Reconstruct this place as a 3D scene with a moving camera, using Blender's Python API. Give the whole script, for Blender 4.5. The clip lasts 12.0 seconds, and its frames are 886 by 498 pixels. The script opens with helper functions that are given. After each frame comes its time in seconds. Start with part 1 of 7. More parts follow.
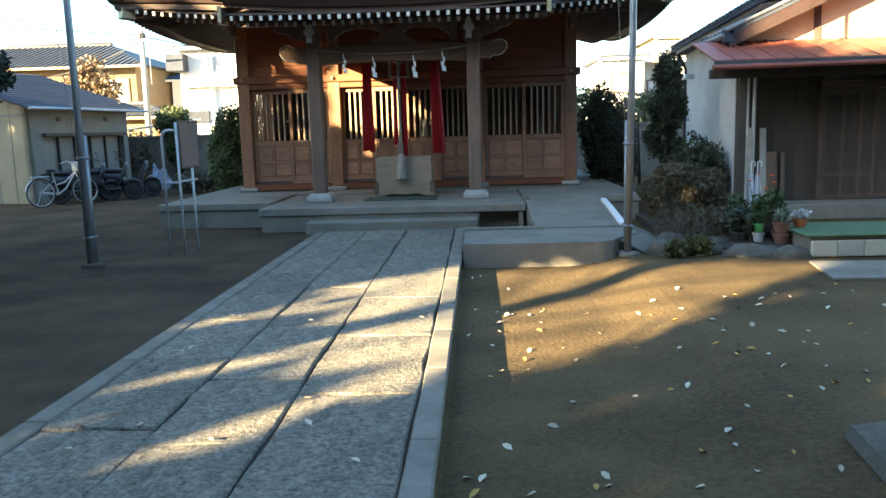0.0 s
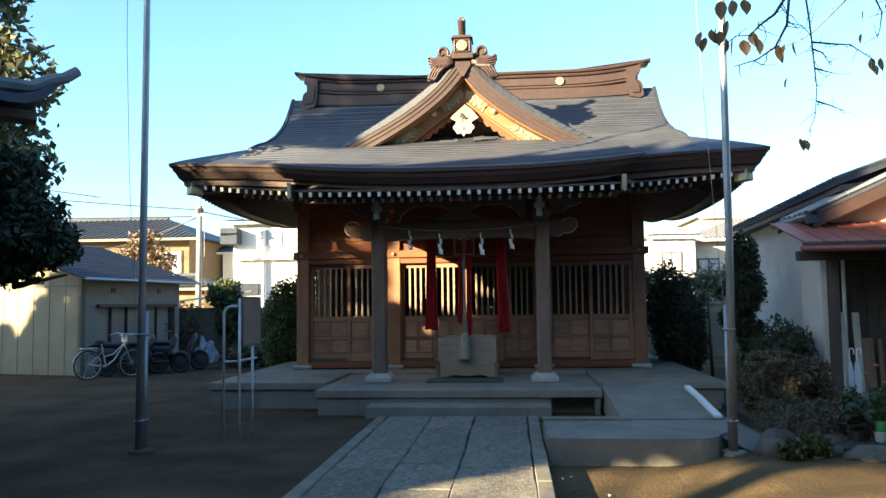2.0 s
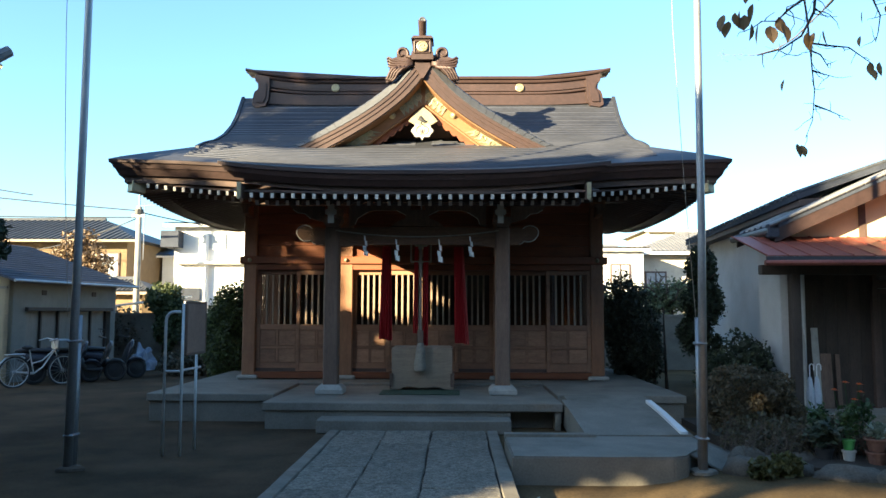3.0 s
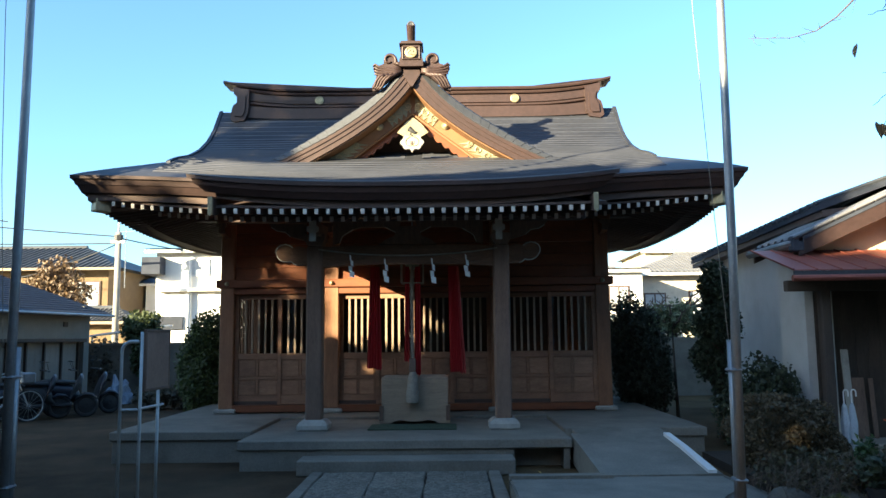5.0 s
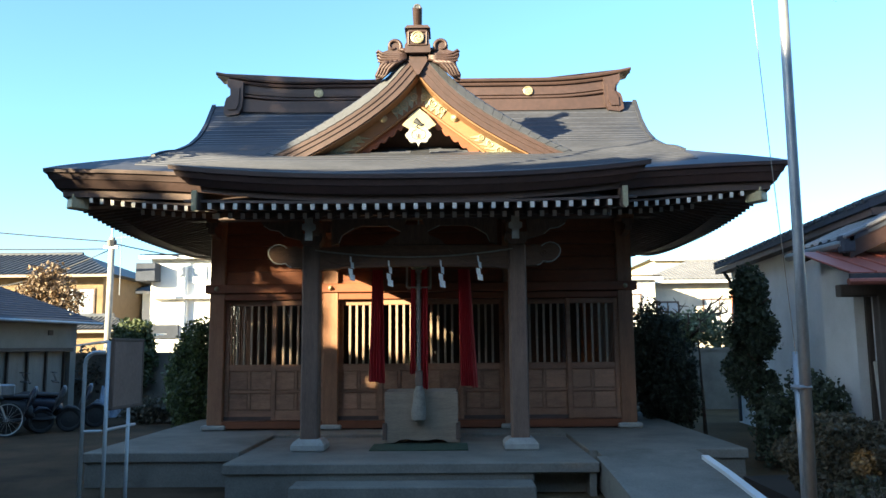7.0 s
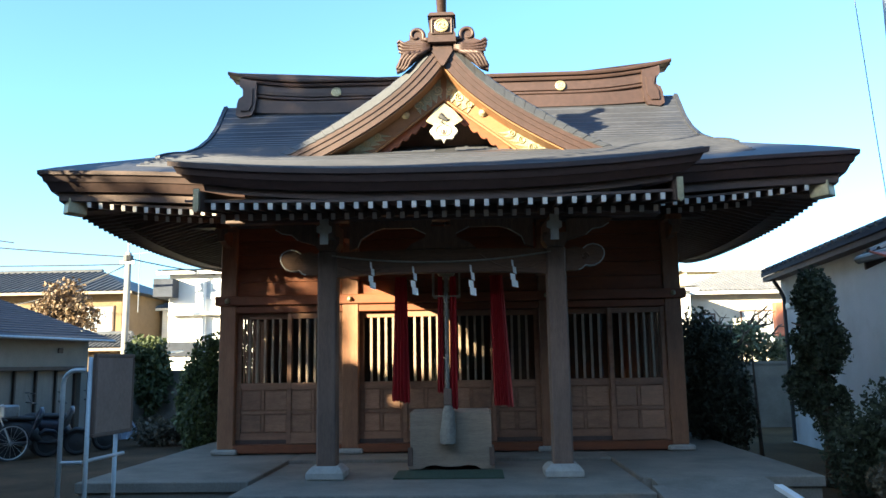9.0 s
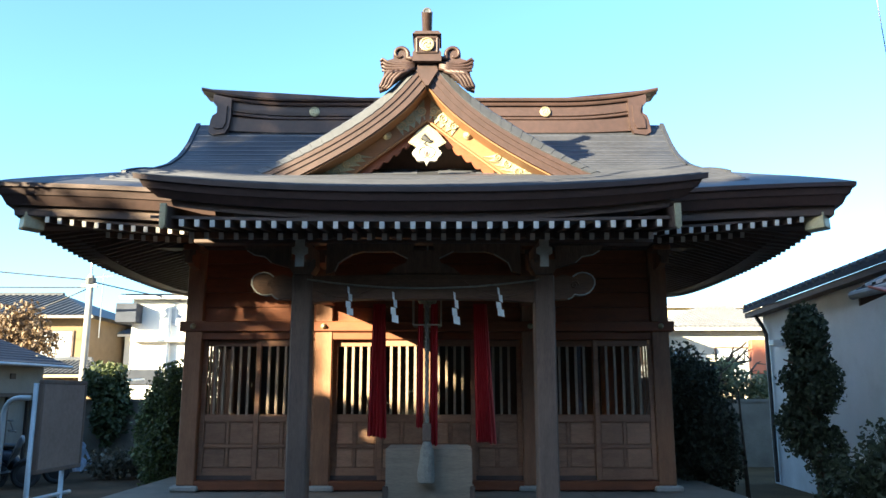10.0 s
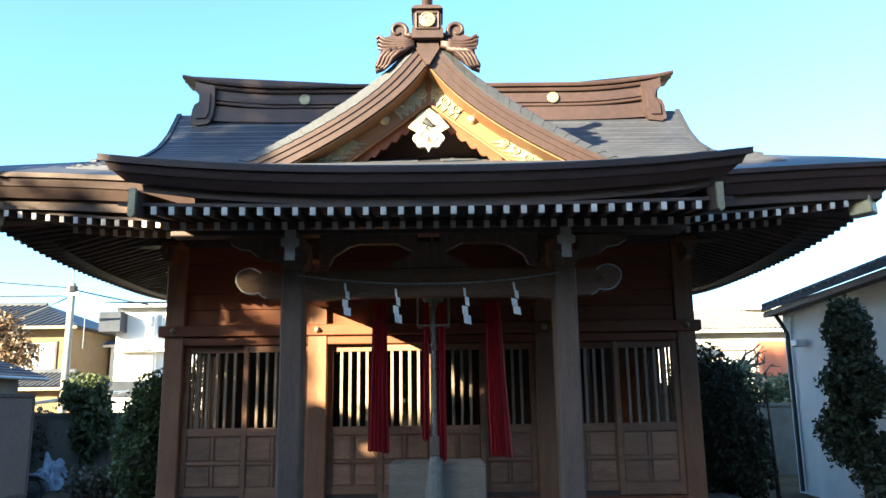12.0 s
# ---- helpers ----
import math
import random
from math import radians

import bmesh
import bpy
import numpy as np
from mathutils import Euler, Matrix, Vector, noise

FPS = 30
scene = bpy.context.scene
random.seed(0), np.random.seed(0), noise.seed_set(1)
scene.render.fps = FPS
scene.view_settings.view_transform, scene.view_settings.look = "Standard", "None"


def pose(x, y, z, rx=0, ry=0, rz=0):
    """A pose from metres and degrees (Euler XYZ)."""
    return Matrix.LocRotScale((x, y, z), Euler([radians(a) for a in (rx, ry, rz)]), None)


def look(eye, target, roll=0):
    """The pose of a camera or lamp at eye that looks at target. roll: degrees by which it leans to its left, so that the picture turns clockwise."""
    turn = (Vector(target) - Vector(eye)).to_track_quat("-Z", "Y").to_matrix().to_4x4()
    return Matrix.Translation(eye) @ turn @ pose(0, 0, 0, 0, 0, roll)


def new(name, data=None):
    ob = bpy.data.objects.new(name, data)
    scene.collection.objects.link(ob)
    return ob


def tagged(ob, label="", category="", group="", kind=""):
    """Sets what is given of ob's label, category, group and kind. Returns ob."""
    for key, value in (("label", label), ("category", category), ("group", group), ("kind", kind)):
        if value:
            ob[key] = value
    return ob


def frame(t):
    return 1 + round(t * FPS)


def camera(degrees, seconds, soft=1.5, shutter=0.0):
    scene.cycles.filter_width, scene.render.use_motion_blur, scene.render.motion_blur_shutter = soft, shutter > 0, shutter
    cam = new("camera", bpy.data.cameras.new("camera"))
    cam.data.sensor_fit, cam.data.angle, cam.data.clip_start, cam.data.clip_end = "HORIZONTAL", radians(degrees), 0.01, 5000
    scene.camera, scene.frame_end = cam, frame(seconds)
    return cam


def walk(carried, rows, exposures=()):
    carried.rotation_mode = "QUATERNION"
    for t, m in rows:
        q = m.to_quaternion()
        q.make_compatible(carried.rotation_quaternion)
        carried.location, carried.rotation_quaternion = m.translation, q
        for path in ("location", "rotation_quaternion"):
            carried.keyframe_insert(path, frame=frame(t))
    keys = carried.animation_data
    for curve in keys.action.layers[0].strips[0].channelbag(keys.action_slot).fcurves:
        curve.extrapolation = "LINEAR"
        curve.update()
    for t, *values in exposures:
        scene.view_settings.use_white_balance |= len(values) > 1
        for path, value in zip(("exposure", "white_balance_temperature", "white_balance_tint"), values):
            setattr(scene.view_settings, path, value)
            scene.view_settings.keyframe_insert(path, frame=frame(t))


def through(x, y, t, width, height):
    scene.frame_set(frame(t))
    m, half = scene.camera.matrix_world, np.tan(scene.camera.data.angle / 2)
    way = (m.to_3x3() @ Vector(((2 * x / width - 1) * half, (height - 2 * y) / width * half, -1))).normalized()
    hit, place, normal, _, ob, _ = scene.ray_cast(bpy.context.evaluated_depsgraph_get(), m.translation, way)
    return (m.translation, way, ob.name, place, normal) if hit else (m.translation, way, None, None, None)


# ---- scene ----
cam = camera(59.6, 12.0)
PATH = [
    (0.0, (1.402, 0.071, 1.575), (1.307, 2.045, 1.269), -1.6),
    (0.5, (1.249, 0.184, 1.586), (1.123, 2.161, 1.314), -0.0),
    (1, (0.977, 0.34, 1.632), (0.873, 2.336, 1.54), -0.7),
    (1.5, (0.902, 0.526, 1.66), (0.761, 2.52, 1.704), -0.3),
    (2, (0.855, 0.724, 1.667), (0.678, 2.711, 1.807), -0.7),
    (2.5, (0.713, 0.946, 1.67), (0.648, 2.939, 1.815), 0.7),
    (3, (0.62, 1.185, 1.666), (0.586, 3.178, 1.829), 0.2),
    (5, (0.58, 2.243, 1.662), (0.568, 4.229, 1.891), -0.6),
    (5.5, (0.579, 2.51, 1.667), (0.514, 4.497, 1.885), 0.3),
    (6, (0.53, 2.77, 1.666), (0.537, 4.761, 1.859), 1.6),
    (6.5, (0.481, 3.026, 1.68), (0.547, 5.011, 1.92), 1.1),
    (7, (0.478, 3.318, 1.675), (0.459, 5.302, 1.928), -0.5),
    (9, (0.379, 4.343, 1.661), (0.302, 6.319, 1.956), -0.9),
    (9.5, (0.337, 4.593, 1.666), (0.239, 6.561, 2.012), -0.1),
    (10, (0.222, 4.835, 1.666), (0.222, 6.8, 2.042), -0.0),
    (10.5, (0.187, 5.058, 1.661), (0.198, 7.028, 2.007), -1.0),
    (11, (0.187, 5.336, 1.667), (0.108, 7.298, 2.049), -1.4),
    (11.5, (0.147, 5.56, 1.662), (0.121, 7.523, 2.043), -0.8),
    (12, (0.057, 5.795, 1.679), (0.079, 7.755, 2.074), -0.8),
]
EV, TINT = 3.22, -2
walk(cam, [(t, look(eye, target, roll)) for t, eye, target, roll in PATH],
     [(t, EV + e, k, TINT) for t, e, k in ((0.0, 1.02, 7400), (0.8, 1.0, 7200), (1.0, 0.92, 7100), (1.3, 0.62, 6950), (1.8, 0.2, 6750), (3.0, 0.05, 6600), (5.0, -0.12, 6350), (7.0, 0.05, 6300), (9.0, 0.2, 6200), (12.0, 0.44, 6200))])

# ---- world and sun ----
SUN_AZ, SUN_EL = 47.0, 15.5   # degrees from -y towards -x, and above the horizon
_a, _e = radians(SUN_AZ), radians(SUN_EL)
TO_SUN = Vector((-math.sin(_a) * math.cos(_e), -math.cos(_a) * math.cos(_e), math.sin(_e)))
world = bpy.data.worlds.new("world")
scene.world = world
world.use_nodes = True
_nt = world.node_tree
_sky = _nt.nodes.new("ShaderNodeTexSky")
_sky.sky_type, _sky.sun_disc = "NISHITA", False
_sky.sun_elevation, _sky.sun_rotation = _e, math.atan2(TO_SUN.x, TO_SUN.y)
_sky.air_density, _sky.dust_density, _sky.ozone_density = 1.0, 1.2, 4.2
_bg = _nt.nodes["Background"]
_bg.inputs["Strength"].default_value = 0.056
_nt.links.new(_sky.outputs["Color"], _bg.inputs["Color"])
_sd = bpy.data.lights.new("sun", "SUN")
_sd.energy, _sd.angle, _sd.color = 3.5, radians(0.55), (1.0, 0.79, 0.53)
_so = new("sun", _sd)
_so.matrix_world = look(TO_SUN * 60, (0, 0, 0))

# ---- materials ----
def _node(nt, kind, **inputs):
    n = nt.nodes.new(kind)
    for k, v in inputs.items():
        n.inputs[k.replace("_", " ")].default_value = v
    return n


def mat(name, c1, c2=None, rough=0.7, metal=0.0, scale=3.0, fine=40.0, bump=0.15, vary=0.0, stretch=(1, 1, 1), mix=0.5, spec=0.5, stain=0.25, cover=None):
    """A surface with two scales of colour variation, fine relief and, with vary, a tone of its own for each piece."""
    m = bpy.data.materials.new(name)
    m.use_nodes = True
    nt = m.node_tree
    b = nt.nodes["Principled BSDF"]
    c2 = c2 or tuple(v * 0.7 for v in c1)
    tc = nt.nodes.new("ShaderNodeTexCoord")
    mp = nt.nodes.new("ShaderNodeMapping")
    mp.inputs["Scale"].default_value = stretch
    nt.links.new(tc.outputs["Object"], mp.inputs["Vector"])
    big = _node(nt, "ShaderNodeTexNoise", Scale=scale, Detail=6.0, Roughness=0.6)
    small = _node(nt, "ShaderNodeTexNoise", Scale=fine, Detail=4.0, Roughness=0.65)
    nt.links.new(mp.outputs["Vector"], big.inputs["Vector"])
    nt.links.new(mp.outputs["Vector"], small.inputs["Vector"])
    add = nt.nodes.new("ShaderNodeMix")
    add.data_type = "FLOAT"
    add.inputs["Factor"].default_value = mix
    nt.links.new(big.outputs["Fac"], add.inputs[2])
    nt.links.new(small.outputs["Fac"], add.inputs[3])
    ramp = nt.nodes.new("ShaderNodeValToRGB")
    ramp.color_ramp.elements[0].position, ramp.color_ramp.elements[1].position = 0.36, 0.64
    ramp.color_ramp.elements[0].color, ramp.color_ramp.elements[1].color = (*c2, 1), (*c1, 1)
    nt.links.new(add.outputs[0], ramp.inputs["Fac"])
    col = ramp.outputs["Color"]
    if vary:
        oi = nt.nodes.new("ShaderNodeObjectInfo")
        hsv = nt.nodes.new("ShaderNodeHueSaturation")
        mr = _node(nt, "ShaderNodeMapRange", To_Min=1.0 - vary, To_Max=1.0 + vary)
        nt.links.new(oi.outputs["Random"], mr.inputs["Value"])
        nt.links.new(mr.outputs["Result"], hsv.inputs["Value"])
        nt.links.new(col, hsv.inputs["Color"])
        col = hsv.outputs["Color"]
    if stain:
        st = _node(nt, "ShaderNodeTexNoise", Scale=scale * 0.35, Detail=8.0, Roughness=0.7)
        nt.links.new(tc.outputs["Object"], st.inputs["Vector"])
        sr = nt.nodes.new("ShaderNodeValToRGB")
        sr.color_ramp.elements[0].position, sr.color_ramp.elements[1].position = 0.45, 0.7
        sr.color_ramp.elements[0].color = (1, 1, 1, 1)
        v = 1.0 - stain
        sr.color_ramp.elements[1].color = (v, v, v, 1)
        nt.links.new(st.outputs["Fac"], sr.inputs["Fac"])
        mul = nt.nodes.new("ShaderNodeMix")
        mul.data_type, mul.blend_type = "RGBA", "MULTIPLY"
        mul.inputs["Factor"].default_value = 1.0
        nt.links.new(col, mul.inputs[6])
        nt.links.new(sr.outputs["Color"], mul.inputs[7])
        col = mul.outputs[2]
    nt.links.new(col, b.inputs["Base Color"])
    b.inputs["Roughness"].default_value, b.inputs["Metallic"].default_value = rough, metal
    b.inputs["Specular IOR Level"].default_value = spec
    if bump:
        bp = _node(nt, "ShaderNodeBump", Strength=bump, Distance=0.02)
        nt.links.new(small.outputs["Fac"], bp.inputs["Height"])
        nt.links.new(bp.outputs["Normal"], b.inputs["Normal"])
    return m


def leafy(name, c1, c2, through=0.25):
    """Leaves: each joined leaf has its own tone, and lets some light through."""
    m = bpy.data.materials.new(name)
    m.use_nodes = True
    nt = m.node_tree
    b = nt.nodes["Principled BSDF"]
    g = nt.nodes.new("ShaderNodeNewGeometry")
    ramp = nt.nodes.new("ShaderNodeValToRGB")
    ramp.color_ramp.elements[0].color, ramp.color_ramp.elements[1].color = (*c1, 1), (*c2, 1)
    nt.links.new(g.outputs["Random Per Island"], ramp.inputs["Fac"])
    nt.links.new(ramp.outputs["Color"], b.inputs["Base Color"])
    b.inputs["Roughness"].default_value = 0.55
    tr = nt.nodes.new("ShaderNodeBsdfTranslucent")
    nt.links.new(ramp.outputs["Color"], tr.inputs["Color"])
    mx = nt.nodes.new("ShaderNodeMixShader")
    mx.inputs["Fac"].default_value = through
    nt.links.new(b.outputs["BSDF"], mx.inputs[1])
    nt.links.new(tr.outputs["BSDF"], mx.inputs[2])
    nt.links.new(mx.outputs["Shader"], nt.nodes["Material Output"].inputs["Surface"])
    return m


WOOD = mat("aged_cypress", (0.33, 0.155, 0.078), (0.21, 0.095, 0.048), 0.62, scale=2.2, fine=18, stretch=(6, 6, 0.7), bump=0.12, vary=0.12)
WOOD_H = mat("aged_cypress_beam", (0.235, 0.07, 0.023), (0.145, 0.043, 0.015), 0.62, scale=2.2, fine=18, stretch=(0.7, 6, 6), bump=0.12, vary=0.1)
WOOD_GREY = mat("weathered_grey_wood", (0.2, 0.128, 0.092), (0.115, 0.074, 0.056), 0.8, scale=2.5, fine=20, stretch=(6, 6, 0.6), bump=0.2, vary=0.08)
WOOD_GREY_H = mat("weathered_grey_beam", (0.2, 0.108, 0.064), (0.115, 0.062, 0.038), 0.8, scale=2.5, fine=20, stretch=(0.6, 6, 6), bump=0.2)
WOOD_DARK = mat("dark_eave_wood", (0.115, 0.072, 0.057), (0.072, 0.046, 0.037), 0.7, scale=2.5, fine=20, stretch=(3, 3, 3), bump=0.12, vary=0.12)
WOOD_OCHRE = mat("bright_gable_board", (0.26, 0.13, 0.056), (0.185, 0.092, 0.04), 0.55, scale=2.0, fine=14, stretch=(1, 4, 4), bump=0.06, stain=0.12)
WOOD_BLACK = mat("near_black_boarding", (0.08, 0.058, 0.046), (0.048, 0.035, 0.028), 0.75, scale=2.5, fine=20, stretch=(5, 5, 0.6), bump=0.2, vary=0.15)
COPPER = mat("aged_copper_sheet", (0.07, 0.073, 0.088), (0.043, 0.046, 0.057), 0.5, 0.35, scale=1.2, fine=12, bump=0.05, vary=0.1, stain=0.3)
COPPER_B = mat("brown_copper_trim", (0.07, 0.04, 0.035), (0.042, 0.025, 0.022), 0.5, 0.25, scale=1.5, fine=14, bump=0.05, stain=0.25)
COPPER_L = mat("pale_copper_edge", (0.085, 0.088, 0.097), (0.056, 0.058, 0.065), 0.55, 0.25, scale=1.5, fine=14, bump=0.05)
GILT = mat("pale_gilt_metal", (0.46, 0.39, 0.24), (0.32, 0.27, 0.165), 0.45, 0.45, scale=6, fine=40, bump=0.1, stain=0.2)
VERDIGRIS = mat("patinated_openwork_metal", (0.38, 0.37, 0.25), (0.19, 0.2, 0.13), 0.5, 0.3, scale=8, fine=40, bump=0.2, stain=0.2)
WHITE = mat("white_paint", (0.8, 0.79, 0.77), (0.7, 0.69, 0.67), 0.6, scale=4, fine=40, bump=0.04, stain=0.1)
PAPER = mat("white_paper", (0.82, 0.82, 0.82), (0.74, 0.74, 0.74), 0.8, scale=10, fine=60, bump=0.02, stain=0)
RED = mat("scarlet_cotton", (0.5, 0.012, 0.018), (0.36, 0.008, 0.014), 0.85, scale=3, fine=60, stretch=(4, 4, 0.6), bump=0.08, stain=0.15)
PINK = mat("faded_scarlet_cotton", (0.58, 0.1, 0.09), (0.45, 0.05, 0.05), 0.85, scale=3, fine=60, stretch=(4, 4, 0.6), bump=0.08, stain=0.15)
ROPE = mat("hemp_rope", (0.34, 0.30, 0.25), (0.22, 0.19, 0.155), 0.9, scale=20, fine=90, bump=0.3)
CONCRETE = mat("grey_concrete", (0.25, 0.226, 0.188), (0.165, 0.148, 0.122), 0.85, scale=2.0, fine=45, bump=0.12, vary=0.05, stain=0.4, spec=0.25)
GRANITE = mat("grey_granite_slab", (0.34, 0.303, 0.245), (0.085, 0.076, 0.062), 0.85, scale=20, fine=44, bump=1.0, vary=0.12, mix=0.6, stain=0.35, spec=0.2)
GRANITE_D = mat("dressed_granite", (0.25, 0.224, 0.184), (0.155, 0.139, 0.114), 0.8, scale=8, fine=120, bump=0.15, vary=0.1, stain=0.35, spec=0.2)
SOIL = mat("sandy_earth", (0.148, 0.102, 0.053), (0.068, 0.046, 0.026), 0.95, scale=0.8, fine=30, bump=0.6, stain=0.5, spec=0.08)
SOIL_D = mat("damp_dark_earth", (0.05, 0.036, 0.026), (0.03, 0.022, 0.016), 0.95, scale=2.0, fine=40, bump=0.5, stain=0.3)
STEEL = mat("galvanised_steel", (0.36, 0.37, 0.39), (0.26, 0.27, 0.285), 0.45, 0.6, scale=5, fine=60, stretch=(1, 1, 0.3), bump=0.04)
WOOD_PANEL = mat("worn_door_panel", (0.34, 0.178, 0.105), (0.215, 0.11, 0.065), 0.75, scale=2.2, fine=18, stretch=(0.8, 6, 5), bump=0.15, vary=0.12)
WOOD_BOX = mat("pale_weathered_board", (0.38, 0.285, 0.205), (0.26, 0.195, 0.14), 0.8, scale=2.5, fine=20, stretch=(0.6, 6, 6), bump=0.15)
STEEL_W = mat("white_coated_tube", (0.62, 0.63, 0.63), (0.5, 0.51, 0.51), 0.4, 0.2, scale=5, fine=60, bump=0.03)
PLASTER = mat("pale_plaster", (0.62, 0.64, 0.66), (0.54, 0.56, 0.58), 0.9, scale=1.5, fine=50, bump=0.08, stain=0.25)
CREAM = mat("cream_plaster", (0.66, 0.56, 0.38), (0.56, 0.47, 0.31), 0.9, scale=1.5, fine=50, bump=0.08, stain=0.25)
SLATE = mat("dark_slate_sheet", (0.055, 0.062, 0.082), (0.034, 0.04, 0.056), 0.85, 0.0, scale=2, fine=30, bump=0.1, vary=0.12, spec=0.25)
WOOD_WORN = mat("worn_pale_panel", (0.42, 0.228, 0.138), (0.25, 0.133, 0.08), 0.78, scale=2.6, fine=18, stretch=(0.8, 6, 4), bump=0.15, vary=0.2, stain=0.4)
STONE_L = mat("pale_dressed_stone", (0.42, 0.4, 0.36), (0.3, 0.285, 0.255), 0.8, scale=8, fine=90, bump=0.1, stain=0.25)
WHW = mat("white_house_wall", (0.82, 0.80, 0.76), (0.76, 0.74, 0.70), 0.9, stain=0.08)
OCH = mat("ochre_house_wall", (0.19, 0.13, 0.07), (0.145, 0.098, 0.053), 0.9, stain=0.2)
TILE_D = mat("dark_kawara_tile", (0.085, 0.09, 0.1), (0.05, 0.054, 0.062), 0.6, 0.05, scale=3, fine=30, bump=0.1, vary=0.18)
TIP_GREY = mat("grey_end_grain", (0.52, 0.46, 0.43), (0.4, 0.35, 0.33), 0.8, scale=6, fine=50, bump=0.05)
TILE = mat("grey_kawara_tile", (0.21, 0.21, 0.22), (0.14, 0.14, 0.15), 0.55, 0.05, scale=3, fine=30, bump=0.1, vary=0.18)
RUST_RED = mat("red_oxide_sheet", (0.31, 0.09, 0.06), (0.22, 0.06, 0.042), 0.55, 0.15, scale=2, fine=25, bump=0.06, stain=0.35)
LEAF_DARK = leafy("evergreen_leaf", (0.022, 0.033, 0.02), (0.062, 0.08, 0.042))
LEAF_BROWN = leafy("withered_leaf", (0.14, 0.07, 0.03), (0.3, 0.17, 0.07), 0.35)
BARK = mat("rough_bark", (0.13, 0.1, 0.075), (0.07, 0.052, 0.04), 0.95, scale=6, fine=30, stretch=(3, 3, 0.6), bump=0.6)
BLACK = mat("black_rubber", (0.04, 0.04, 0.043), (0.028, 0.028, 0.03), 0.6, scale=10, fine=60, bump=0.05)


# ---- building blocks ----
def thing(name, label, category, group="", at=(0, 0, 0), kind="", turn=0):
    ob = new(name)
    ob.empty_display_size = 0.1
    ob.matrix_world = pose(*at, 0, 0, turn)
    return tagged(ob, label, category, group, kind)


def part(name, bm, material, parent=None, label="", smooth=False):
    me = bpy.data.meshes.new(name)
    bmesh.ops.recalc_face_normals(bm, faces=bm.faces)
    if smooth:
        for f in bm.faces:
            f.smooth = True
    bm.to_mesh(me)
    bm.free()
    me.materials.append(material)
    ob = new(name, me)
    if parent is not None:
        ob.parent = parent
    return tagged(ob, label)


def piece(name, me, parent, m):
    """One more object on a shared mesh."""
    ob = new(name, me)
    ob.parent = parent
    ob.matrix_basis = m
    return ob


def mesh_of(bm, name, material):
    me = bpy.data.meshes.new(name)
    bmesh.ops.recalc_face_normals(bm, faces=bm.faces)
    bm.to_mesh(me)
    bm.free()
    me.materials.append(material)
    return me


def B():
    return bmesh.new()


def box(bm, x0, x1, y0, y1, z0, z1, bevel=0.0, m=None):
    vs = [bm.verts.new((x, y, z)) for x in (x0, x1) for y in (y0, y1) for z in (z0, z1)]
    fs = [bm.faces.new([vs[i] for i in q]) for q in ((0, 1, 3, 2), (4, 6, 7, 5), (0, 4, 5, 1), (2, 3, 7, 6), (0, 2, 6, 4), (1, 5, 7, 3))]
    if m is not None:
        bmesh.ops.transform(bm, matrix=m, verts=vs)
    if bevel:
        es = list({e for f in fs for e in f.edges})
        bmesh.ops.bevel(bm, geom=es, offset=bevel, segments=1, affect="EDGES", profile=0.5)
    return bm


def prism(bm, outline, lo, hi, axis="y"):
    """A closed outline of (a, b) pairs pushed along an axis: y takes (x, z), x takes (y, z), z takes (x, y)."""
    def at(a, b, c):
        return {"y": (a, c, b), "x": (c, a, b), "z": (a, b, c)}[axis]
    r0 = [bm.verts.new(at(a, b, lo)) for a, b in outline]
    r1 = [bm.verts.new(at(a, b, hi)) for a, b in outline]
    n = len(outline)
    for i in range(n):
        bm.faces.new((r0[i], r0[(i + 1) % n], r1[(i + 1) % n], r1[i]))
    bm.faces.new(r0)
    bm.faces.new(r1[::-1])
    return bm


def tube(bm, pts, r, n=10, r1=None, cap=True):
    """A round rod along points, tapering from r to r1."""
    pts = [Vector(p) for p in pts]
    rings, side = [], None
    for i, p in enumerate(pts):
        d = (pts[min(i + 1, len(pts) - 1)] - pts[max(i - 1, 0)]).normalized()
        if side is None:
            side = d.orthogonal().normalized()
        side = (side - d * side.dot(d)).normalized()
        up = d.cross(side)
        rr = r if r1 is None else r + (r1 - r) * i / (len(pts) - 1)
        rings.append([bm.verts.new(p + rr * (math.cos(2 * math.pi * k / n) * side + math.sin(2 * math.pi * k / n) * up)) for k in range(n)])
    for a, b in zip(rings, rings[1:]):
        for k in range(n):
            bm.faces.new((a[k], a[(k + 1) % n], b[(k + 1) % n], b[k]))
    if cap:
        bm.faces.new(rings[0][::-1])
        bm.faces.new(rings[-1])
    return bm


def lathe(bm, profile, n=20, at=(0, 0, 0)):
    """A turned shape from (radius, height) pairs round the z axis."""
    rings = [[bm.verts.new((at[0] + r * math.cos(2 * math.pi * k / n), at[1] + r * math.sin(2 * math.pi * k / n), at[2] + z)) for k in range(n)] for r, z in profile]
    for a, b in zip(rings, rings[1:]):
        for k in range(n):
            bm.faces.new((a[k], a[(k + 1) % n], b[(k + 1) % n], b[k]))
    bm.faces.new(rings[0][::-1])
    bm.faces.new(rings[-1])
    return bm


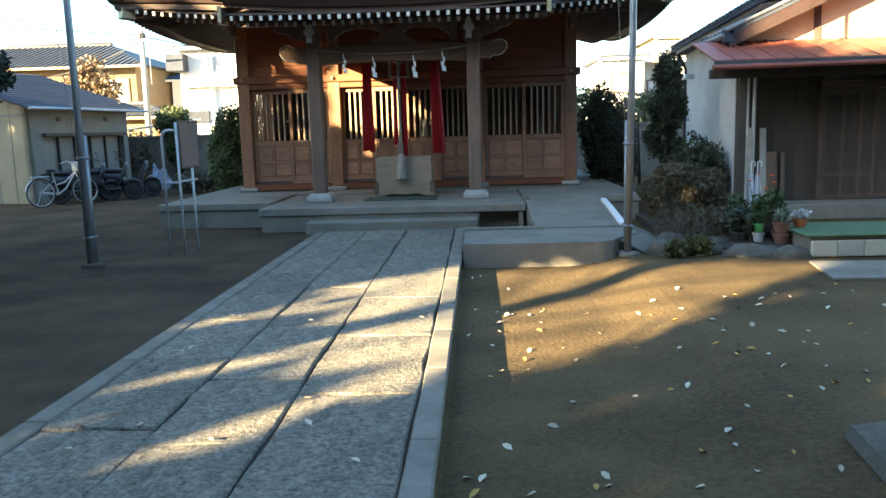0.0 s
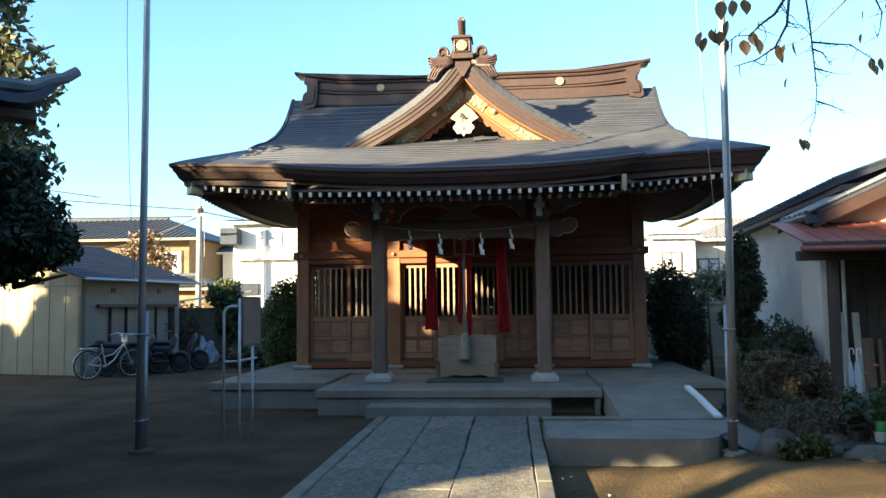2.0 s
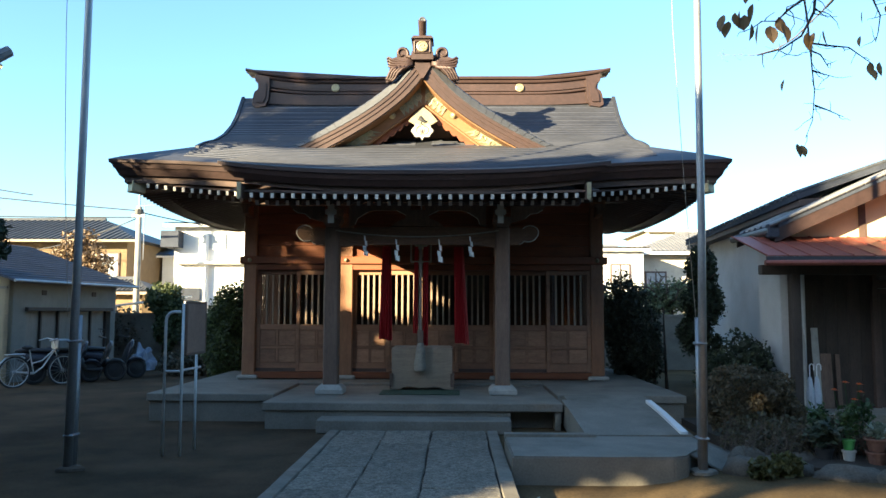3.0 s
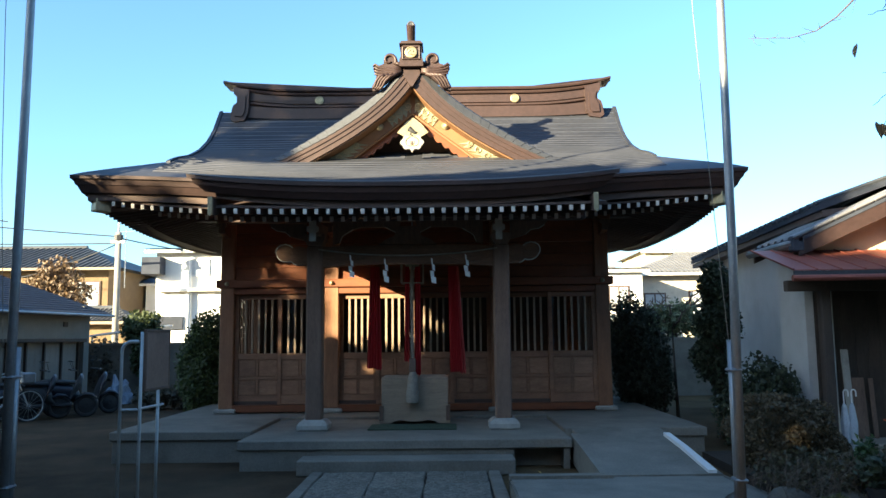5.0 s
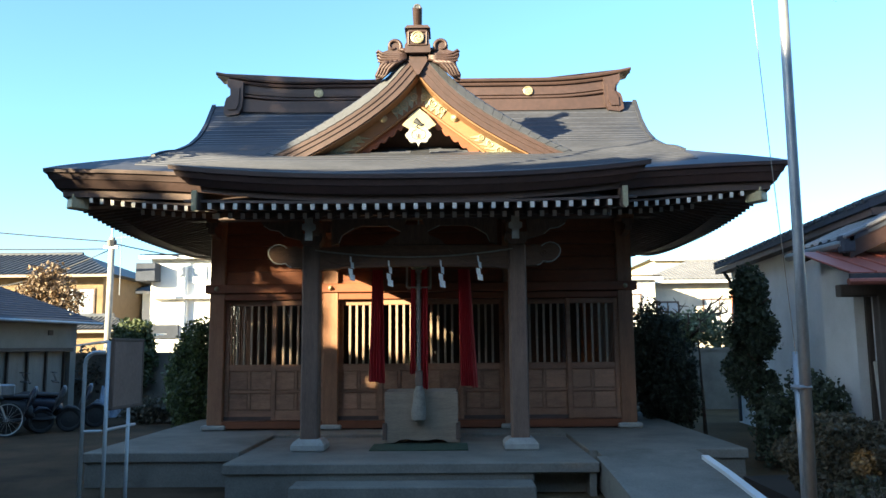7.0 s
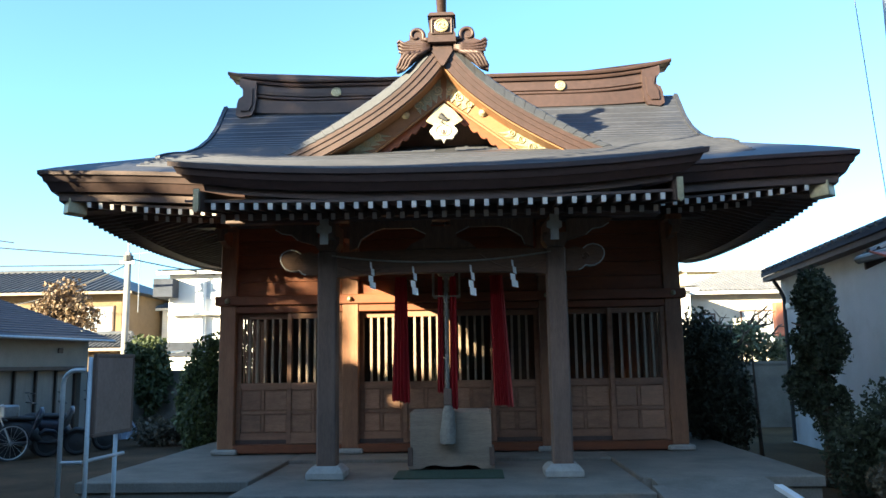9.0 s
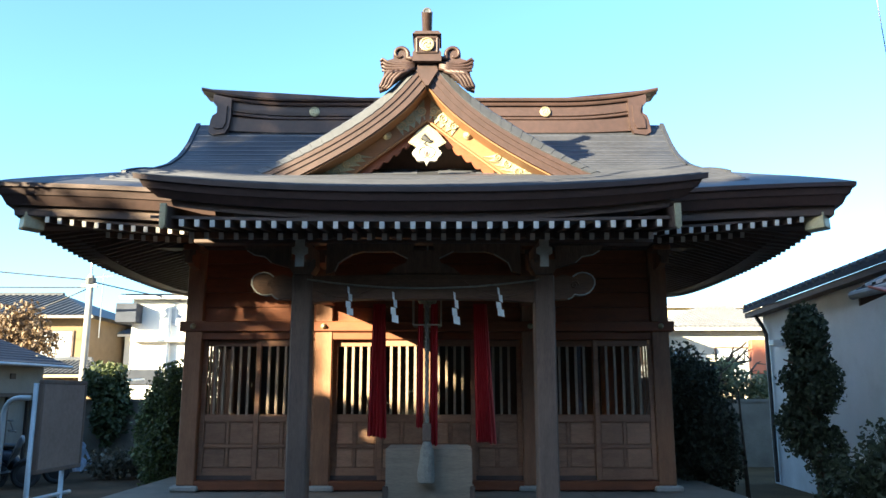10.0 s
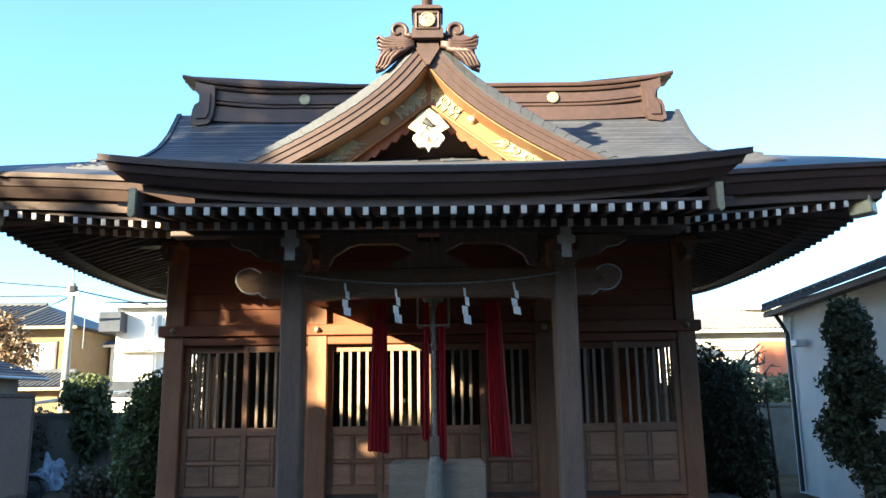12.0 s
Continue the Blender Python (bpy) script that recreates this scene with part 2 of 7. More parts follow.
def sheet(bm, rows, thick=None):
    """A skin over rows of points; with thick, closed below by a copy moved by that vector."""
    g = [[bm.verts.new(p) for p in row] for row in rows]
    for a, b in zip(g, g[1:]):
        for i in range(len(a) - 1):
            bm.faces.new((a[i], a[i + 1], b[i + 1], b[i]))
    if thick is not None:
        h = [[bm.verts.new(Vector(p) + Vector(thick)) for p in row] for row in rows]
        for a, b in zip(h, h[1:]):
            for i in range(len(a) - 1):
                bm.faces.new((a[i], b[i], b[i + 1], a[i + 1]))
        ring = lambda q: q[0] + [r[-1] for r in q[1:-1]] + q[-1][::-1] + [r[0] for r in q[1:-1]][::-1]
        p, q = ring(g), ring(h)
        for i in range(len(p)):
            j = (i + 1) % len(p)
            bm.faces.new((p[i], q[i], q[j], p[j]))
    return bm


def strip(bm, a, b, thick):
    """A solid band between two lines of points."""
    return sheet(bm, [a, b], thick)


def lerp(a, b, t):
    return a + (b - a) * t

# ---- the hall's roof ----
HALL = thing("shrine_hall", "brown wooden shrine hall with sweeping grey copper roof", "shrine hall")
EY, EX, RY, RX, RZ = 13.72, 5.09, 17.5, 3.97, 6.24   # eave line, eave end, ridge line, verge, height under the ridge
KY, KX = 12.2, 2.85                                    # porch eave and its half width
KN = [(12.2, 3.70), (12.9, 3.89), (13.7, 4.14), (14.4, 4.38), (15.0, 4.62), (15.65, 4.86), (16.25, 5.16), (16.75, 5.46), (17.1, 5.78), (17.35, 6.08), (17.5, 6.26)]


def porch_z(y):
    for (a, za), (b, zb) in zip(KN, KN[1:]):
        if y <= b:
            return lerp(za, zb, (y - a) / (b - a))
    return KN[-1][1]


def main_z(y):
    """Height of the main slope: it leaves the porch slope below y = 15.4 and flattens to the eave."""
    if y >= 15.4:
        return porch_z(y)
    s = (15.4 - y) / (15.4 - EY)
    return porch_z(y) - 0.20 * s * s


LIFT = 0.24


def lift(x):
    """The upward sweep of the eaves towards the corners."""
    s = max(0.0, (abs(x) - 1.5) / (EX - 1.5))
    return LIFT * (1 - (1 - min(s, 1.0)) ** 1.8) + 0.03 * s ** 6


def front_edge(x):
    """y of the main eave: the corners reach forward a little."""
    s = max(0.0, (abs(x) - 2.0) / (EX - 2.0))
    return EY - 0.10 * s * s


def roof_pt(x, y):
    """A point of the front slope, with the corner sweep dying out up the slope."""
    s = max(0.0, min(1.0, (16.2 - y) / (16.2 - EY)))
    return Vector((x, y, main_z(y) + lift(x) * s))


def mirrored(p):
    return Vector((p[0], 2 * RY - p[1], p[2]))


N, M = 44, 22
xs = [lerp(-RX, RX, i / N) for i in range(N + 1)]
rows = []
for j in range(M + 1):
    v = j / M
    rows.append([roof_pt(x, lerp(front_edge(x), RY, v)) for x in xs])


def roof_part(grid, name):
    bm = B()
    sheet(bm, grid)
    return part(name, bm, COPPER, HALL, "grey aged copper roof with fine horizontal seams", smooth=True)


roof_part(rows, "front_roof")
roof_part([[mirrored(p) for p in r] for r in rows], "rear_roof")
# corner pieces outside the verge: front wedge and side slope up to the hip
HIPY = front_edge(EX) + (EX - RX)
for sx in (-1, 1):
    wedge = []
    for j in range(9):
        v = j / 8
        row = []
        for i in range(7):
            x = lerp(RX, lerp(EX, RX, v), i / 6)
            y = lerp(front_edge(lerp(RX, EX, i / 6)), HIPY, v)
            row.append(roof_pt(sx * x, y))
        wedge.append(row)
    roof_part(wedge, "corner_roof")
    roof_part([[mirrored(p) for p in r] for r in wedge], "corner_roof")
    # side slope between the two hips
    cols = []
    for j in range(9):
        v = j / 8
        x = lerp(EX, RX, v)
        y0 = lerp(front_edge(EX), HIPY, v)
        y1 = 2 * RY - y0
        z0 = roof_pt(x, y0).z
        row = []
        for i in range(25):
            u = i / 24
            sag = (LIFT * (1 - v)) * (1 - abs(2 * u - 1) ** 2.6)
            row.append(Vector((sx * x, lerp(y0, y1, u), z0 - sag)))
        cols.append(row)
    roof_part(cols, "side_roof")

# verge trims where the front slope ends at the gables
for sx in (-1, 1):
    for f in (lambda p: p, mirrored):
        bm = B()
        line = [f(roof_pt(sx * RX, lerp(HIPY - 0.1, RY, k / 14))) for k in range(15)]
        strip(bm, [p + Vector((-sx * 0.02, 0, 0.035)) for p in line], [p + Vector((sx * 0.05, 0, 0.03)) for p in line], (0, 0, -0.16))
        part("verge_trim", bm, COPPER, HALL)
    bm = B()
    prism(bm, [(HIPY - 0.05, 4.2), (2 * RY - HIPY + 0.05, 4.2), (RY + 1.2, 4.95), (RY, 5.85), (RY - 1.2, 4.95)], sx * (RX - 0.35), sx * (RX - 0.25), "x")
    part("side_gable_wall", bm, WOOD_DARK, HALL)

# seams: thin raised lines following the front slope
seam = B()
for k in range(30):
    y = lerp(14.0, 17.42, k / 29)
    for sx in (-1, 1):
        a = [roof_pt(sx * lerp(0.15, RX, i / 16), y) + Vector((0, 0, 0.004)) for i in range(17)]
        b = [roof_pt(sx * lerp(0.15, RX, i / 16), y - 0.035) + Vector((0, 0, 0.016)) for i in range(17)]
        c = [roof_pt(sx * lerp(0.15, RX, i / 16), y - 0.04) + Vector((0, 0, 0.0)) for i in range(17)]
        sheet(seam, [a, b, c])
tagged(part("roof_seam", seam, COPPER, HALL), kind="stuff")

# main eave edge: layers that draw back towards the rafters, left and right of the porch and round the sides
def eave_band(rows, material, name):
    """rows: how far in, and how far down, of each line of the layer."""
    for sx in (-1, 1):
        bm = B()
        grid = []
        for inset, drop in rows:
            line = []
            for i in range(19):
                x = lerp(KX - 0.35, EX, i / 18)
                p = roof_pt(sx * x, front_edge(x))
                line.append((sx * min(x, lerp(KX - 0.35, EX - inset, i / 18)), p.y + inset, p.z - drop))
            grid.append(line)
        sheet(bm, grid)
        part(name, bm, material, HALL)
        bm = B()
        grid = []
        for inset, drop in rows:
            y0 = front_edge(EX)
            z0 = roof_pt(EX, y0).z - drop
            grid.append([(sx * (EX - inset), lerp(y0 + inset, 2 * RY - y0 - inset, i / 24), z0 - LIFT * (1 - abs(2 * i / 24 - 1) ** 2.6)) for i in range(25)])
        sheet(bm, grid)
        part(name, bm, material, HALL)


eave_band([(0.0, 0.0), (0.004, 0.05), (0.035, 0.055), (0.06, 0.135)], COPPER_B, "eave_edge")
eave_band([(0.075, 0.135), (0.13, 0.25), (0.2, 0.255)], COPPER_B, "eave_edge")
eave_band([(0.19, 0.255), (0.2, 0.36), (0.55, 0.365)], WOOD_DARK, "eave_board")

# porch roof over the middle
def porch_lift(x):
    return 0.14 * (abs(x) / KX) ** 2.5


def porch_pt(x, y):
    s = max(0.0, min(1.0, (15.2 - y) / (15.2 - KY)))
    return Vector((x, y, porch_z(y) + porch_lift(x) * s + 0.012))


bm = B()
sheet(bm, [[porch_pt(lerp(-KX, KX, i / 30), lerp(KY, 15.35, j / 16)) for i in range(31)] for j in range(17)], (0, 0, -0.012))
part("porch_roof", bm, COPPER, HALL, smooth=False)
seam = B()
for k in range(13):
    y = lerp(12.45, 14.9, k / 12)
    sheet(seam, [[porch_pt(lerp(-KX, KX, i / 24), yy) + Vector((0, 0, dz)) for i in range(25)] for yy, dz in ((y, 0.002), (y - 0.035, 0.014), (y - 0.04, 0.0))])
tagged(part("porch_roof_seam", seam, COPPER, HALL), kind="stuff")


def porch_band(rows, material, name):
    """A layer of the porch eave, drawing back below the edge and faster at its ends."""
    bm = B()
    sheet(bm, [[(lerp(-KX + 2 * inset, KX - 2 * inset, i / 28), KY + inset, porch_pt(lerp(-KX, KX, i / 28), KY).z - drop) for i in range(29)] for inset, drop in rows])
    part(name, bm, material, HALL)
    for sx in (-1, 1):
        bm = B()
        sheet(bm, [[(sx * (KX - 2 * inset), lerp(KY + inset, 14.2, i / 10), porch_pt(KX, lerp(KY, 14.2, i / 10)).z - drop) for i in range(11)] for inset, drop in rows])
        part(name, bm, material, HALL)


porch_band([(0.002, 0.006), (0.004, 0.06), (0.03, 0.065), (0.05, 0.14)], COPPER_B, "porch_edge")
porch_band([(0.06, 0.14), (0.115, 0.23), (0.19, 0.235)], COPPER_B, "porch_edge")
porch_band([(0.17, 0.235), (0.18, 0.305), (0.5, 0.31)], WOOD_DARK, "porch_edge_board")

# main ridge
def ridge_z(x):
    return 0.19 * max(0.0, (abs(x) - 2.2) / 1.7) ** 2


bm = B()
xr = [lerp(-3.58, 3.58, i / 24) for i in range(25)]
sheet(bm, [[(x, RY - 0.20, 6.05 + 0.4 * ridge_z(x)) for x in xr], [(x, RY - 0.20, 6.27 + 0.5 * ridge_z(x)) for x in xr], [(x, RY - 0.17, 6.28 + 0.5 * ridge_z(x)) for x in xr], [(x, RY - 0.17, 6.58 + 0.85 * ridge_z(x)) for x in xr],
           [(x, RY + 0.17, 6.58 + 0.85 * ridge_z(x)) for x in xr], [(x, RY + 0.17, 6.05 + 0.4 * ridge_z(x)) for x in xr]])
part("ridge_body", bm, COPPER_B, HALL, "brown copper-clad ridge")
for z0, z1, d, e in ((6.275, 6.295, 0.21, 3.58), (6.345, 6.36, 0.185, 3.58), (6.53, 6.585, 0.21, 3.66), (6.60, 6.66, 0.25, 3.88)):
    bm = B()
    xq = [lerp(-e, e, i / 36) for i in range(37)]
    sheet(bm, [[(x, RY - d, z0 + ridge_z(x)) for x in xq], [(x, RY - d - 0.012, (z0 + z1) / 2 + ridge_z(x)) for x in xq], [(x, RY - d, z1 + ridge_z(x)) for x in xq], [(x, RY - d * 0.4, z1 + 0.03 + ridge_z(x)) for x in xq], [(x, RY + d, z1 + ridge_z(x)) for x in xq], [(x, RY + d, z0 + ridge_z(x)) for x in xq], [(x, RY - d, z0 + ridge_z(x)) for x in xq]])
    bmesh.ops.holes_fill(bm, edges=[k for k in bm.edges if k.is_boundary])
    part("ridge_moulding", bm, COPPER_B, HALL)
for sx in (-1, 1):
    bm = B()
    out = [(3.36, 6.64), (3.66, 6.71), (3.66, 6.56), (3.60, 6.52), (3.60, 6.38), (3.67, 6.33), (3.70, 6.24), (3.72, 6.04), (3.64, 5.99), (3.44, 6.02), (3.38, 6.14), (3.36, 6.3)]
    prism(bm, [(sx * a, b) for a, b in out], RY - 0.27, RY + 0.27)
    part("ridge_end_block", bm, COPPER_B, HALL)
    bm = B()
    prism(bm, [(sx * a, b) for a, b in ((3.42, 6.5), (3.58, 6.52), (3.55, 6.38), (3.62, 6.26), (3.63, 6.1), (3.48, 6.1), (3.43, 6.2))], RY - 0.30, RY - 0.27)
    part("ridge_end_panel", bm, COPPER_B, HALL)
    bm = B()
    tube(bm, [(sx * 3.74, RY, 6.80), (sx * 3.84, RY, 6.83), (sx * 3.90, RY, 6.86)], 0.055, 10, 0.05)
    part("ridge_end_roll", bm, COPPER_B, HALL)


def medallion(x, y, z, r, lean=0):
    """A round gilt crest: rim, disc and three comma shapes."""
    bm = B()
    lathe(bm, [(r * 0.9, 0), (r, 0.01), (r, 0.025), (r * 0.84, 0.032), (r * 0.8, 0.02), (0.001, 0.022)], 22)
    for k in range(3):
        a0 = k * 2.094
        pts = []
        for i in range(7):
            t = i / 6
            rr = r * lerp(0.3, 0.72, t)
            aa = a0 + 2.0 * t
            pts.append((rr * math.cos(aa), rr * math.sin(aa), 0.022))
        tube(bm, pts, r * 0.17, 6, r * 0.03)
    bmesh.ops.transform(bm, matrix=pose(x, y, z, 90 + lean, 0, 0), verts=bm.verts)
    return part("crest", bm, GILT, HALL, "round pale gilt crest with three commas")


for sx in (-1, 1):
    medallion(sx * 1.96, RY - 0.18, 6.425, 0.088)

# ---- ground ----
# left yard earth: some moss, its deeper shade also put into the darker colour
MOSSY_SHADED = mat("mossy_shaded_earth", (0.112, 0.073, 0.045), (0.048, 0.038, 0.024), 0.95, scale=0.9, fine=30, bump=0.6, stain=0.55, mix=0.3, spec=0.08)


def smooth(a, b, t):
    t = max(0.0, min(1.0, (t - a) / (b - a)))
    return t * t * (3 - 2 * t)


def ground_z(x, y):
    """The yard lies lower along one side of the approach, and is slightly uneven."""
    dip = smooth(1.02, 1.14, x) * (1 - smooth(2.4, 3.3, x)) * (1 - smooth(9.28, 9.45, y))
    return -0.09 * dip - 0.005 * (0.5 + 0.5 * noise.noise(Vector((x * 1.1, y * 1.1, 0))))


gx = [-300, -120, -50, -25, -17] + [-14 + 0.16 * k for k in range(150)] + [11, 14, 20, 35, 80, 300]
gy = [-200, -70, -25, -12, -7] + [-4 + 0.16 * k for k in range(190)] + [28, 32, 40, 60, 120, 300, 600]
bm = B()
sheet(bm, [[(x, y, ground_z(x, y)) for x in gx] for y in gy])
# faces left of the middle take the shade-darkened earth
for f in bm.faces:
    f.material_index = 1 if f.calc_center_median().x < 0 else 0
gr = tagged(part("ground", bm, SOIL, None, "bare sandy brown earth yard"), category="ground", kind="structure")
gr.data.materials.append(MOSSY_SHADED)

# ---- platform, porch floor and step ----
plat = thing("platform", "grey concrete platform with a projecting coping", "platform", kind="structure")


def slab_with_coping(x0, x1, y0, y1, top, lip=0.035):
    bm = B()
    box(bm, x0 + lip, x1 - lip, y0 + lip, y1 - lip, 0, top - 0.12)
    part("riser", bm, CONCRETE, plat)
    bm = B()
    box(bm, x0, x1, y0, y1, top - 0.12, top, 0.012)
    part("coping", bm, CONCRETE, plat)


slab_with_coping(-4.1, -2.15, 13.05, 21.6, 0.42)
slab_with_coping(2.15, 4.1, 13.05, 21.6, 0.42)
slab_with_coping(-2.148, 2.148, 14.9, 21.6, 0.424)
bm = B()
box(bm, -2.105, 1.4, 12.335, 14.86, 0, 0.26)
part("riser", bm, CONCRETE, plat)
bm = B()
box(bm, 2.03, 2.105, 12.335, 14.86, 0, 0.26)
part("riser", bm, CONCRETE, plat)
bm = B()
box(bm, 1.4, 2.03, 12.62, 12.66, 0, 0.26)
part("recess_back", bm, CONCRETE, plat)
bm = B()
box(bm, -2.14, 2.14, 12.3, 14.898, 0.26, 0.38, 0.012)
part("coping", bm, CONCRETE, plat)
bm = B()
box(bm, -1.3, 1.38, 11.9, 12.335, 0, 0.19, 0.014)
tagged(part("step", bm, CONCRETE, None, "low grey concrete step before the porch"), category="step", kind="structure")

# ---- concrete ramp ----
ramp = thing("ramp", "grey concrete access ramp with a white edge strip", "ramp", kind="structure")
bm = B()
prism(bm, [(1.2, 9.27), (2.2, 9.262), (2.86, 9.27), (3.02, 9.36), (3.12, 9.62), (3.45, 10.0), (3.45, 10.618), (1.2, 10.618)], -0.14, 0.198, "z")
bmesh.ops.bevel(bm, geom=list(bm.edges), offset=0.018, segments=2, affect="EDGES")
part("landing", bm, CONCRETE, ramp)
bm = B()
sheet(bm, [[(2.25, 10.62, 0.21), (3.45, 10.62, 0.215)], [(2.25, 11.8, 0.32), (3.45, 11.8, 0.32)], [(2.25, 13.048, 0.418), (3.45, 13.048, 0.418)]], (0, 0, -0.24))
part("slope", bm, CONCRETE, ramp)
bm = B()
sheet(bm, [[(3.1, 9.6, 0.18), (3.5, 9.62, -0.02)], [(3.44, 10.0, 0.19), (3.95, 10.1, -0.02)], [(3.45, 10.6, 0.2), (4.02, 10.7, -0.02)], [(3.45, 13.04, 0.4), (3.8, 13.04, -0.02)]], (0, 0, -0.02))
part("skirt", bm, CONCRETE, ramp)
bm = B()
sheet(bm, [[(2.16, 10.6, 0.235), (2.28, 10.6, 0.235)], [(2.16, 11.6, 0.325), (2.28, 11.6, 0.325)], [(2.16, 12.6, 0.405), (2.28, 12.6, 0.405)]], (0, 0, -0.35))
part("side_kerb", bm, CONCRETE, ramp)
bm = B()
sheet(bm, [[(1.2, 10.5, 0.232), (2.28, 10.5, 0.232)], [(1.2, 10.64, 0.232), (2.28, 10.64, 0.232)]], (0, 0, -0.35))
part("front_kerb", bm, CONCRETE, ramp)
bm = B()
sheet(bm, [[(3.31, 10.65, 0.25), (3.40, 10.65, 0.25)], [(3.34, 11.7, 0.355), (3.42, 11.7, 0.355)], [(3.35, 12.5, 0.42), (3.43, 12.5, 0.42)]], (0, 0, -0.05))
part("white_edge_strip", bm, WHITE, ramp, "white-painted edge strip")

# ---- flagpoles ----
def flagpole(x, y, lean, label):
    th = thing("flagpole", label, "flagpole", "flagpoles", at=(x, y, 0))
    bm = B()
    tube(bm, [(0, 0, 0.02), (lean * 0.8, 0.0, 2.5), (lean, 0, 5.0), (lean, 0, 9.0)], 0.046, 14, 0.034)
    part("mast", bm, STEEL, th, smooth=True)
    bm = B()
    tube(bm, [(0.012, 0.075, 0.0), (0.012, 0.075, 1.62)], 0.044, 12)
    part("support_tube", bm, STEEL, th, smooth=True)
    for z in (0.35, 1.33):
        bm = B()
        box(bm, -0.05, 0.064, -0.048, 0.125, z, z + 0.035, 0.015)
        part("clamp", bm, STEEL, th)
    bm = B()
    lathe(bm, [(0.13, 0.0), (0.125, 0.03), (0.09, 0.05), (0.05, 0.055)], 11, (0.01, 0.04, 0))
    for v in bm.verts:
        v.co.x += 0.03 * math.sin(v.co.y * 31 + v.co.z * 9)
    part("foot", bm, BARK if x < 0 else CONCRETE, th)
    bm = B()
    tube(bm, [(-0.05, -0.03, 1.6), (-0.15, -0.03, 3.2), (-0.22, 0, 4.8), (-0.26, 0, 9.0)], 0.0035, 5)
    part("halyard", bm, ROPE, th)


flagpole(-3.43, 9.35, 0.02, "tall grey steel flagpole in a low dark foot")
flagpole(3.185, 9.4, 0.05, "tall grey steel flagpole strapped to a short support")

# ---- notice board ----
th = thing("notice_board", "blank brown notice board on a white tubular stand", "notice board")
r = 0.018
A2, A3 = Vector((-2.575, 10.24, 0)), Vector((-2.545, 10.8, 0))   # feet of the two board legs
bm = B()
tube(bm, [(-2.77, 10.22, 0), (-2.77, 10.22, 1.56)] + [(-2.67 - 0.10 * math.cos(a), 10.22, 1.56 + 0.10 * math.sin(a)) for a in (0.4, 0.8, 1.2, 1.57)] + [(-2.60, 10.23, 1.66)], r, 8)
part("hooped_leg", bm, STEEL_W, th, smooth=True)
for p, zt in ((A2, 1.76), (A2.lerp(A3, 0.76), 1.2)):
    bm = B()
    tube(bm, [p, p + Vector((0, 0, zt))], r, 8)
    part("leg", bm, STEEL_W, th, smooth=True)
for a, b in (((-2.77, 10.22, 0.97), (-2.6, 10.235, 0.97)), ((*A2.xy, 0.98), (*A3.xy, 0.98))):
    bm = B()
    tube(bm, [a, b], 0.014, 8)
    part("crossbar", bm, STEEL_W, th)
along = (A3 - A2).normalized()
turn_b = Matrix((( -along.y, along.x, 0, A2.x), (along.x, along.y, 0, A2.y), (0, 0, 1, 0), (0, 0, 0, 1)))   # x across the board, y along it
LB = (A3 - A2).length
bm = B()
box(bm, -0.045, -0.02, 0.02, LB + 0.02, 1.17, 1.76, 0.006, turn_b)
part("board", bm, mat("faded_brown_board", (0.30, 0.20, 0.155), (0.22, 0.145, 0.11), 0.7, scale=3, fine=30, bump=0.05), th)
for y0, y1, z0, z1 in ((0.0, LB + 0.04, 1.755, 1.785), (0.0, LB + 0.04, 1.15, 1.18), (0.0, 0.025, 1.18, 1.755), (LB + 0.015, LB + 0.04, 1.18, 1.755)):
    bm = B()
    box(bm, -0.05, -0.015, y0, y1, z0, z1, 0.005, turn_b)
    part("board_frame", bm, WOOD_GREY, th)

# ---- front gable over the porch ----
GY, GF = 14.96, 4.62


def sweep(knots, n=18):
    """One side of a sweeping gable line as (x, z), foot to apex, through a few knots."""
    half, tip = knots[0][0], knots[-1][0]
    out = []
    for k in range(n + 1):
        x = lerp(half, tip, k / n)
        for (xa, za), (xb, zb) in zip(knots, knots[1:]):
            if x >= xb - 1e-6:
                out.append((x, lerp(za, zb, (xa - x) / (xa - xb))))
                break
    for _ in range(2):
        out = [out[0]] + [(b[0], (a[1] + 2 * b[1] + c[1]) / 4) for a, b, c in zip(out, out[1:], out[2:])] + [out[-1]]
    return out


C0 = sweep(((2.68, 4.56), (2.44, 4.655), (1.98, 4.89), (1.51, 5.17), (1.04, 5.48), (0.68, 5.74), (0.40, 5.99), (0.2, 6.22), (0.0, 6.42)))
C1 = sweep(((2.50, 4.52), (2.26, 4.62), (1.85, 4.82), (1.40, 5.06), (0.92, 5.36), (0.55, 5.65), (0.30, 5.92), (0.14, 6.14), (0.06, 6.24)))
C1d = sweep(((2.0, 4.49), (1.79, 4.60), (1.40, 4.81), (0.92, 5.1), (0.48, 5.43), (0.2, 5.69), (0.05, 5.87), (0.0, 5.95)))
C1b = [(lerp(a[0], b[0], 0.28), lerp(a[1], b[1], 0.28)) for a, b in zip(C1, C1d)]
C1c = [(lerp(a[0], b[0], 0.6), lerp(a[1], b[1], 0.6)) for a, b in zip(C1, C1d)]
C2 = sweep(((1.80, 4.66), (1.40, 4.99), (0.95, 5.3), (0.5, 5.63), (0.22, 5.86), (0.0, 6.06)))
C3 = sweep(((1.04, 4.74), (0.70, 5.0), (0.38, 5.24), (0.0, 5.53)))
GB = GY + 0.34
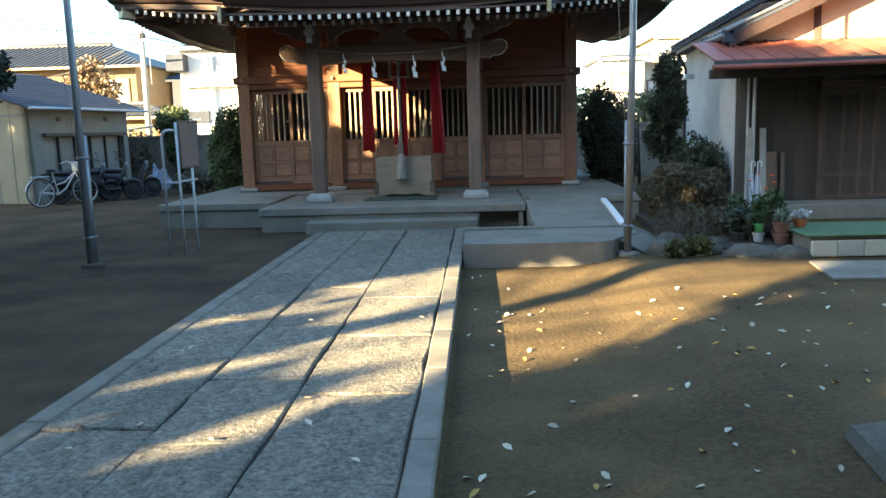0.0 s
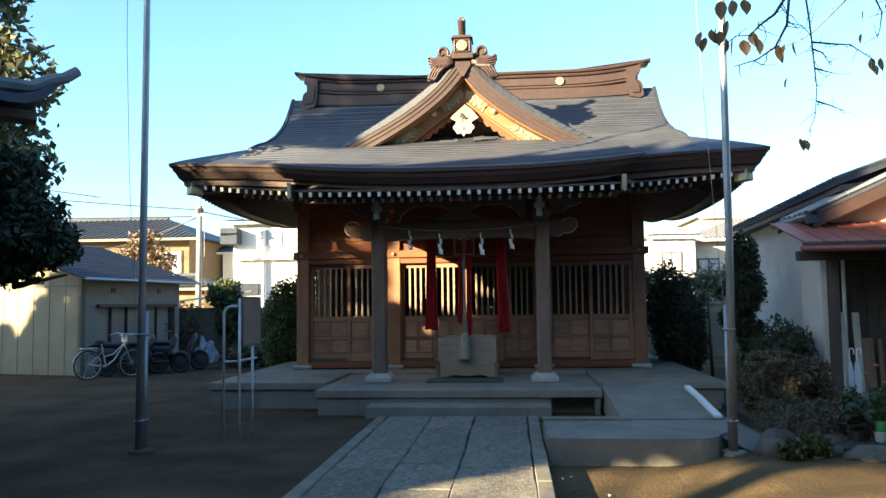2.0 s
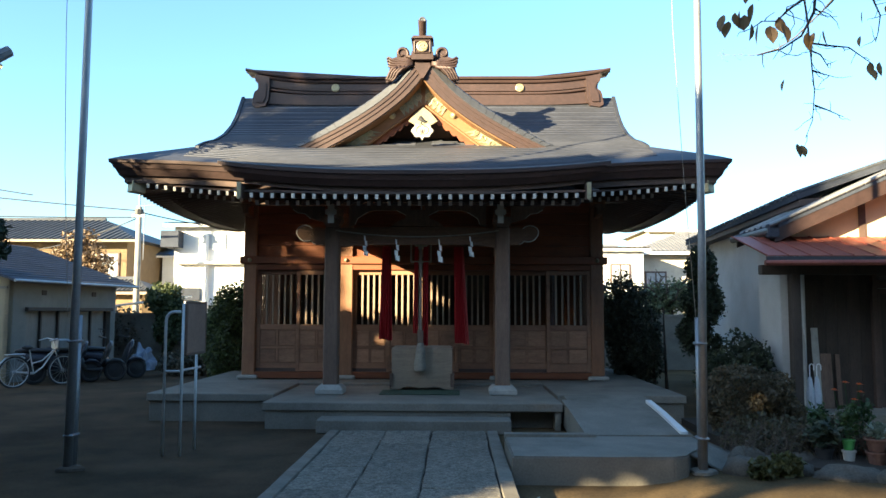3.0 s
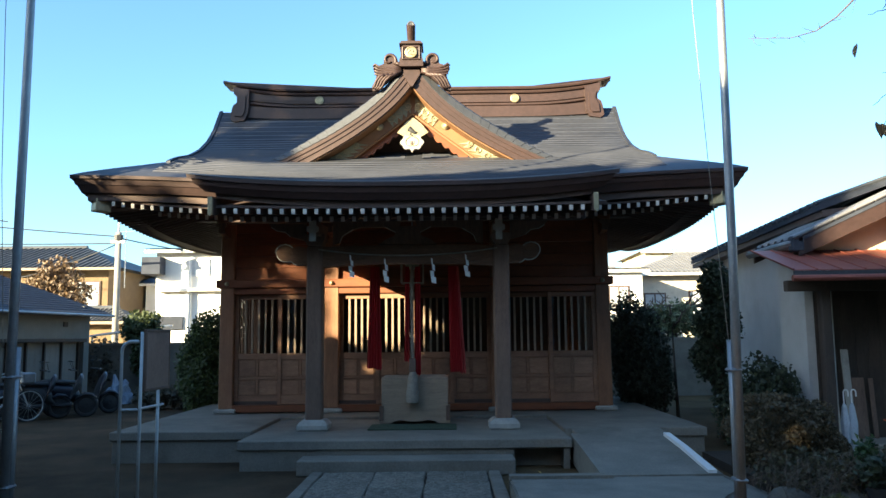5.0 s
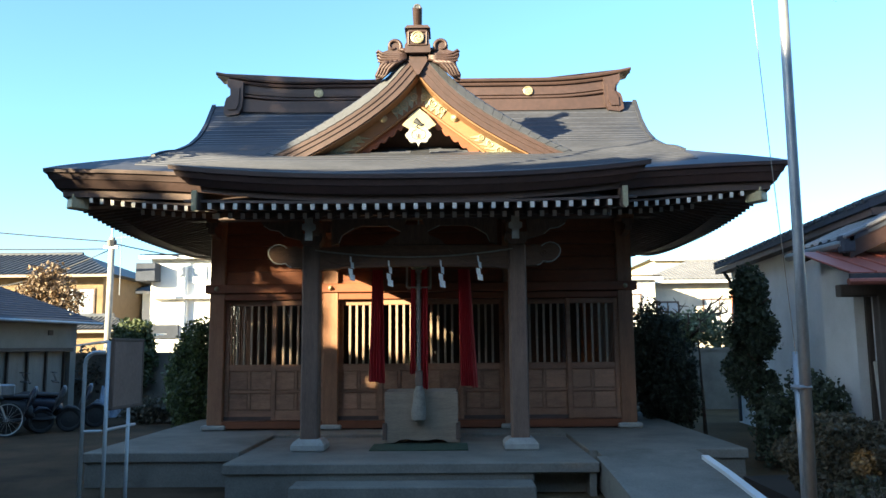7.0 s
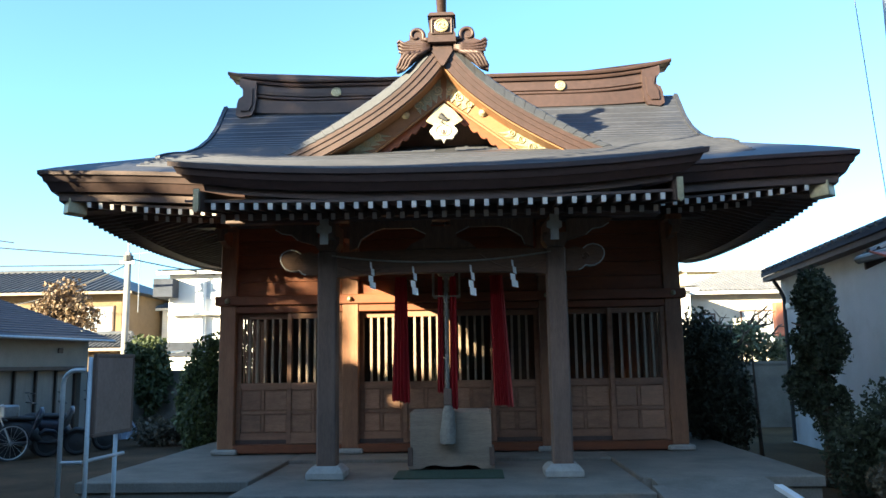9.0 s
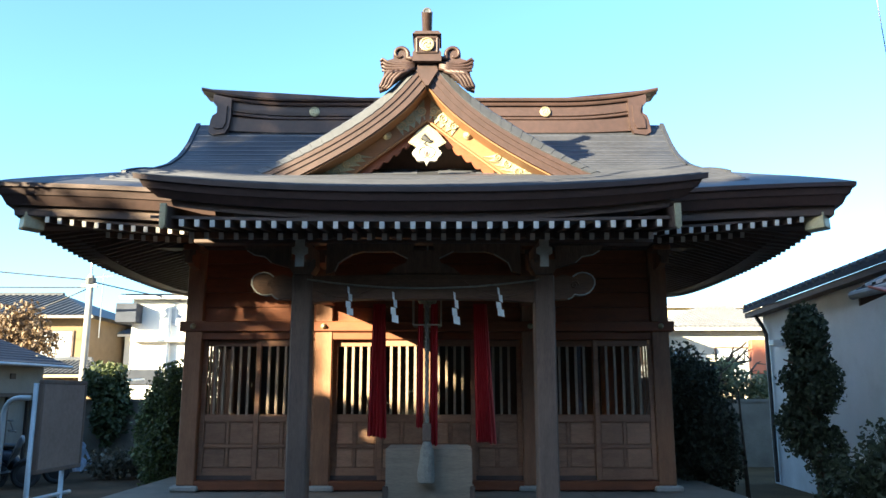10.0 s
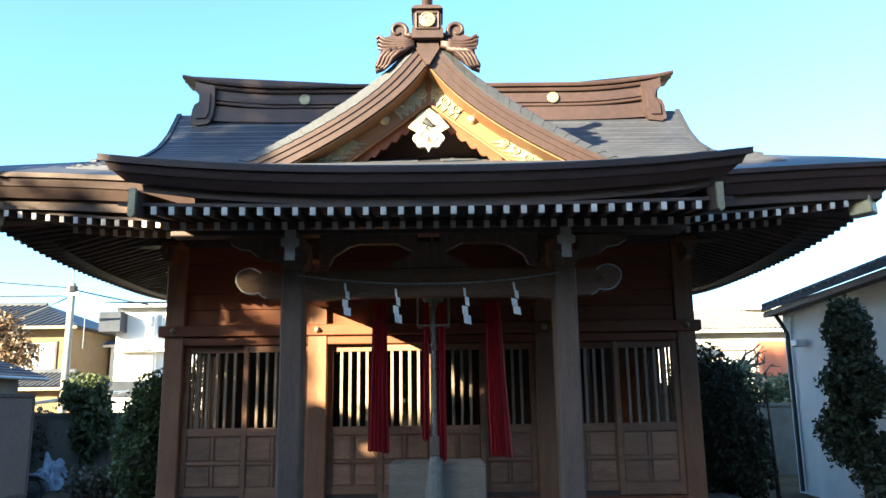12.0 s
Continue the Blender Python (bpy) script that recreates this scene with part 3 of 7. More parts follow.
for sx in (-1, 1):
    bm = B()
    sheet(bm, [[(sx * x, y, z) for x, z in C0] for y in (15.06, 15.9, 16.6, 17.45)], (0, 0, -0.06))
    part("gable_roof", bm, COPPER, HALL)
    bm = B()
    for k in range(11):
        y = 15.35 + 0.19 * k
        sheet(bm, [[(sx * x, y + dy, z + dz) for x, z in C0] for dy, dz in ((0, 0.003), (0.03, 0.014), (0.034, 0.003))])
    tagged(part("gable_roof_seam", bm, COPPER, HALL), kind="stuff")
    # rolled verge, made of short sheets lapping over each other
    for k in range(0, 18):
        bm = B()
        (xa, za), (xb, zb) = C0[k], C0[k + 1]
        (xc, zc), (xd, zd) = C1[k], C1[k + 1]
        rows = [[(sx * xa, 15.07, za + 0.012), (sx * xb, 15.07, zb + 0.004)], [(sx * lerp(xa, xc, 0.35), 15.0, lerp(za, zc, 0.2) + 0.014), (sx * lerp(xb, xd, 0.35), 15.0, lerp(zb, zd, 0.2) + 0.004)],
                [(sx * xc, GY - 0.02, zc + 0.01), (sx * xd, GY - 0.02, zd)]]
        sheet(bm, rows, (0, 0.02, -0.02))
        part("verge_sheet", bm, COPPER_L, HALL)
    for hi, lo, y in ((C1, C1b, GY - 0.01), (C1b, C1c, GY + 0.006), (C1c, C1d, GY + 0.022)):
        bm = B()
        strip(bm, [(sx * x, y, z) for x, z in hi], [(sx * x, y, z) for x, z in lo], (0, 0.33 - (y - GY), 0))
        part("barge_layer", bm, COPPER_B, HALL)
    # timber soffit under the layers, back to the bargeboard
    bm = B()
    sheet(bm, [[(sx * (x - 0.004), y, z - 0.006) for x, z in C1d] for y in (GY + 0.05, GY + 0.2, GB + 0.01)], (0, 0, -0.02))
    part("gable_soffit", bm, WOOD_OCHRE, HALL)
    bm = B()
    strip(bm, [(sx * x, GB + 0.02, z) for x, z in C2], [(sx * x, GB + 0.02, z) for x, z in C3], (0, 0.06, 0))
    part("bargeboard", bm, WOOD_OCHRE, HALL, "bright ochre bargeboard with gilt fittings")
    # a second thin fillet along the inner edge
    bm = B()
    tube(bm, [(sx * x, GB + 0.01, z) for x, z in C3], 0.022, 6)
    part("bargeboard_fillet", bm, WOOD_OCHRE, HALL)
    # scalloped frieze hanging under it
    out = [(0.04, 5.38)]
    for k in range(43):
        t = k / 42
        out.append((lerp(0.08, 0.96, t), lerp(5.42, 4.72, t) - (0.05 + 0.075 * abs(math.sin(t * 6.5 * math.pi))) * (1 - 0.4 * t)))
    out += [(1.0, 4.64), (1.0, 4.70)] + [(x, z) for x, z in C3[2:]]
    bm = B()
    prism(bm, [(sx * a, b) for a, b in out[:-len(C3[2:])]] + [(sx * a, b) for a, b in C3[2:]], GB + 0.085, GB + 0.12)
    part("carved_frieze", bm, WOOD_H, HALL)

    def on_board(t, w):
        """A point of the bargeboard: t from foot to apex, w from outer to inner edge."""
        i = min(17, int(t * 18))
        f = t * 18 - i
        a = [lerp(C2[i][q], C2[i + 1][q], f) for q in (0, 1)]
        b = [lerp(C3[i][q], C3[i + 1][q], f) for q in (0, 1)]
        return sx * lerp(a[0], b[0], w), lerp(a[1], b[1], w)

    # pierced metal fittings: scrolls over a plate, at the foot and at the head
    for lo, hi, w0, w1 in ((0.02, 0.30, 0.08, 0.9), (0.69, 0.97, 0.06, 0.94)):
        bm = B()
        edge = [on_board(lerp(lo, hi, k / 6), w0) for k in range(7)] + [on_board(lerp(hi, lo, k / 8), w1 - (0.22 if k % 2 else 0.0)) for k in range(9)]
        prism(bm, edge, GB + 0.006, GB + 0.018)
        plate = part("openwork_fitting", bm, VERDIGRIS, HALL, "patinated green-gold openwork fitting")
        for q in range(5):
            t = lerp(lo, hi, (q + 0.6) / 5.2)
            cx, cz = on_board(t, 0.45 + 0.15 * (-1) ** q)
            r = 0.075 if hi > 0.9 else 0.06
            bm = B()
            pts = [(cx + r * (1 - i / 16) * math.cos(i * 0.75 + q), GB - 0.002, cz + r * (1 - i / 16) * math.sin(i * 0.75 + q)) for i in range(15)]
            tube(bm, pts, 0.012, 5, 0.006)
            part("scroll", bm, GILT, plate)
    bx, bz = on_board(0.585, 0.55)
    bm = B()
    lathe(bm, [(0.065, 0), (0.068, 0.015), (0.05, 0.02), (0.045, 0.035), (0.03, 0.055), (0.004, 0.06)], 18)
    bmesh.ops.transform(bm, matrix=pose(bx, GB + 0.02, bz, 90), verts=bm.verts)
    part("boss", bm, GILT, HALL, "round gilt boss", smooth=True)
bm = B()
prism(bm, [(-2.2, 4.4), (2.2, 4.4), (1.2, 5.2), (0, 6.1), (-1.2, 5.2)], GB + 0.66, GB + 0.72)
part("gable_wall", bm, WOOD_DARK, HALL)
# head of the gable where the layers meet
bm = B()
prism(bm, [(-0.11, 6.34), (0.11, 6.34), (0.15, 6.12), (0.02, 5.90), (-0.02, 5.90), (-0.15, 6.12)], GY - 0.05, GY + 0.15)
part("gable_cap", bm, COPPER_B, HALL)
# pendant: white heart-shaped board with a dark bird-like cut above it
bm = B()
out = []
for k in range(36):
    a = 2 * math.pi * k / 36
    r = 0.125 + 0.05 * math.sin(a) ** 2 - 0.045 * max(0.0, math.cos(a)) ** 8 + 0.012 * math.cos(8 * a) + (0.035 if k == 18 else 0)
    out.append((1.08 * r * math.sin(a), 4.95 + r * math.cos(a)))
prism(bm, out, GY + 0.03, GY + 0.09)
pend = part("gable_pendant", bm, STONE_L, HALL, "white carved heart-shaped gable pendant")
for sx in (-1, 1):
    bm = B()
    tube(bm, [(sx * (0.035 + 0.075 * math.sin(i * 0.45)), GY + 0.028, 4.96 + 0.075 * math.cos(i * 0.45)) for i in range(12)], 0.012, 5, 0.006)
    part("curl", bm, GILT, pend)
bm = B()
prism(bm, [(-0.016, 4.9), (0.016, 4.9), (0.012, 4.97), (-0.012, 4.97)], GY + 0.022, GY + 0.032)
part("keyhole", bm, WOOD_BLACK, pend)
bm = B()
prism(bm, [(-0.27, 5.2), (-0.1, 5.1), (0.1, 5.1), (0.27, 5.2), (0.14, 5.36), (0.0, 5.47), (-0.14, 5.36)], GB - 0.012, GB + 0.012)
part("pendant_back", bm, GILT, HALL)
bm = B()
tube(bm, [(-0.05, GY + 0.08, 5.2), (0.0, GY + 0.07, 5.16), (0.05, GY + 0.07, 5.12), (0.09, GY + 0.08, 5.13)], 0.05, 6, 0.015)
tube(bm, [(0.0, GY + 0.08, 5.16), (-0.03, GY + 0.08, 5.1), (0.02, GY + 0.08, 5.06)], 0.022, 6, 0.008)
part("bird_carving", bm, BLACK, HALL)

# ridge-end ornament
OY = 14.82
bm = B()
prism(bm, [(-0.2, 6.22), (0.2, 6.22), (0.2, 6.34), (0.175, 6.38), (0.175, 6.54), (0.12, 6.6), (-0.12, 6.6), (-0.175, 6.54), (-0.175, 6.38), (-0.2, 6.34)], OY, OY + 0.4)
oni = part("ridge_ornament", bm, COPPER_B, HALL, "brown copper ridge ornament with curling cloud scrolls")
bm = B()
prism(bm, [(-0.2, 6.6), (0.2, 6.6), (0.16, 6.645), (-0.16, 6.645)], OY - 0.04, OY + 0.42)
part("ornament_cap", bm, COPPER_B, oni)
bm = B()
for a, b in (((-0.14, 6.34), (0.14, 6.34)), ((0.14, 6.34), (0.14, 6.55)), ((0.14, 6.55), (-0.14, 6.55)), ((-0.14, 6.55), (-0.14, 6.34))):
    tube(bm, [(a[0], OY - 0.01, a[1]), (b[0], OY - 0.01, b[1])], 0.014, 6)
part("ornament_frame", bm, COPPER_B, oni)
medallion(0, OY - 0.012, 6.45, 0.1)
bm = B()
tube(bm, [(0, OY + 0.3, 6.6), (0, OY + 0.12, 6.72), (0, OY - 0.03, 6.93)], 0.06, 16, 0.078)
fin = part("finial", bm, COPPER_B, oni, smooth=False)
bm = B()
lathe(bm, [(0.062, 0), (0.062, 0.012), (0.045, 0.014), (0.03, 0.006), (0.001, 0.006)], 16)
bmesh.ops.transform(bm, matrix=look((0, OY - 0.032, 6.93), (0, OY - 0.9, 6.9)) @ pose(0, 0, 0, 180), verts=bm.verts)
part("finial_face", bm, COPPER_L, oni)
for sx in (-1, 1):
    bm = B()
    out = [(0.17, 6.34), (0.24, 6.33), (0.3, 6.42), (0.4, 6.44), (0.47, 6.38), (0.47, 6.3), (0.55, 6.27), (0.63, 6.3), (0.65, 6.22), (0.59, 6.13), (0.61, 6.02), (0.67, 5.9), (0.66, 5.82), (0.56, 5.86), (0.42, 5.98), (0.2, 6.16)]
    prism(bm, [(sx * a, b) for a, b in out], OY + 0.10, OY + 0.2)
    part("cloud_back", bm, COPPER_B, oni)
    curls = []
    curls.append([(0.17, 6.27), (0.25, 6.3)] + [(0.375 + 0.12 * (1 - i / 24) * math.cos(3.7 - i * 0.36), 6.36 + 0.12 * (1 - i / 24) * math.sin(3.7 - i * 0.36)) for i in range(18)])
    for d in range(4):
        curls.append([(0.17, 6.22 - 0.02 * d), (0.3, 6.21 - 0.03 * d), (0.44, 6.21 - 0.035 * d), (0.55 + 0.012 * d, 6.24 - 0.045 * d), (0.62, 6.29 - 0.055 * d), (0.65 - 0.012 * d, 6.25 - 0.05 * d)])
    for d in range(4):
        curls.append([(0.24 + 0.07 * d, 6.12 - 0.01 * d), (0.36 + 0.06 * d, 6.08), (0.45 + 0.05 * d, 5.99), (0.5 + 0.045 * d, 5.89), (0.56 + 0.035 * d, 5.84 + 0.01 * d)])
    for c in curls:
        bm = B()
        tube(bm, [(sx * a, OY + 0.09, b) for a, b in c], 0.036, 8, 0.014)
        part("cloud_curl", bm, COPPER_B, oni, smooth=True)

# ---- rafters with white-painted ends, grey on the inner rows ----
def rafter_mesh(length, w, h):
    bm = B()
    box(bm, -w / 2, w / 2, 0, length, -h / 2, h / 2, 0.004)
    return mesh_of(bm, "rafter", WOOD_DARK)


bm = B()
box(bm, -0.0255, 0.0255, -0.012, 0.001, -0.036, 0.036, 0.004)
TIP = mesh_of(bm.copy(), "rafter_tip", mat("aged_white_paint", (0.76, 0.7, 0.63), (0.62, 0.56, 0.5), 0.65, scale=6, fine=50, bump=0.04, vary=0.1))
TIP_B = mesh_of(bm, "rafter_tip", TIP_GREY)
LONG, SHORT = rafter_mesh(2.75, 0.049, 0.07), rafter_mesh(0.95, 0.049, 0.07)


def rafter(me, m, tip=TIP):
    ob = piece("rafter", me, HALL, m)
    piece("rafter_tip", tip, ob, Matrix())


SP = 0.1526
for k in range(32):
    x = -2.366 + SP * k
    rafter(SHORT, pose(x, 12.31, 3.335 + 0.28 * porch_lift(x), 7))
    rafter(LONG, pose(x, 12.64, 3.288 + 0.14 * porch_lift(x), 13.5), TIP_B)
def rafter_z(x):
    return main_z(front_edge(x)) + 0.30 * max(0.0, (abs(x) - 1.5) / (EX - 1.5)) ** 2.6


for sx in (-1, 1):
    for k in range(14):
        x = sx * (2.62 + 0.146 * k)
        y, z = front_edge(x) + 0.22, rafter_z(x)
        if abs(x) < 4.6:
            rafter(SHORT, pose(x, y, z - 0.345, 7))
            if abs(x) < 4.0:
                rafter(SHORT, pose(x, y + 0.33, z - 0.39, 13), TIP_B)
    for k in range(44):
        y = 14.12 + 0.152 * k
        u = (y - front_edge(EX)) / (2 * (RY - front_edge(EX)))
        z = roof_pt(EX, front_edge(EX)).z - LIFT * (1 - abs(2 * u - 1) ** 2.6)
        rafter(SHORT, pose(sx * (EX - 0.22), y, z - 0.345, 7, 0, 90 * sx))
        if k > 4:
            piece("rafter", SHORT, HALL, pose(sx * (EX - 0.72), y, z - 0.385, 15, 0, 90 * sx))
    # hip rafter with a gilt shoe
    bm = B()
    tube(bm, [(sx * 3.2, 15.5, 4.12), (sx * 4.0, 14.72, 3.92), (sx * 4.72, 13.99, 3.735)], 0.11, 4)
    hip = part("hip_rafter", bm, WOOD_DARK, HALL)
    bm = B()
    box(bm, -0.1, 0.1, -0.24, 0.0, -0.1, 0.1, 0.012, pose(sx * 4.66, 14.05, 3.735, -3, 0, 45 * sx))
    shoe = part("hip_rafter_shoe", bm, GILT, hip, "patterned gilt metal shoe")
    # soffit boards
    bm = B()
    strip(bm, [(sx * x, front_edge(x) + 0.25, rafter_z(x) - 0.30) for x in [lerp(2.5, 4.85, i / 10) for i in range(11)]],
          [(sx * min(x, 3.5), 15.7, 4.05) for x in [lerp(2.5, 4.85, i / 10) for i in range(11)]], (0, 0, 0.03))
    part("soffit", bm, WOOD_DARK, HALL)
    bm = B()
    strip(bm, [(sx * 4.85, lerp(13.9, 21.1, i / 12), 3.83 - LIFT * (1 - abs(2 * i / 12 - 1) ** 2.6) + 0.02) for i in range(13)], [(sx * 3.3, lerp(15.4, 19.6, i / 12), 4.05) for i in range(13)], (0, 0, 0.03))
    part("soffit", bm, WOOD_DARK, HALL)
    # end plates of the porch eave
    bm = B()
    prism(bm, [(sx * 2.50, 3.54), (sx * 2.56, 3.54), (sx * 2.56, 3.31), (sx * 2.53, 3.28), (sx * 2.50, 3.31)], 12.22, 12.25)
    part("eave_end_plate", bm, GILT, HALL, "narrow patterned gilt plate")
    bm = B()
    box(bm, sx * 2.53 - 0.04, sx * 2.53 + 0.04, 12.25, 15.6, 3.30, 3.52)
    bmesh.ops.transform(bm, matrix=Matrix.Shear("XY", 4, (0, 0)), verts=bm.verts)
    for v in bm.verts:
        v.co.z += 0.16 * (v.co.y - 12.25)
    part("barge_beam", bm, WOOD_DARK, HALL)
bm = B()
strip(bm, [(x, 12.36, 3.385 + 0.28 * porch_lift(x)) for x in (-2.7, -1.3, 0, 1.3, 2.7)], [(x, 15.7, 4.15) for x in (-2.7, -1.3, 0, 1.3, 2.7)], (0, 0, 0.03))
part("soffit", bm, WOOD_DARK, HALL)
for y, z, h in ((13.02, 3.36, 0.07),):
    bm = B()
    box(bm, -2.5, 2.5, y, y + 0.1, z, z + h)
    part("eave_batten", bm, WOOD_DARK, HALL)
bm = B()
box(bm, -2.6, 2.6, 13.42, 13.62, 3.38, 3.55, 0.01)
part("porch_purlin", bm, WOOD_DARK, HALL)
bm = B()
box(bm, -3.9, 3.9, 15.5, 15.72, 3.72, 3.92, 0.01)
part("wall_purlin", bm, WOOD_DARK, HALL)

# ---- walls ----
WY = 15.6
for x in (-3.24, -1.43, 1.43, 3.24):
    bm = B()
    box(bm, x - 0.12, x + 0.12, WY, WY + 0.24, 0.50, 3.75, 0.012)
    p = part("pillar", bm, WOOD, HALL)
    bm = B()
    box(bm, x - 0.19, x + 0.19, WY - 0.07, WY + 0.31, 0.42, 0.50, 0.02)
    part("pillar_stone", bm, STONE_L, p)
for x in (-3.24, 3.24):
    for y in (17.4, 19.2):
        bm = B()
        box(bm, x - 0.12, x + 0.12, y, y + 0.24, 0.42, 3.75, 0.012)
        part("pillar", bm, WOOD, HALL)
bm = B()
box(bm, -3.43, 3.43, WY - 0.035, WY + 0.2, 2.56, 2.70, 0.01)
nage = part("head_rail", bm, WOOD_H, HALL)
for x in (-3.24, -1.43, 1.43, 3.24):
    bm = B()
    lathe(bm, [(0.038, 0), (0.04, 0.012), (0.026, 0.022), (0.022, 0.045), (0.003, 0.05)], 12)
    bmesh.ops.transform(bm, matrix=pose(x, WY - 0.036, 2.63, 90), verts=bm.verts)
    part("nail_cover", bm, GILT, nage, "small gilt nail cover", smooth=True)
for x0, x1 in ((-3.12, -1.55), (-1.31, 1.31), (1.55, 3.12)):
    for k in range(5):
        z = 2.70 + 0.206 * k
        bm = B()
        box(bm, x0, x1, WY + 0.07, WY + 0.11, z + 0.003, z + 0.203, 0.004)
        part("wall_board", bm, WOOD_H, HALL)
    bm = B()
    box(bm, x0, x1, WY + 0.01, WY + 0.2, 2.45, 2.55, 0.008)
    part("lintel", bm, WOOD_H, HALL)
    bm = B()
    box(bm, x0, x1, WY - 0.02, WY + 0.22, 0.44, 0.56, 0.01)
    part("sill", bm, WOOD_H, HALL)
bm = B()
box(bm, -0.05, 0.05, WY + 0.04, WY + 0.16, 2.70, 3.72)
part("strut", bm, WOOD, HALL)

GLASS = bpy.data.materials.new("clear_glass")
GLASS.use_nodes = True
_g = GLASS.node_tree
_t, _s, _m = _g.nodes.new("ShaderNodeBsdfTransparent"), _g.nodes.new("ShaderNodeBsdfGlossy"), _g.nodes.new("ShaderNodeMixShader")
_s.inputs["Roughness"].default_value = 0.02
_f = _g.nodes.new("ShaderNodeFresnel")
_f.inputs["IOR"].default_value = 1.5
_g.links.new(_f.outputs["Fac"], _m.inputs["Fac"])
_g.links.new(_t.outputs["BSDF"], _m.inputs[1])
_g.links.new(_s.outputs["BSDF"], _m.inputs[2])
_g.links.new(_m.outputs["Shader"], _g.nodes["Material Output"].inputs["Surface"])


def lattice_door(x0, x1, y, bars):
    """A panelled sliding door: stiles, rails, a divided lower panel and a barred light above."""
    w = x1 - x0
    bm = B()
    box(bm, x0 + 0.06, x1 - 0.06, y + 0.028, y + 0.036, 0.6, 1.36)
    door = part("door", bm, WOOD_PANEL, HALL)
    for a in (x0, x1 - 0.065):
        bm = B()
        box(bm, a, a + 0.065, y, y + 0.045, 0.565, 2.445, 0.005)
        part("stile", bm, WOOD_PANEL, door)
    for z0, z1 in ((0.57, 0.72), (0.985, 1.03), (1.33, 1.43), (2.36, 2.44)):
        bm = B()
        box(bm, x0 + 0.065, x1 - 0.065, y + 0.003, y + 0.043, z0, z1, 0.005)
        part("rail", bm, WOOD_PANEL, door)
    xm = lerp(x0, x1, 0.48)
    bm = B()
    box(bm, xm - 0.018, xm + 0.018, y + 0.006, y + 0.03, 0.72, 1.33, 0.003)
    part("muntin", bm, WOOD_PANEL, door)
    for a, b in ((x0 + 0.075, xm - 0.028), (xm + 0.028, x1 - 0.075)):
        for z0, z1 in ((0.73, 0.975), (1.04, 1.32)):
            bm = B()
            box(bm, a, b, y + 0.016, y + 0.028, z0, z1, 0.009)
            part("panel", bm, WOOD_WORN, door)
    for k in range(bars):
        x = lerp(x0 + 0.065, x1 - 0.065, (k + 1) / (bars + 1))
        bm = B()
        box(bm, x - 0.018, x + 0.018, y + 0.006, y + 0.032, 1.43, 2.36, 0.004)
        part("lattice_bar", bm, WOOD_BOX, door)
    bm = B()
    box(bm, x0 + 0.06, x1 - 0.06, y + 0.035, y + 0.039, 1.43, 2.36)
    part("pane", bm, GLASS, door).visible_shadow = False


for x0, x1 in ((-3.12, -1.55), (1.55, 3.12)):
    mid = (x0 + x1) / 2
    lattice_door(x0, mid + 0.03, WY + 0.11, 5)
    lattice_door(mid - 0.03, x1, WY + 0.05, 5)
for k in range(4):
    x0 = -1.31 + 0.655 * k
    lattice_door(x0 - (0.015 if k else 0), x0 + 0.655 + (0.015 if k < 3 else 0), WY + (0.05 if k in (1, 2) else 0.11), 4)

# side and rear walls with barred openings, floor and ceiling inside
for sx in (-1, 1):
    for y0, y1, z0, z1 in ((15.84, 17.4, 0.45, 1.40), (15.84, 17.4, 2.42, 3.75), (17.64, 19.2, 0.45, 3.75)):
        bm = B()
        box(bm, sx * 3.2, sx * 3.27, y0, y1, z0, z1)
        part("side_wall", bm, WOOD, HALL)
    for k in range(9):
        bm = B()
        y = 15.95 + 0.165 * k
        box(bm, sx * 3.22, sx * 3.25, y, y + 0.035, 1.4, 2.42)
        part("side_bar", bm, WOOD, HALL)
# the dimness of the inside is put into the rear wall's near-black colour
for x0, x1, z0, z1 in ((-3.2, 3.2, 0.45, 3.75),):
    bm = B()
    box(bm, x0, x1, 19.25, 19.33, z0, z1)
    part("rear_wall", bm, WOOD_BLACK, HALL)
bm = B()
box(bm, -3.2, 3.2, 15.7, 19.3, 0.44, 0.62)
part("interior_floor", bm, WOOD_DARK, HALL)
bm = B()
box(bm, -3.3, 3.3, 15.7, 19.3, 3.76, 3.82)
part("interior_ceiling", bm, WOOD_DARK, HALL)

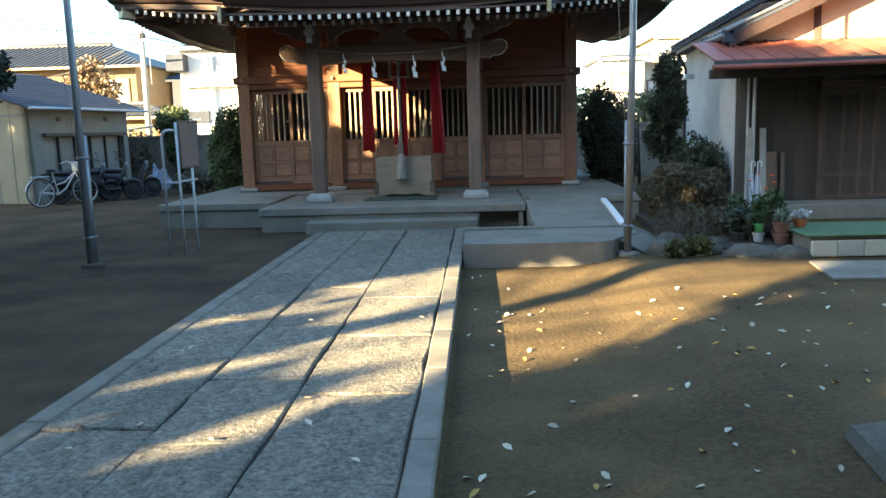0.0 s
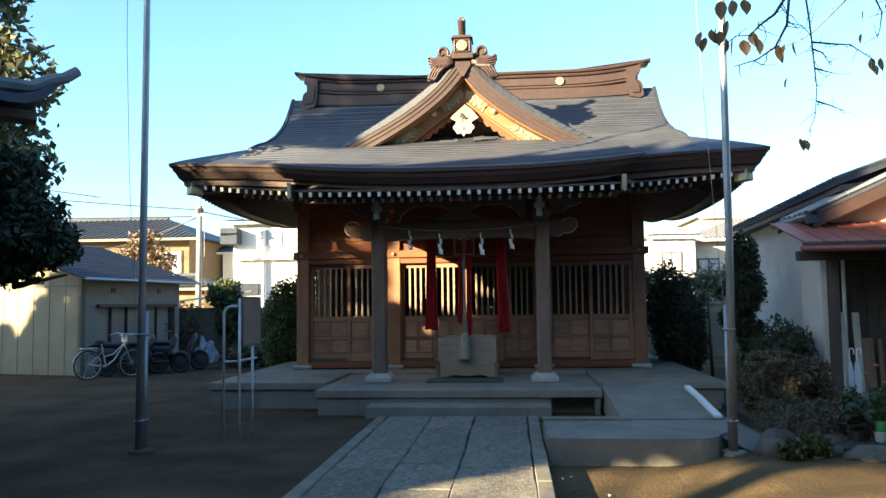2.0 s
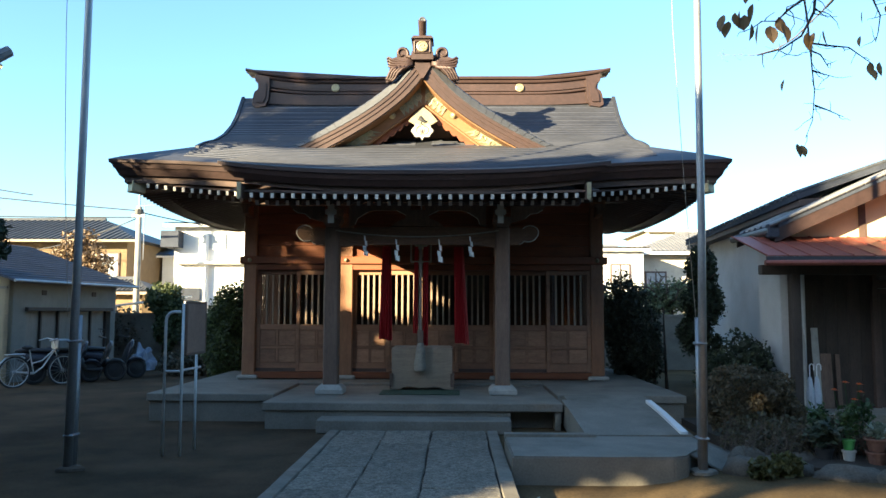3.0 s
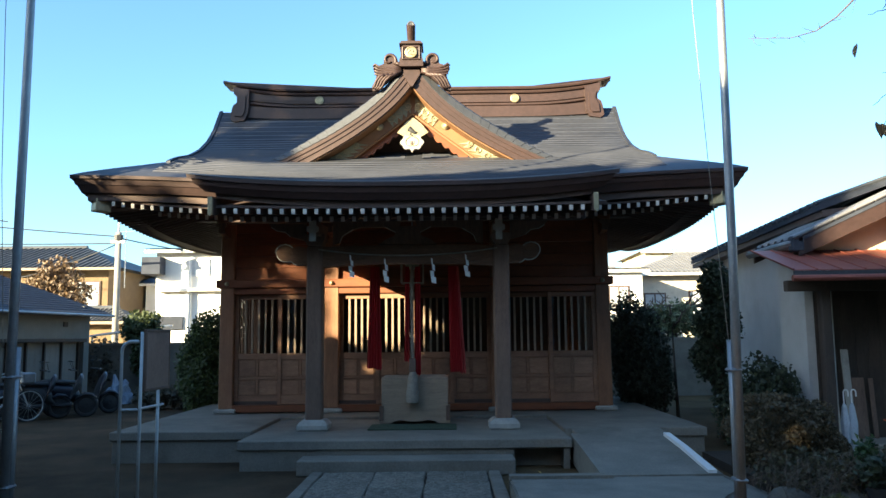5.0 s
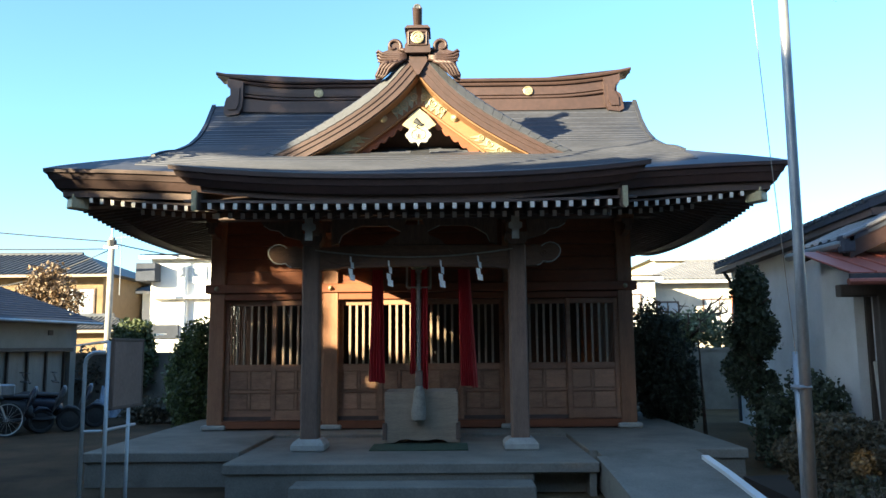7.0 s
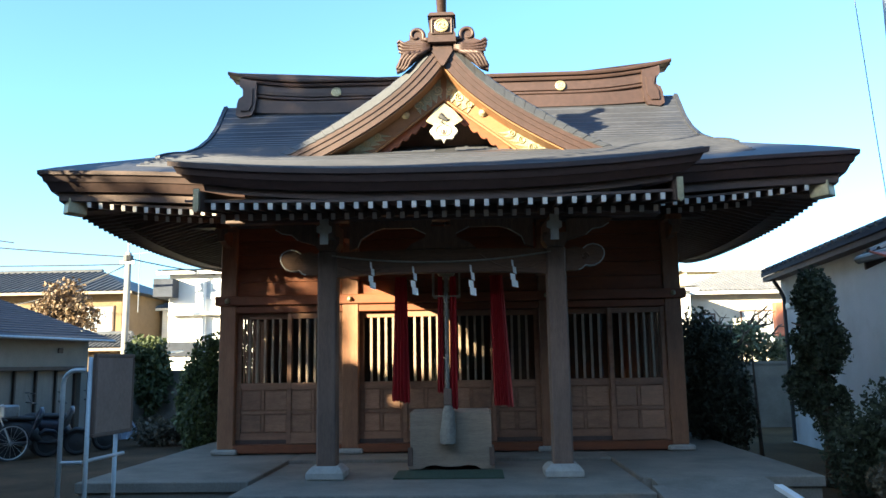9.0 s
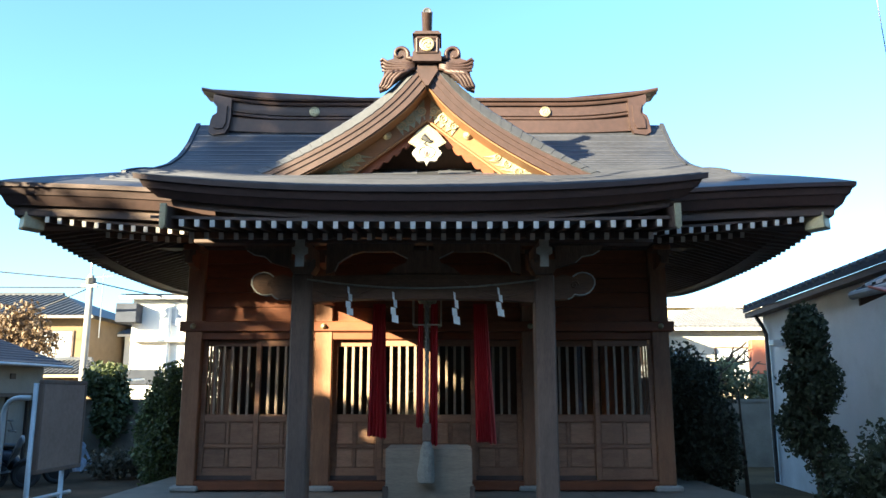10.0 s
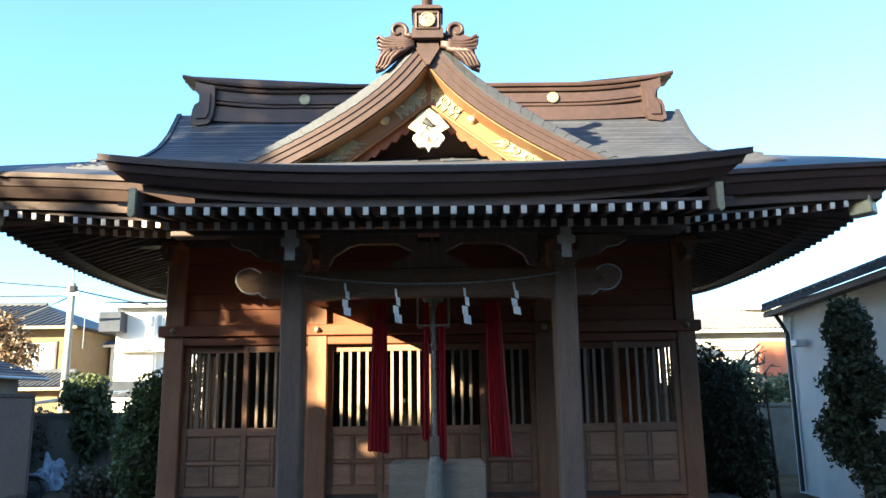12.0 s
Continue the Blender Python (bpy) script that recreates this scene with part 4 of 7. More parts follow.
# ---- porch timber ----
for sx in (-1, 1):
    bm = B()
    box(bm, sx * 1.355 - 0.115, sx * 1.355 + 0.115, 13.40, 13.63, 0.5, 3.02, 0.02)
    part("porch_pillar", bm, WOOD_GREY, HALL, "weathered grey square porch pillar")
    bm = B()
    for (r0, z0), (r1, z1) in zip(((0.15, 0.53), (0.185, 0.50), (0.215, 0.46), (0.215, 0.40)), ((0.185, 0.50), (0.215, 0.46), (0.215, 0.40), (0.20, 0.38))):
        vs = [bm.verts.new((sx * 1.355 + a * r, 13.515 + b * r, z)) for r, z in ((r0, z0), (r1, z1)) for a, b in ((-1, -1), (1, -1), (1, 1), (-1, 1))]
        for k in range(4):
            bm.faces.new((vs[k], vs[(k + 1) % 4], vs[4 + (k + 1) % 4], vs[4 + k]))
    bmesh.ops.remove_doubles(bm, verts=bm.verts, dist=0.0005)
    bmesh.ops.holes_fill(bm, edges=bm.edges)
    part("pillar_stone", bm, STONE_L, HALL, "pale dressed stone pillar base")
    # bearing block, arm with white end, upper block
    bm = B()
    prism(bm, [(sx * 1.355 + a, b) for a, b in ((-0.1, 3.02), (0.1, 3.02), (0.15, 3.1), (0.15, 3.18), (-0.15, 3.18), (-0.15, 3.1))], 13.37, 13.66)
    part("bearing_block", bm, WOOD_GREY, HALL)
    bm = B()
    prism(bm, [(13.9, 3.18), (13.0, 3.12), (12.9, 3.05), (12.9, 3.3), (13.9, 3.36)], sx * 1.295 - 0.05, sx * 1.295 + 0.05, "x")
    arm = part("bracket_arm", bm, WOOD_GREY, HALL)
    bm = B()
    prism(bm, [(sx * 1.295 + a, b) for a, b in ((-0.045, 3.02), (0.045, 3.02), (0.045, 3.14), (0.085, 3.16), (0.085, 3.22), (0.05, 3.24), (0.05, 3.31), (-0.05, 3.31), (-0.05, 3.24), (-0.085, 3.22), (-0.085, 3.16), (-0.045, 3.14))], 12.885, 12.905)
    part("arm_end", bm, STONE_L, arm, "dull white-painted bracket end")
    # carved beam nose with a white edge
    nose = [(1.46, 2.74), (1.62, 2.74), (1.66, 2.755), (1.70, 2.795), (1.75, 2.785), (1.81, 2.79), (1.86, 2.815), (1.90, 2.86), (1.925, 2.91), (1.925, 2.96), (1.9, 3.005), (1.85, 3.035), (1.79, 3.045), (1.73, 3.03), (1.68, 2.995), (1.58, 3.02), (1.46, 2.98)]
    bm = B()
    prism(bm, [(sx * a, b) for a, b in nose], 13.44, 13.59)
    bn = part("beam_nose", bm, WOOD_GREY_H, HALL, "carved cloud-shaped beam nose with white edge")
    bm = B()
    tube(bm, [(sx * a, 13.44, b) for a, b in nose[1:15]], 0.009, 6)
    part("white_edge", bm, STONE_L, bn)
    bm = B()
    tube(bm, [(sx * (1.70 + 0.05 * (1 - i / 14) * math.cos(i * 0.7)), 13.438, 2.9 + 0.05 * (1 - i / 14) * math.sin(i * 0.7)) for i in range(12)], 0.009, 5)
    part("carved_curl", bm, WOOD_GREY_H, bn)
    # tie beam back to the hall
    bm = B()
    sheet(bm, [[(sx * 1.355 + d, lerp(13.6, 15.62, i / 8), 2.76 + 0.16 * math.sin(i / 8 * 1.57) + h) for i in range(9)] for d, h in ((-0.07, 0), (0.07, 0), (0.07, 0.2), (-0.07, 0.2), (-0.07, 0))])
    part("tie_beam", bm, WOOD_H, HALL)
    # corner brackets at the hall wall
    for x in (3.24, 1.43):
        bm = B()
        prism(bm, [(15.62, 3.42), (15.36, 3.44), (15.24, 3.5), (15.2, 3.6), (15.62, 3.66)], sx * x - 0.045, sx * x + 0.045, "x")
        br = part("wall_bracket", bm, WOOD, HALL)
        bm = B()
        prism(bm, [(sx * x + a, b) for a, b in ((-0.05, 3.46), (0.05, 3.46), (0.05, 3.56), (0.09, 3.58), (0.09, 3.64), (-0.09, 3.64), (-0.09, 3.58), (-0.05, 3.56))], 15.19, 15.23)
        part("bracket_end", bm, WOOD_GREY, br)
        bm = B()
        box(bm, sx * x - 0.12, sx * x + 0.12, 15.3, 15.62, 3.66, 3.74, 0.015)
        part("bearing_block", bm, WOOD, HALL)
# the bowed porch beam
bm = B()
n = 16
bot = [(lerp(-1.25, 1.25, k / n), 2.70 + 0.045 * (1 - (2 * k / n - 1) ** 4)) for k in range(n + 1)]
top = [(lerp(1.25, -1.25, k / n), 3.00 + 0.02 * (1 - (2 * k / n - 1) ** 2)) for k in range(n + 1)]
prism(bm, bot + top, 13.43, 13.60)
beam = part("porch_beam", bm, WOOD_GREY_H, HALL, "weathered grey bowed beam with carved lines")
for sx in (-1, 1):
    bm = B()
    tube(bm, [(sx * (1.2 - 0.75 * t), 13.428, 2.84 - 0.1 * math.sin(t * 3.0) + 0.12 * t * t) for t in [i / 12 for i in range(13)]], 0.01, 5)
    part("carved_line", bm, WOOD_GREY_H, beam)
    # frog-leg struts with white edges above the beam
    leg = [(0.16, 3.20), (0.24, 3.24), (0.34, 3.29), (0.70, 3.29), (0.80, 3.26), (0.90, 3.20), (0.96, 3.16), (1.0, 3.06)]
    bm = B()
    prism(bm, [(sx * a, b) for a, b in leg] + [(sx * 1.1, 3.03), (sx * 1.1, 3.4), (sx * 0.1, 3.4)], 13.47, 13.55)
    fl = part("frog_leg_strut", bm, WOOD_GREY, HALL)
    bm = B()
    tube(bm, [(sx * a, 13.468, b) for a, b in leg[:3]], 0.007, 5)
    part("white_edge", bm, STONE_L, fl)
    bm = B()
    tube(bm, [(sx * a, 13.468, b) for a, b in leg[4:]], 0.007, 5)
    part("white_edge", bm, STONE_L, fl)
    out = [(1.62, 3.13), (1.72, 3.16), (1.8, 3.23), (1.92, 3.25), (2.0, 3.3)]
    bm = B()
    prism(bm, [(sx * 1.5, 3.1)] + [(sx * a, b) for a, b in out] + [(sx * 2.05, 3.36), (sx * 1.5, 3.36)], 13.47, 13.55)
    fl = part("bracket_wing", bm, WOOD_GREY, HALL)
    bm = B()
    tube(bm, [(sx * a, 13.468, b) for a, b in out[1:]], 0.008, 5)
    part("white_edge", bm, STONE_L, fl)
bm = B()
prism(bm, [(-0.42, 3.03), (0.42, 3.03), (0.34, 3.1), (0.2, 3.16), (0.14, 3.3), (-0.14, 3.3), (-0.2, 3.16), (-0.34, 3.1)], 13.46, 13.56)
part("centre_strut", bm, WOOD_GREY, HALL)

# ---- straw rope and folded papers ----
bm = B()
pts = [(lerp(-1.3, 1.3, k / 24), 13.405, 2.86 + 0.1 * (2 * k / 24 - 1) ** 2) for k in range(25)]
tube(bm, pts, 0.011, 6)
rope = thing("straw_rope", "thin twisted straw rope strung along the porch beam", "rope")
part("cord", bm, ROPE, rope)
for x, z, h in ((-0.82, 2.88, 0.34), (-0.32, 2.82, 0.36), (0.36, 2.82, 0.38), (0.85, 2.87, 0.34)):
    bm = B()
    w, s = 0.045, h / 4.2
    for k in range(4):
        xa = x - 0.012 + 0.022 * (k % 2)
        zt = z - s * k
        w2 = 0.012 + 0.008 * k
        vs = [bm.verts.new(v) for v in ((xa - w2, 13.385 - 0.006 * (k % 2), zt), (xa + w2, 13.38, zt - 0.012), (xa + w2 + 0.006, 13.378 - 0.01 * k, zt - s - 0.015), (xa - w2 + 0.006, 13.372, zt - s + 0.005))]
        ws = [bm.verts.new(v.co + Vector((0, 0.003, 0))) for v in vs]
        bm.faces.new(vs)
        bm.faces.new(ws[::-1])
        for q in range(4):
            bm.faces.new((vs[q], ws[q], ws[(q + 1) % 4], vs[(q + 1) % 4]))
    tagged(part("paper_streamer", bm, PAPER, None, "white zigzag folded paper streamer hanging from straw rope"), category="paper streamer", group="paper streamers")

# ---- bell ropes ----
def cloth(bm, x0, x1, xt0, xt1, y, zt, zb, folds, hem):
    """A gathered hanging cloth: folds deepen downwards."""
    nx, nz = folds * 8, 10
    rows = []
    for j in range(nz + 1):
        v = j / nz
        a, b = lerp(xt0, x0, v), lerp(xt1, x1, v)
        rows.append([(lerp(a, b, i / nx), y + (0.012 + 0.03 * v) * math.sin(i / nx * folds * 6.283 + 0.6 * math.sin(3 * v)), lerp(zt, zb, v) + (hem * math.sin(i * 0.9) if j == nz else 0)) for i in range(nx + 1)])
    sheet(bm, rows, (0, 0.006, 0))


for x0, x1, t0, t1, zt, zb, fold, label in ((-0.65, -0.43, -0.6, -0.46, 2.75, 1.22, 4, "long scarlet cotton bell cloth hanging below the porch beam"), (0.60, 0.84, 0.58, 0.74, 2.75, 1.16, 6, "long scarlet cotton bell cloth in several strips")):
    th = thing("bell_cloth", label, "bell cloth", "bell cloths")
    bm = B()
    cloth(bm, x0, lerp(x0, x1, 0.75), t0, lerp(t0, t1, 0.8), 13.95, zt, zb, fold, 0.008)
    part("cloth_strip", bm, RED, th)
    bm = B()
    cloth(bm, lerp(x0, x1, 0.6), x1, lerp(t0, t1, 0.6), t1, 13.985, zt, zb - 0.02, 2, 0.01)
    part("cloth_strip", bm, PINK if x0 > 0 else RED, th)
th = thing("bell_rope", "twisted grey hemp bell rope with scarlet cloths and tassel", "bell rope", "bell cloths")
for a, b, zb in ((-0.09, -0.01, 1.32), (0.06, 0.16, 1.12)):
    bm = B()
    cloth(bm, a, b, a + 0.02, b, 13.98, 2.75, zb, 2, 0.01)
    part("cloth_strip", bm, RED, th)
for s in range(3):
    bm = B()
    pts = [(0.035 + 0.014 * math.cos(k * 0.5 + s * 2.094), 13.93 + 0.014 * math.sin(k * 0.5 + s * 2.094), lerp(2.75, 1.36, k / 70)) for k in range(71)]
    tube(bm, pts, 0.014, 5)
    part("rope_strand", bm, ROPE, th)
bm = B()
box(bm, -0.015, 0.085, 13.88, 13.98, 1.17, 1.37, 0.01)
part("rope_grip", bm, WOOD_GREY, th)
bm = B()
lathe(bm, [(0.045, 1.17), (0.075, 1.08), (0.085, 0.95), (0.1, 0.82), (0.095, 0.72), (0.06, 0.70)], 14, (0.035, 13.93, 0))
for v in bm.verts:
    v.co.x += 0.006 * math.sin(v.co.z * 60)
part("tassel", bm, ROPE, th)
th = thing("shrine_bell", "dark hanging bell in a framed holder under the porch", "bell")
bm = B()
lathe(bm, [(0.02, 0.2), (0.08, 0.17), (0.11, 0.1), (0.115, 0.05), (0.11, 0.0), (0.07, -0.05), (0.02, -0.07)], 18, (0.035, 14.05, 2.78))
part("bell_body", bm, VERDIGRIS, th, smooth=True)
bm = B()
tube(bm, [(0.035, 14.05, 2.97), (0.035, 14.05, 3.6)], 0.012, 6)
part("hanger", bm, STEEL, th)
for a, b in (((-0.13, 2.86), (0.2, 2.86)), ((-0.13, 2.5), (0.2, 2.5)), ((-0.13, 2.5), (-0.13, 2.86)), ((0.2, 2.5), (0.2, 2.86))):
    for y in (13.93, 14.17):
        bm = B()
        tube(bm, [(a[0], y, a[1]), (b[0], y, b[1])], 0.011, 6)
        part("holder_bar", bm, WOOD_BOX, th)

# ---- offertory box on its mat ----
th = thing("offertory_box", "pale weathered wooden offertory box on a pale plinth", "offertory box", at=(0.06, 0, 0))
for nm, b, m in (("front_board", (-0.50, 0.50, 14.06, 14.09, 0.62, 1.08), WOOD_BOX), ("back_board", (-0.50, 0.50, 14.55, 14.58, 0.62, 1.08), WOOD_BOX), ("side_board", (-0.50, -0.47, 14.09, 14.55, 0.62, 1.08), WOOD_BOX), ("side_board", (0.47, 0.50, 14.09, 14.55, 0.62, 1.08), WOOD_BOX),
                 ("end_cleat", (-0.53, -0.47, 14.03, 14.06, 0.44, 0.66), WOOD_GREY), ("end_cleat", (0.47, 0.53, 14.03, 14.06, 0.44, 0.66), WOOD_GREY), ("floor_board", (-0.47, 0.47, 14.09, 14.55, 0.62, 0.64), WOOD_BOX)):
    bm = B()
    box(bm, *b, 0.006)
    part(nm, bm, m, th)
bm = B()
foot = [(-0.53, 0.63), (-0.53, 0.40), (-0.36, 0.40), (-0.3, 0.435), (-0.2, 0.45), (-0.1, 0.43), (0.0, 0.425), (0.1, 0.43), (0.2, 0.45), (0.3, 0.435), (0.36, 0.40), (0.53, 0.40), (0.53, 0.63)]
prism(bm, foot, 14.06, 14.58)
part("plinth", bm, WOOD_BOX, th, "pale scalloped plinth")
for k in range(9):
    bm = B()
    y = 14.11 + 0.05 * k
    prism(bm, [(y, 1.08), (y + 0.03, 1.08), (y + 0.015, 1.1)], -0.47, 0.47, "x")
    part("grate_slat", bm, WOOD_BOX, th)
bm = B()
box(bm, -0.58, 0.68, 13.34, 14.0, 0.382, 0.397, 0.005)
tagged(part("door_mat", bm, mat("green_turf_mat", (0.055, 0.085, 0.05), (0.03, 0.05, 0.03), 0.95, scale=20, fine=90, bump=0.6), None, "dark green turf mat on the porch floor"), category="mat")

# ---- foliage ----
def leaf_mesh(name, blobs, size, material, long=1.6, droop=0.0, seed=1, hollow=0.55):
    """Many small bent leaves over uneven blobs: rows of centre, radii and count."""
    rng = np.random.default_rng(seed)
    pos = []
    for (cx, cy, cz), (rx, ry, rz), n in blobs:
        d = rng.normal(size=(n, 3))
        d /= np.linalg.norm(d, axis=1)[:, None]
        lump = 1 + 0.16 * np.sin(d[:, 0] * 5 + cx * 3) * np.cos(d[:, 2] * 6 + cy) + 0.10 * np.sin(d[:, 1] * 11 + cz * 5)
        rad = (hollow + (1 - hollow) * rng.random(n) ** 0.6) * lump
        pos.append(np.array([cx, cy, cz]) + d * np.array([rx, ry, rz]) * rad[:, None])
    pos = np.concatenate(pos)
    n = len(pos)
    a = rng.normal(size=(n, 3))
    a[:, 2] -= droop
    a /= np.linalg.norm(a, axis=1)[:, None]
    b = np.cross(a, rng.normal(size=(n, 3)))
    b /= np.linalg.norm(b, axis=1)[:, None]
    c = np.cross(a, b)
    s = size * (0.6 + 0.8 * rng.random(n))[:, None]
    v = np.stack([pos - a * s * long / 2, pos + b * s / 2 + c * s * 0.15, pos + a * s * long / 2, pos - b * s / 2 + c * s * 0.15], 1).reshape(-1, 3)
    f = np.arange(4 * n).reshape(-1, 4)
    me = bpy.data.meshes.new(name)
    me.from_pydata(v.tolist(), [], f.tolist())
    me.materials.append(material)
    return me


def crown(name, blobs, size, material, parent, seed=1, label="", **kw):
    ob = new(name, leaf_mesh(name, blobs, size, material, seed=seed, **kw))
    ob.parent = parent
    return tagged(ob, label)


def limbs(parent, rows, material=BARK, name="limb"):
    """Tapered limbs: rows of points, first radius, last radius."""
    for pts, r0, r1 in rows:
        bm = B()
        tube(bm, pts, r0, 8, r1)
        part(name, bm, material, parent, smooth=True)


# ---- house beside the yard ----
RH = thing("neighbouring_house", "gabled house front with red sheet porch roof", "house")
# side wall facing the shrine and front gable wall
bm = B()
box(bm, 5.72, 5.86, 13.45, 14.3, 0.0, 3.05)
part("side_wall", bm, PLASTER, RH)
bm = B()
prism(bm, [(5.72, 2.7), (11.4, 2.7), (11.4, 3.0), (8.55, 4.3), (5.72, 3.05)], 13.3, 13.44)
part("gable_wall", bm, CREAM, RH)
for x in (6.95, 8.5):
    bm = B()
    box(bm, x - 0.05, x + 0.05, 13.27, 13.3, 2.75, 3.6 if x < 8 else 4.25)
    part("wall_stud", bm, WOOD_DARK, RH)
bm = B()
prism(bm, [(5.86, 0), (11.4, 0), (11.4, 3.0), (8.55, 4.28), (5.86, 3.05)], 14.2, 14.3)
part("rear_wall", bm, PLASTER, RH)
bm = B()
box(bm, 11.26, 11.4, 13.45, 14.2, 0, 3.0)
part("side_wall", bm, PLASTER, RH)


def rh_z(x):
    return 3.0 + 0.45 * (min(x, 17.1 - x) - 5.42)


for side in (0, 1):
    bm = B()
    x0, x1 = (5.42, 8.55) if side == 0 else (11.68, 8.55)
    sheet(bm, [[(x0, 12.85, rh_z(5.42)), (x1, 12.85, rh_z(8.55))], [(x0, 14.5, rh_z(5.42)), (x1, 14.5, rh_z(8.55))]], (0, 0, -0.07))
    part("roof", bm, SLATE, RH)
    bm = B()
    prism(bm, [(x0, rh_z(5.42) - 0.07), (x1, rh_z(8.55) - 0.07), (x1, rh_z(8.55) - 0.30), (x0, rh_z(5.42) - 0.27)], 12.86, 12.90)
    part("bargeboard", bm, COPPER_B, RH)
    bm = B()
    prism(bm, [(x0, rh_z(5.42) - 0.07), (x1, rh_z(8.55) - 0.07), (x1, rh_z(8.55) - 0.28), (x0, rh_z(5.42) - 0.22)], 14.42, 14.46)
    part("bargeboard", bm, WOOD_DARK, RH)
    bm = B()
    sheet(bm, [[(x0, 12.9, rh_z(5.42) - 0.09), (x1, 12.9, rh_z(8.55) - 0.09)], [(x0, 14.44, rh_z(5.42) - 0.09), (x1, 14.44, rh_z(8.55) - 0.09)]], (0, 0, -0.03))
    part("soffit", bm, WOOD_DARK, RH)
# verge tiles and tile rows
bm = B()
box(bm, -0.16, 0.16, -0.11, 0.11, 0, 0.055, 0.02)
VT = mesh_of(bm, "verge_tile", TILE)
for k in range(11):
    x = 5.5 + 0.285 * k
    piece("verge_tile", VT, RH, pose(x, 12.93, rh_z(x) - 0.01, 0, -20 - 4.2, 0))
bm = B()
for k in range(6):
    y = 13.1 + 0.235 * k
    sheet(bm, [[(5.4, y + dy, rh_z(5.4) + dz), (8.5, y + dy, rh_z(8.5) + dz)] for dy, dz in ((-0.06, 0.0), (-0.03, 0.035), (0.03, 0.035), (0.06, 0.0))])
tagged(part("roof_tiling", bm, TILE, RH), kind="stuff")
bm = B()
tube(bm, [(5.37, 12.9, rh_z(5.37) - 0.06), (5.37, 14.5, rh_z(5.37) - 0.06)], 0.055, 8)
part("gutter", bm, STEEL, RH)
bm = B()
tube(bm, [(5.4, 13.0, 2.95), (5.45, 13.0, 2.75), (5.55, 12.8, 2.55)], 0.04, 8)
part("downpipe_elbow", bm, BLACK, RH)
bm = B()
box(bm, 5.33, 5.5, 12.85, 13.0, 2.8, 3.02, 0.02)
part("corner_tile", bm, SLATE, RH)
# long white house standing behind it
WB = thing("white_plastered_house", "long white plastered house with dark tiled eaves", "house")
bm = B()
prism(bm, [(6.45, 14.4), (6.78, 20.55), (6.9, 20.55), (6.57, 14.4)], 0.0, 3.5, "z")
part("side_wall", bm, PLASTER, WB)
bm = B()
prism(bm, [(6.78, 0), (12.6, 0), (12.6, 3.45), (9.8, 4.45), (6.78, 3.5)], 20.56, 20.68)
part("end_wall", bm, PLASTER, WB)
eave_a, eave_b, rid_a, rid_b, far_a, far_b = (Vector(p) for p in ((6.1, 13.6, 3.58), (6.43, 20.8, 3.45), (9.4, 13.6, 4.75), (9.7, 20.8, 4.62), (12.7, 13.6, 3.58), (13.0, 20.8, 3.45)))
for a, c, d, e in ((eave_a, eave_b, rid_a, rid_b), (far_a, far_b, rid_a, rid_b)):
    bm = B()
    sheet(bm, [[a, c], [d, e]], (0, 0, -0.09))
    part("roof", bm, SLATE, WB)
bm = B()
for k in range(28):
    t = (k + 0.5) / 28
    tube(bm, [eave_a.lerp(eave_b, t) + Vector((-0.02, 0, 0.02)), rid_a.lerp(rid_b, t) + Vector((0, 0, 0.02))], 0.045, 6, cap=True)
tagged(part("roof_tiling", bm, TILE_D, WB), kind="stuff")
bm = B()
strip(bm, [eave_a + Vector((0.03, 0, -0.09)), eave_b + Vector((0.03, 0, -0.09))], [eave_a + Vector((0.42, 0, -0.05)), eave_b + Vector((0.42, 0, -0.05))], (0, 0, -0.1))
part("eave_soffit", bm, WOOD_DARK, WB)
bm = B()
tube(bm, [rid_a, rid_b], 0.12, 8)
part("ridge", bm, TILE_D, WB)
bm = B()
tube(bm, [(6.5, 20.45, 3.34), (6.62, 20.4, 3.1), (6.7, 20.38, 2.9), (6.7, 20.38, 0.05)], 0.04, 8)
part("downpipe", bm, BLACK, WB)
bm = B()
box(bm, 6.5, 6.7, 19.6, 19.85, 2.62, 2.74, 0.02)
part("wall_lamp", bm, STEEL_W, WB)

# red sheet porch roof in front of it
for k in range(22):
    bm = B()
    x = 4.92 + 0.30 * k
    sheet(bm, [[(x, 11.95, 2.47), (x + 0.298, 11.95, 2.47)], [(x, 13.3, 2.86), (x + 0.298, 13.3, 2.86)]], (0, 0, -0.012))
    part("porch_roof_sheet", bm, RUST_RED, RH)
    bm = B()
    tube(bm, [(x, 11.95, 2.475), (x, 13.3, 2.865)], 0.014, 5)
    part("standing_seam", bm, RUST_RED, RH)
bm = B()
box(bm, 4.92, 11.5, 11.93, 11.965, 2.36, 2.455)
part("porch_fascia", bm, COPPER_L, RH)
bm = B()
tube(bm, [(4.88, 11.9, 2.36), (11.5, 11.9, 2.40)], 0.04, 8)
part("porch_gutter", bm, RUST_RED, RH)
bm = B()
box(bm, 4.97, 11.4, 12.28, 12.4, 2.22, 2.36, 0.01)
part("porch_beam", bm, WOOD_BLACK, RH)
for x in (5.46, 8.6):
    bm = B()
    box(bm, x - 0.065, x + 0.065, 12.28, 12.41, 0.12, 2.24, 0.012)
    part("porch_post", bm, WOOD_BLACK, RH)
bm = B()
tube(bm, [(5.95, 13.19, 2.72), (5.95, 13.19, 0.25)], 0.03, 10)
part("downpipe", bm, STEEL_W, RH)
bm = B()
tube(bm, [(5.84, 13.19, 2.72), (5.84, 13.19, 0.25)], 0.03, 10)
part("downpipe", bm, STEEL_W, RH)
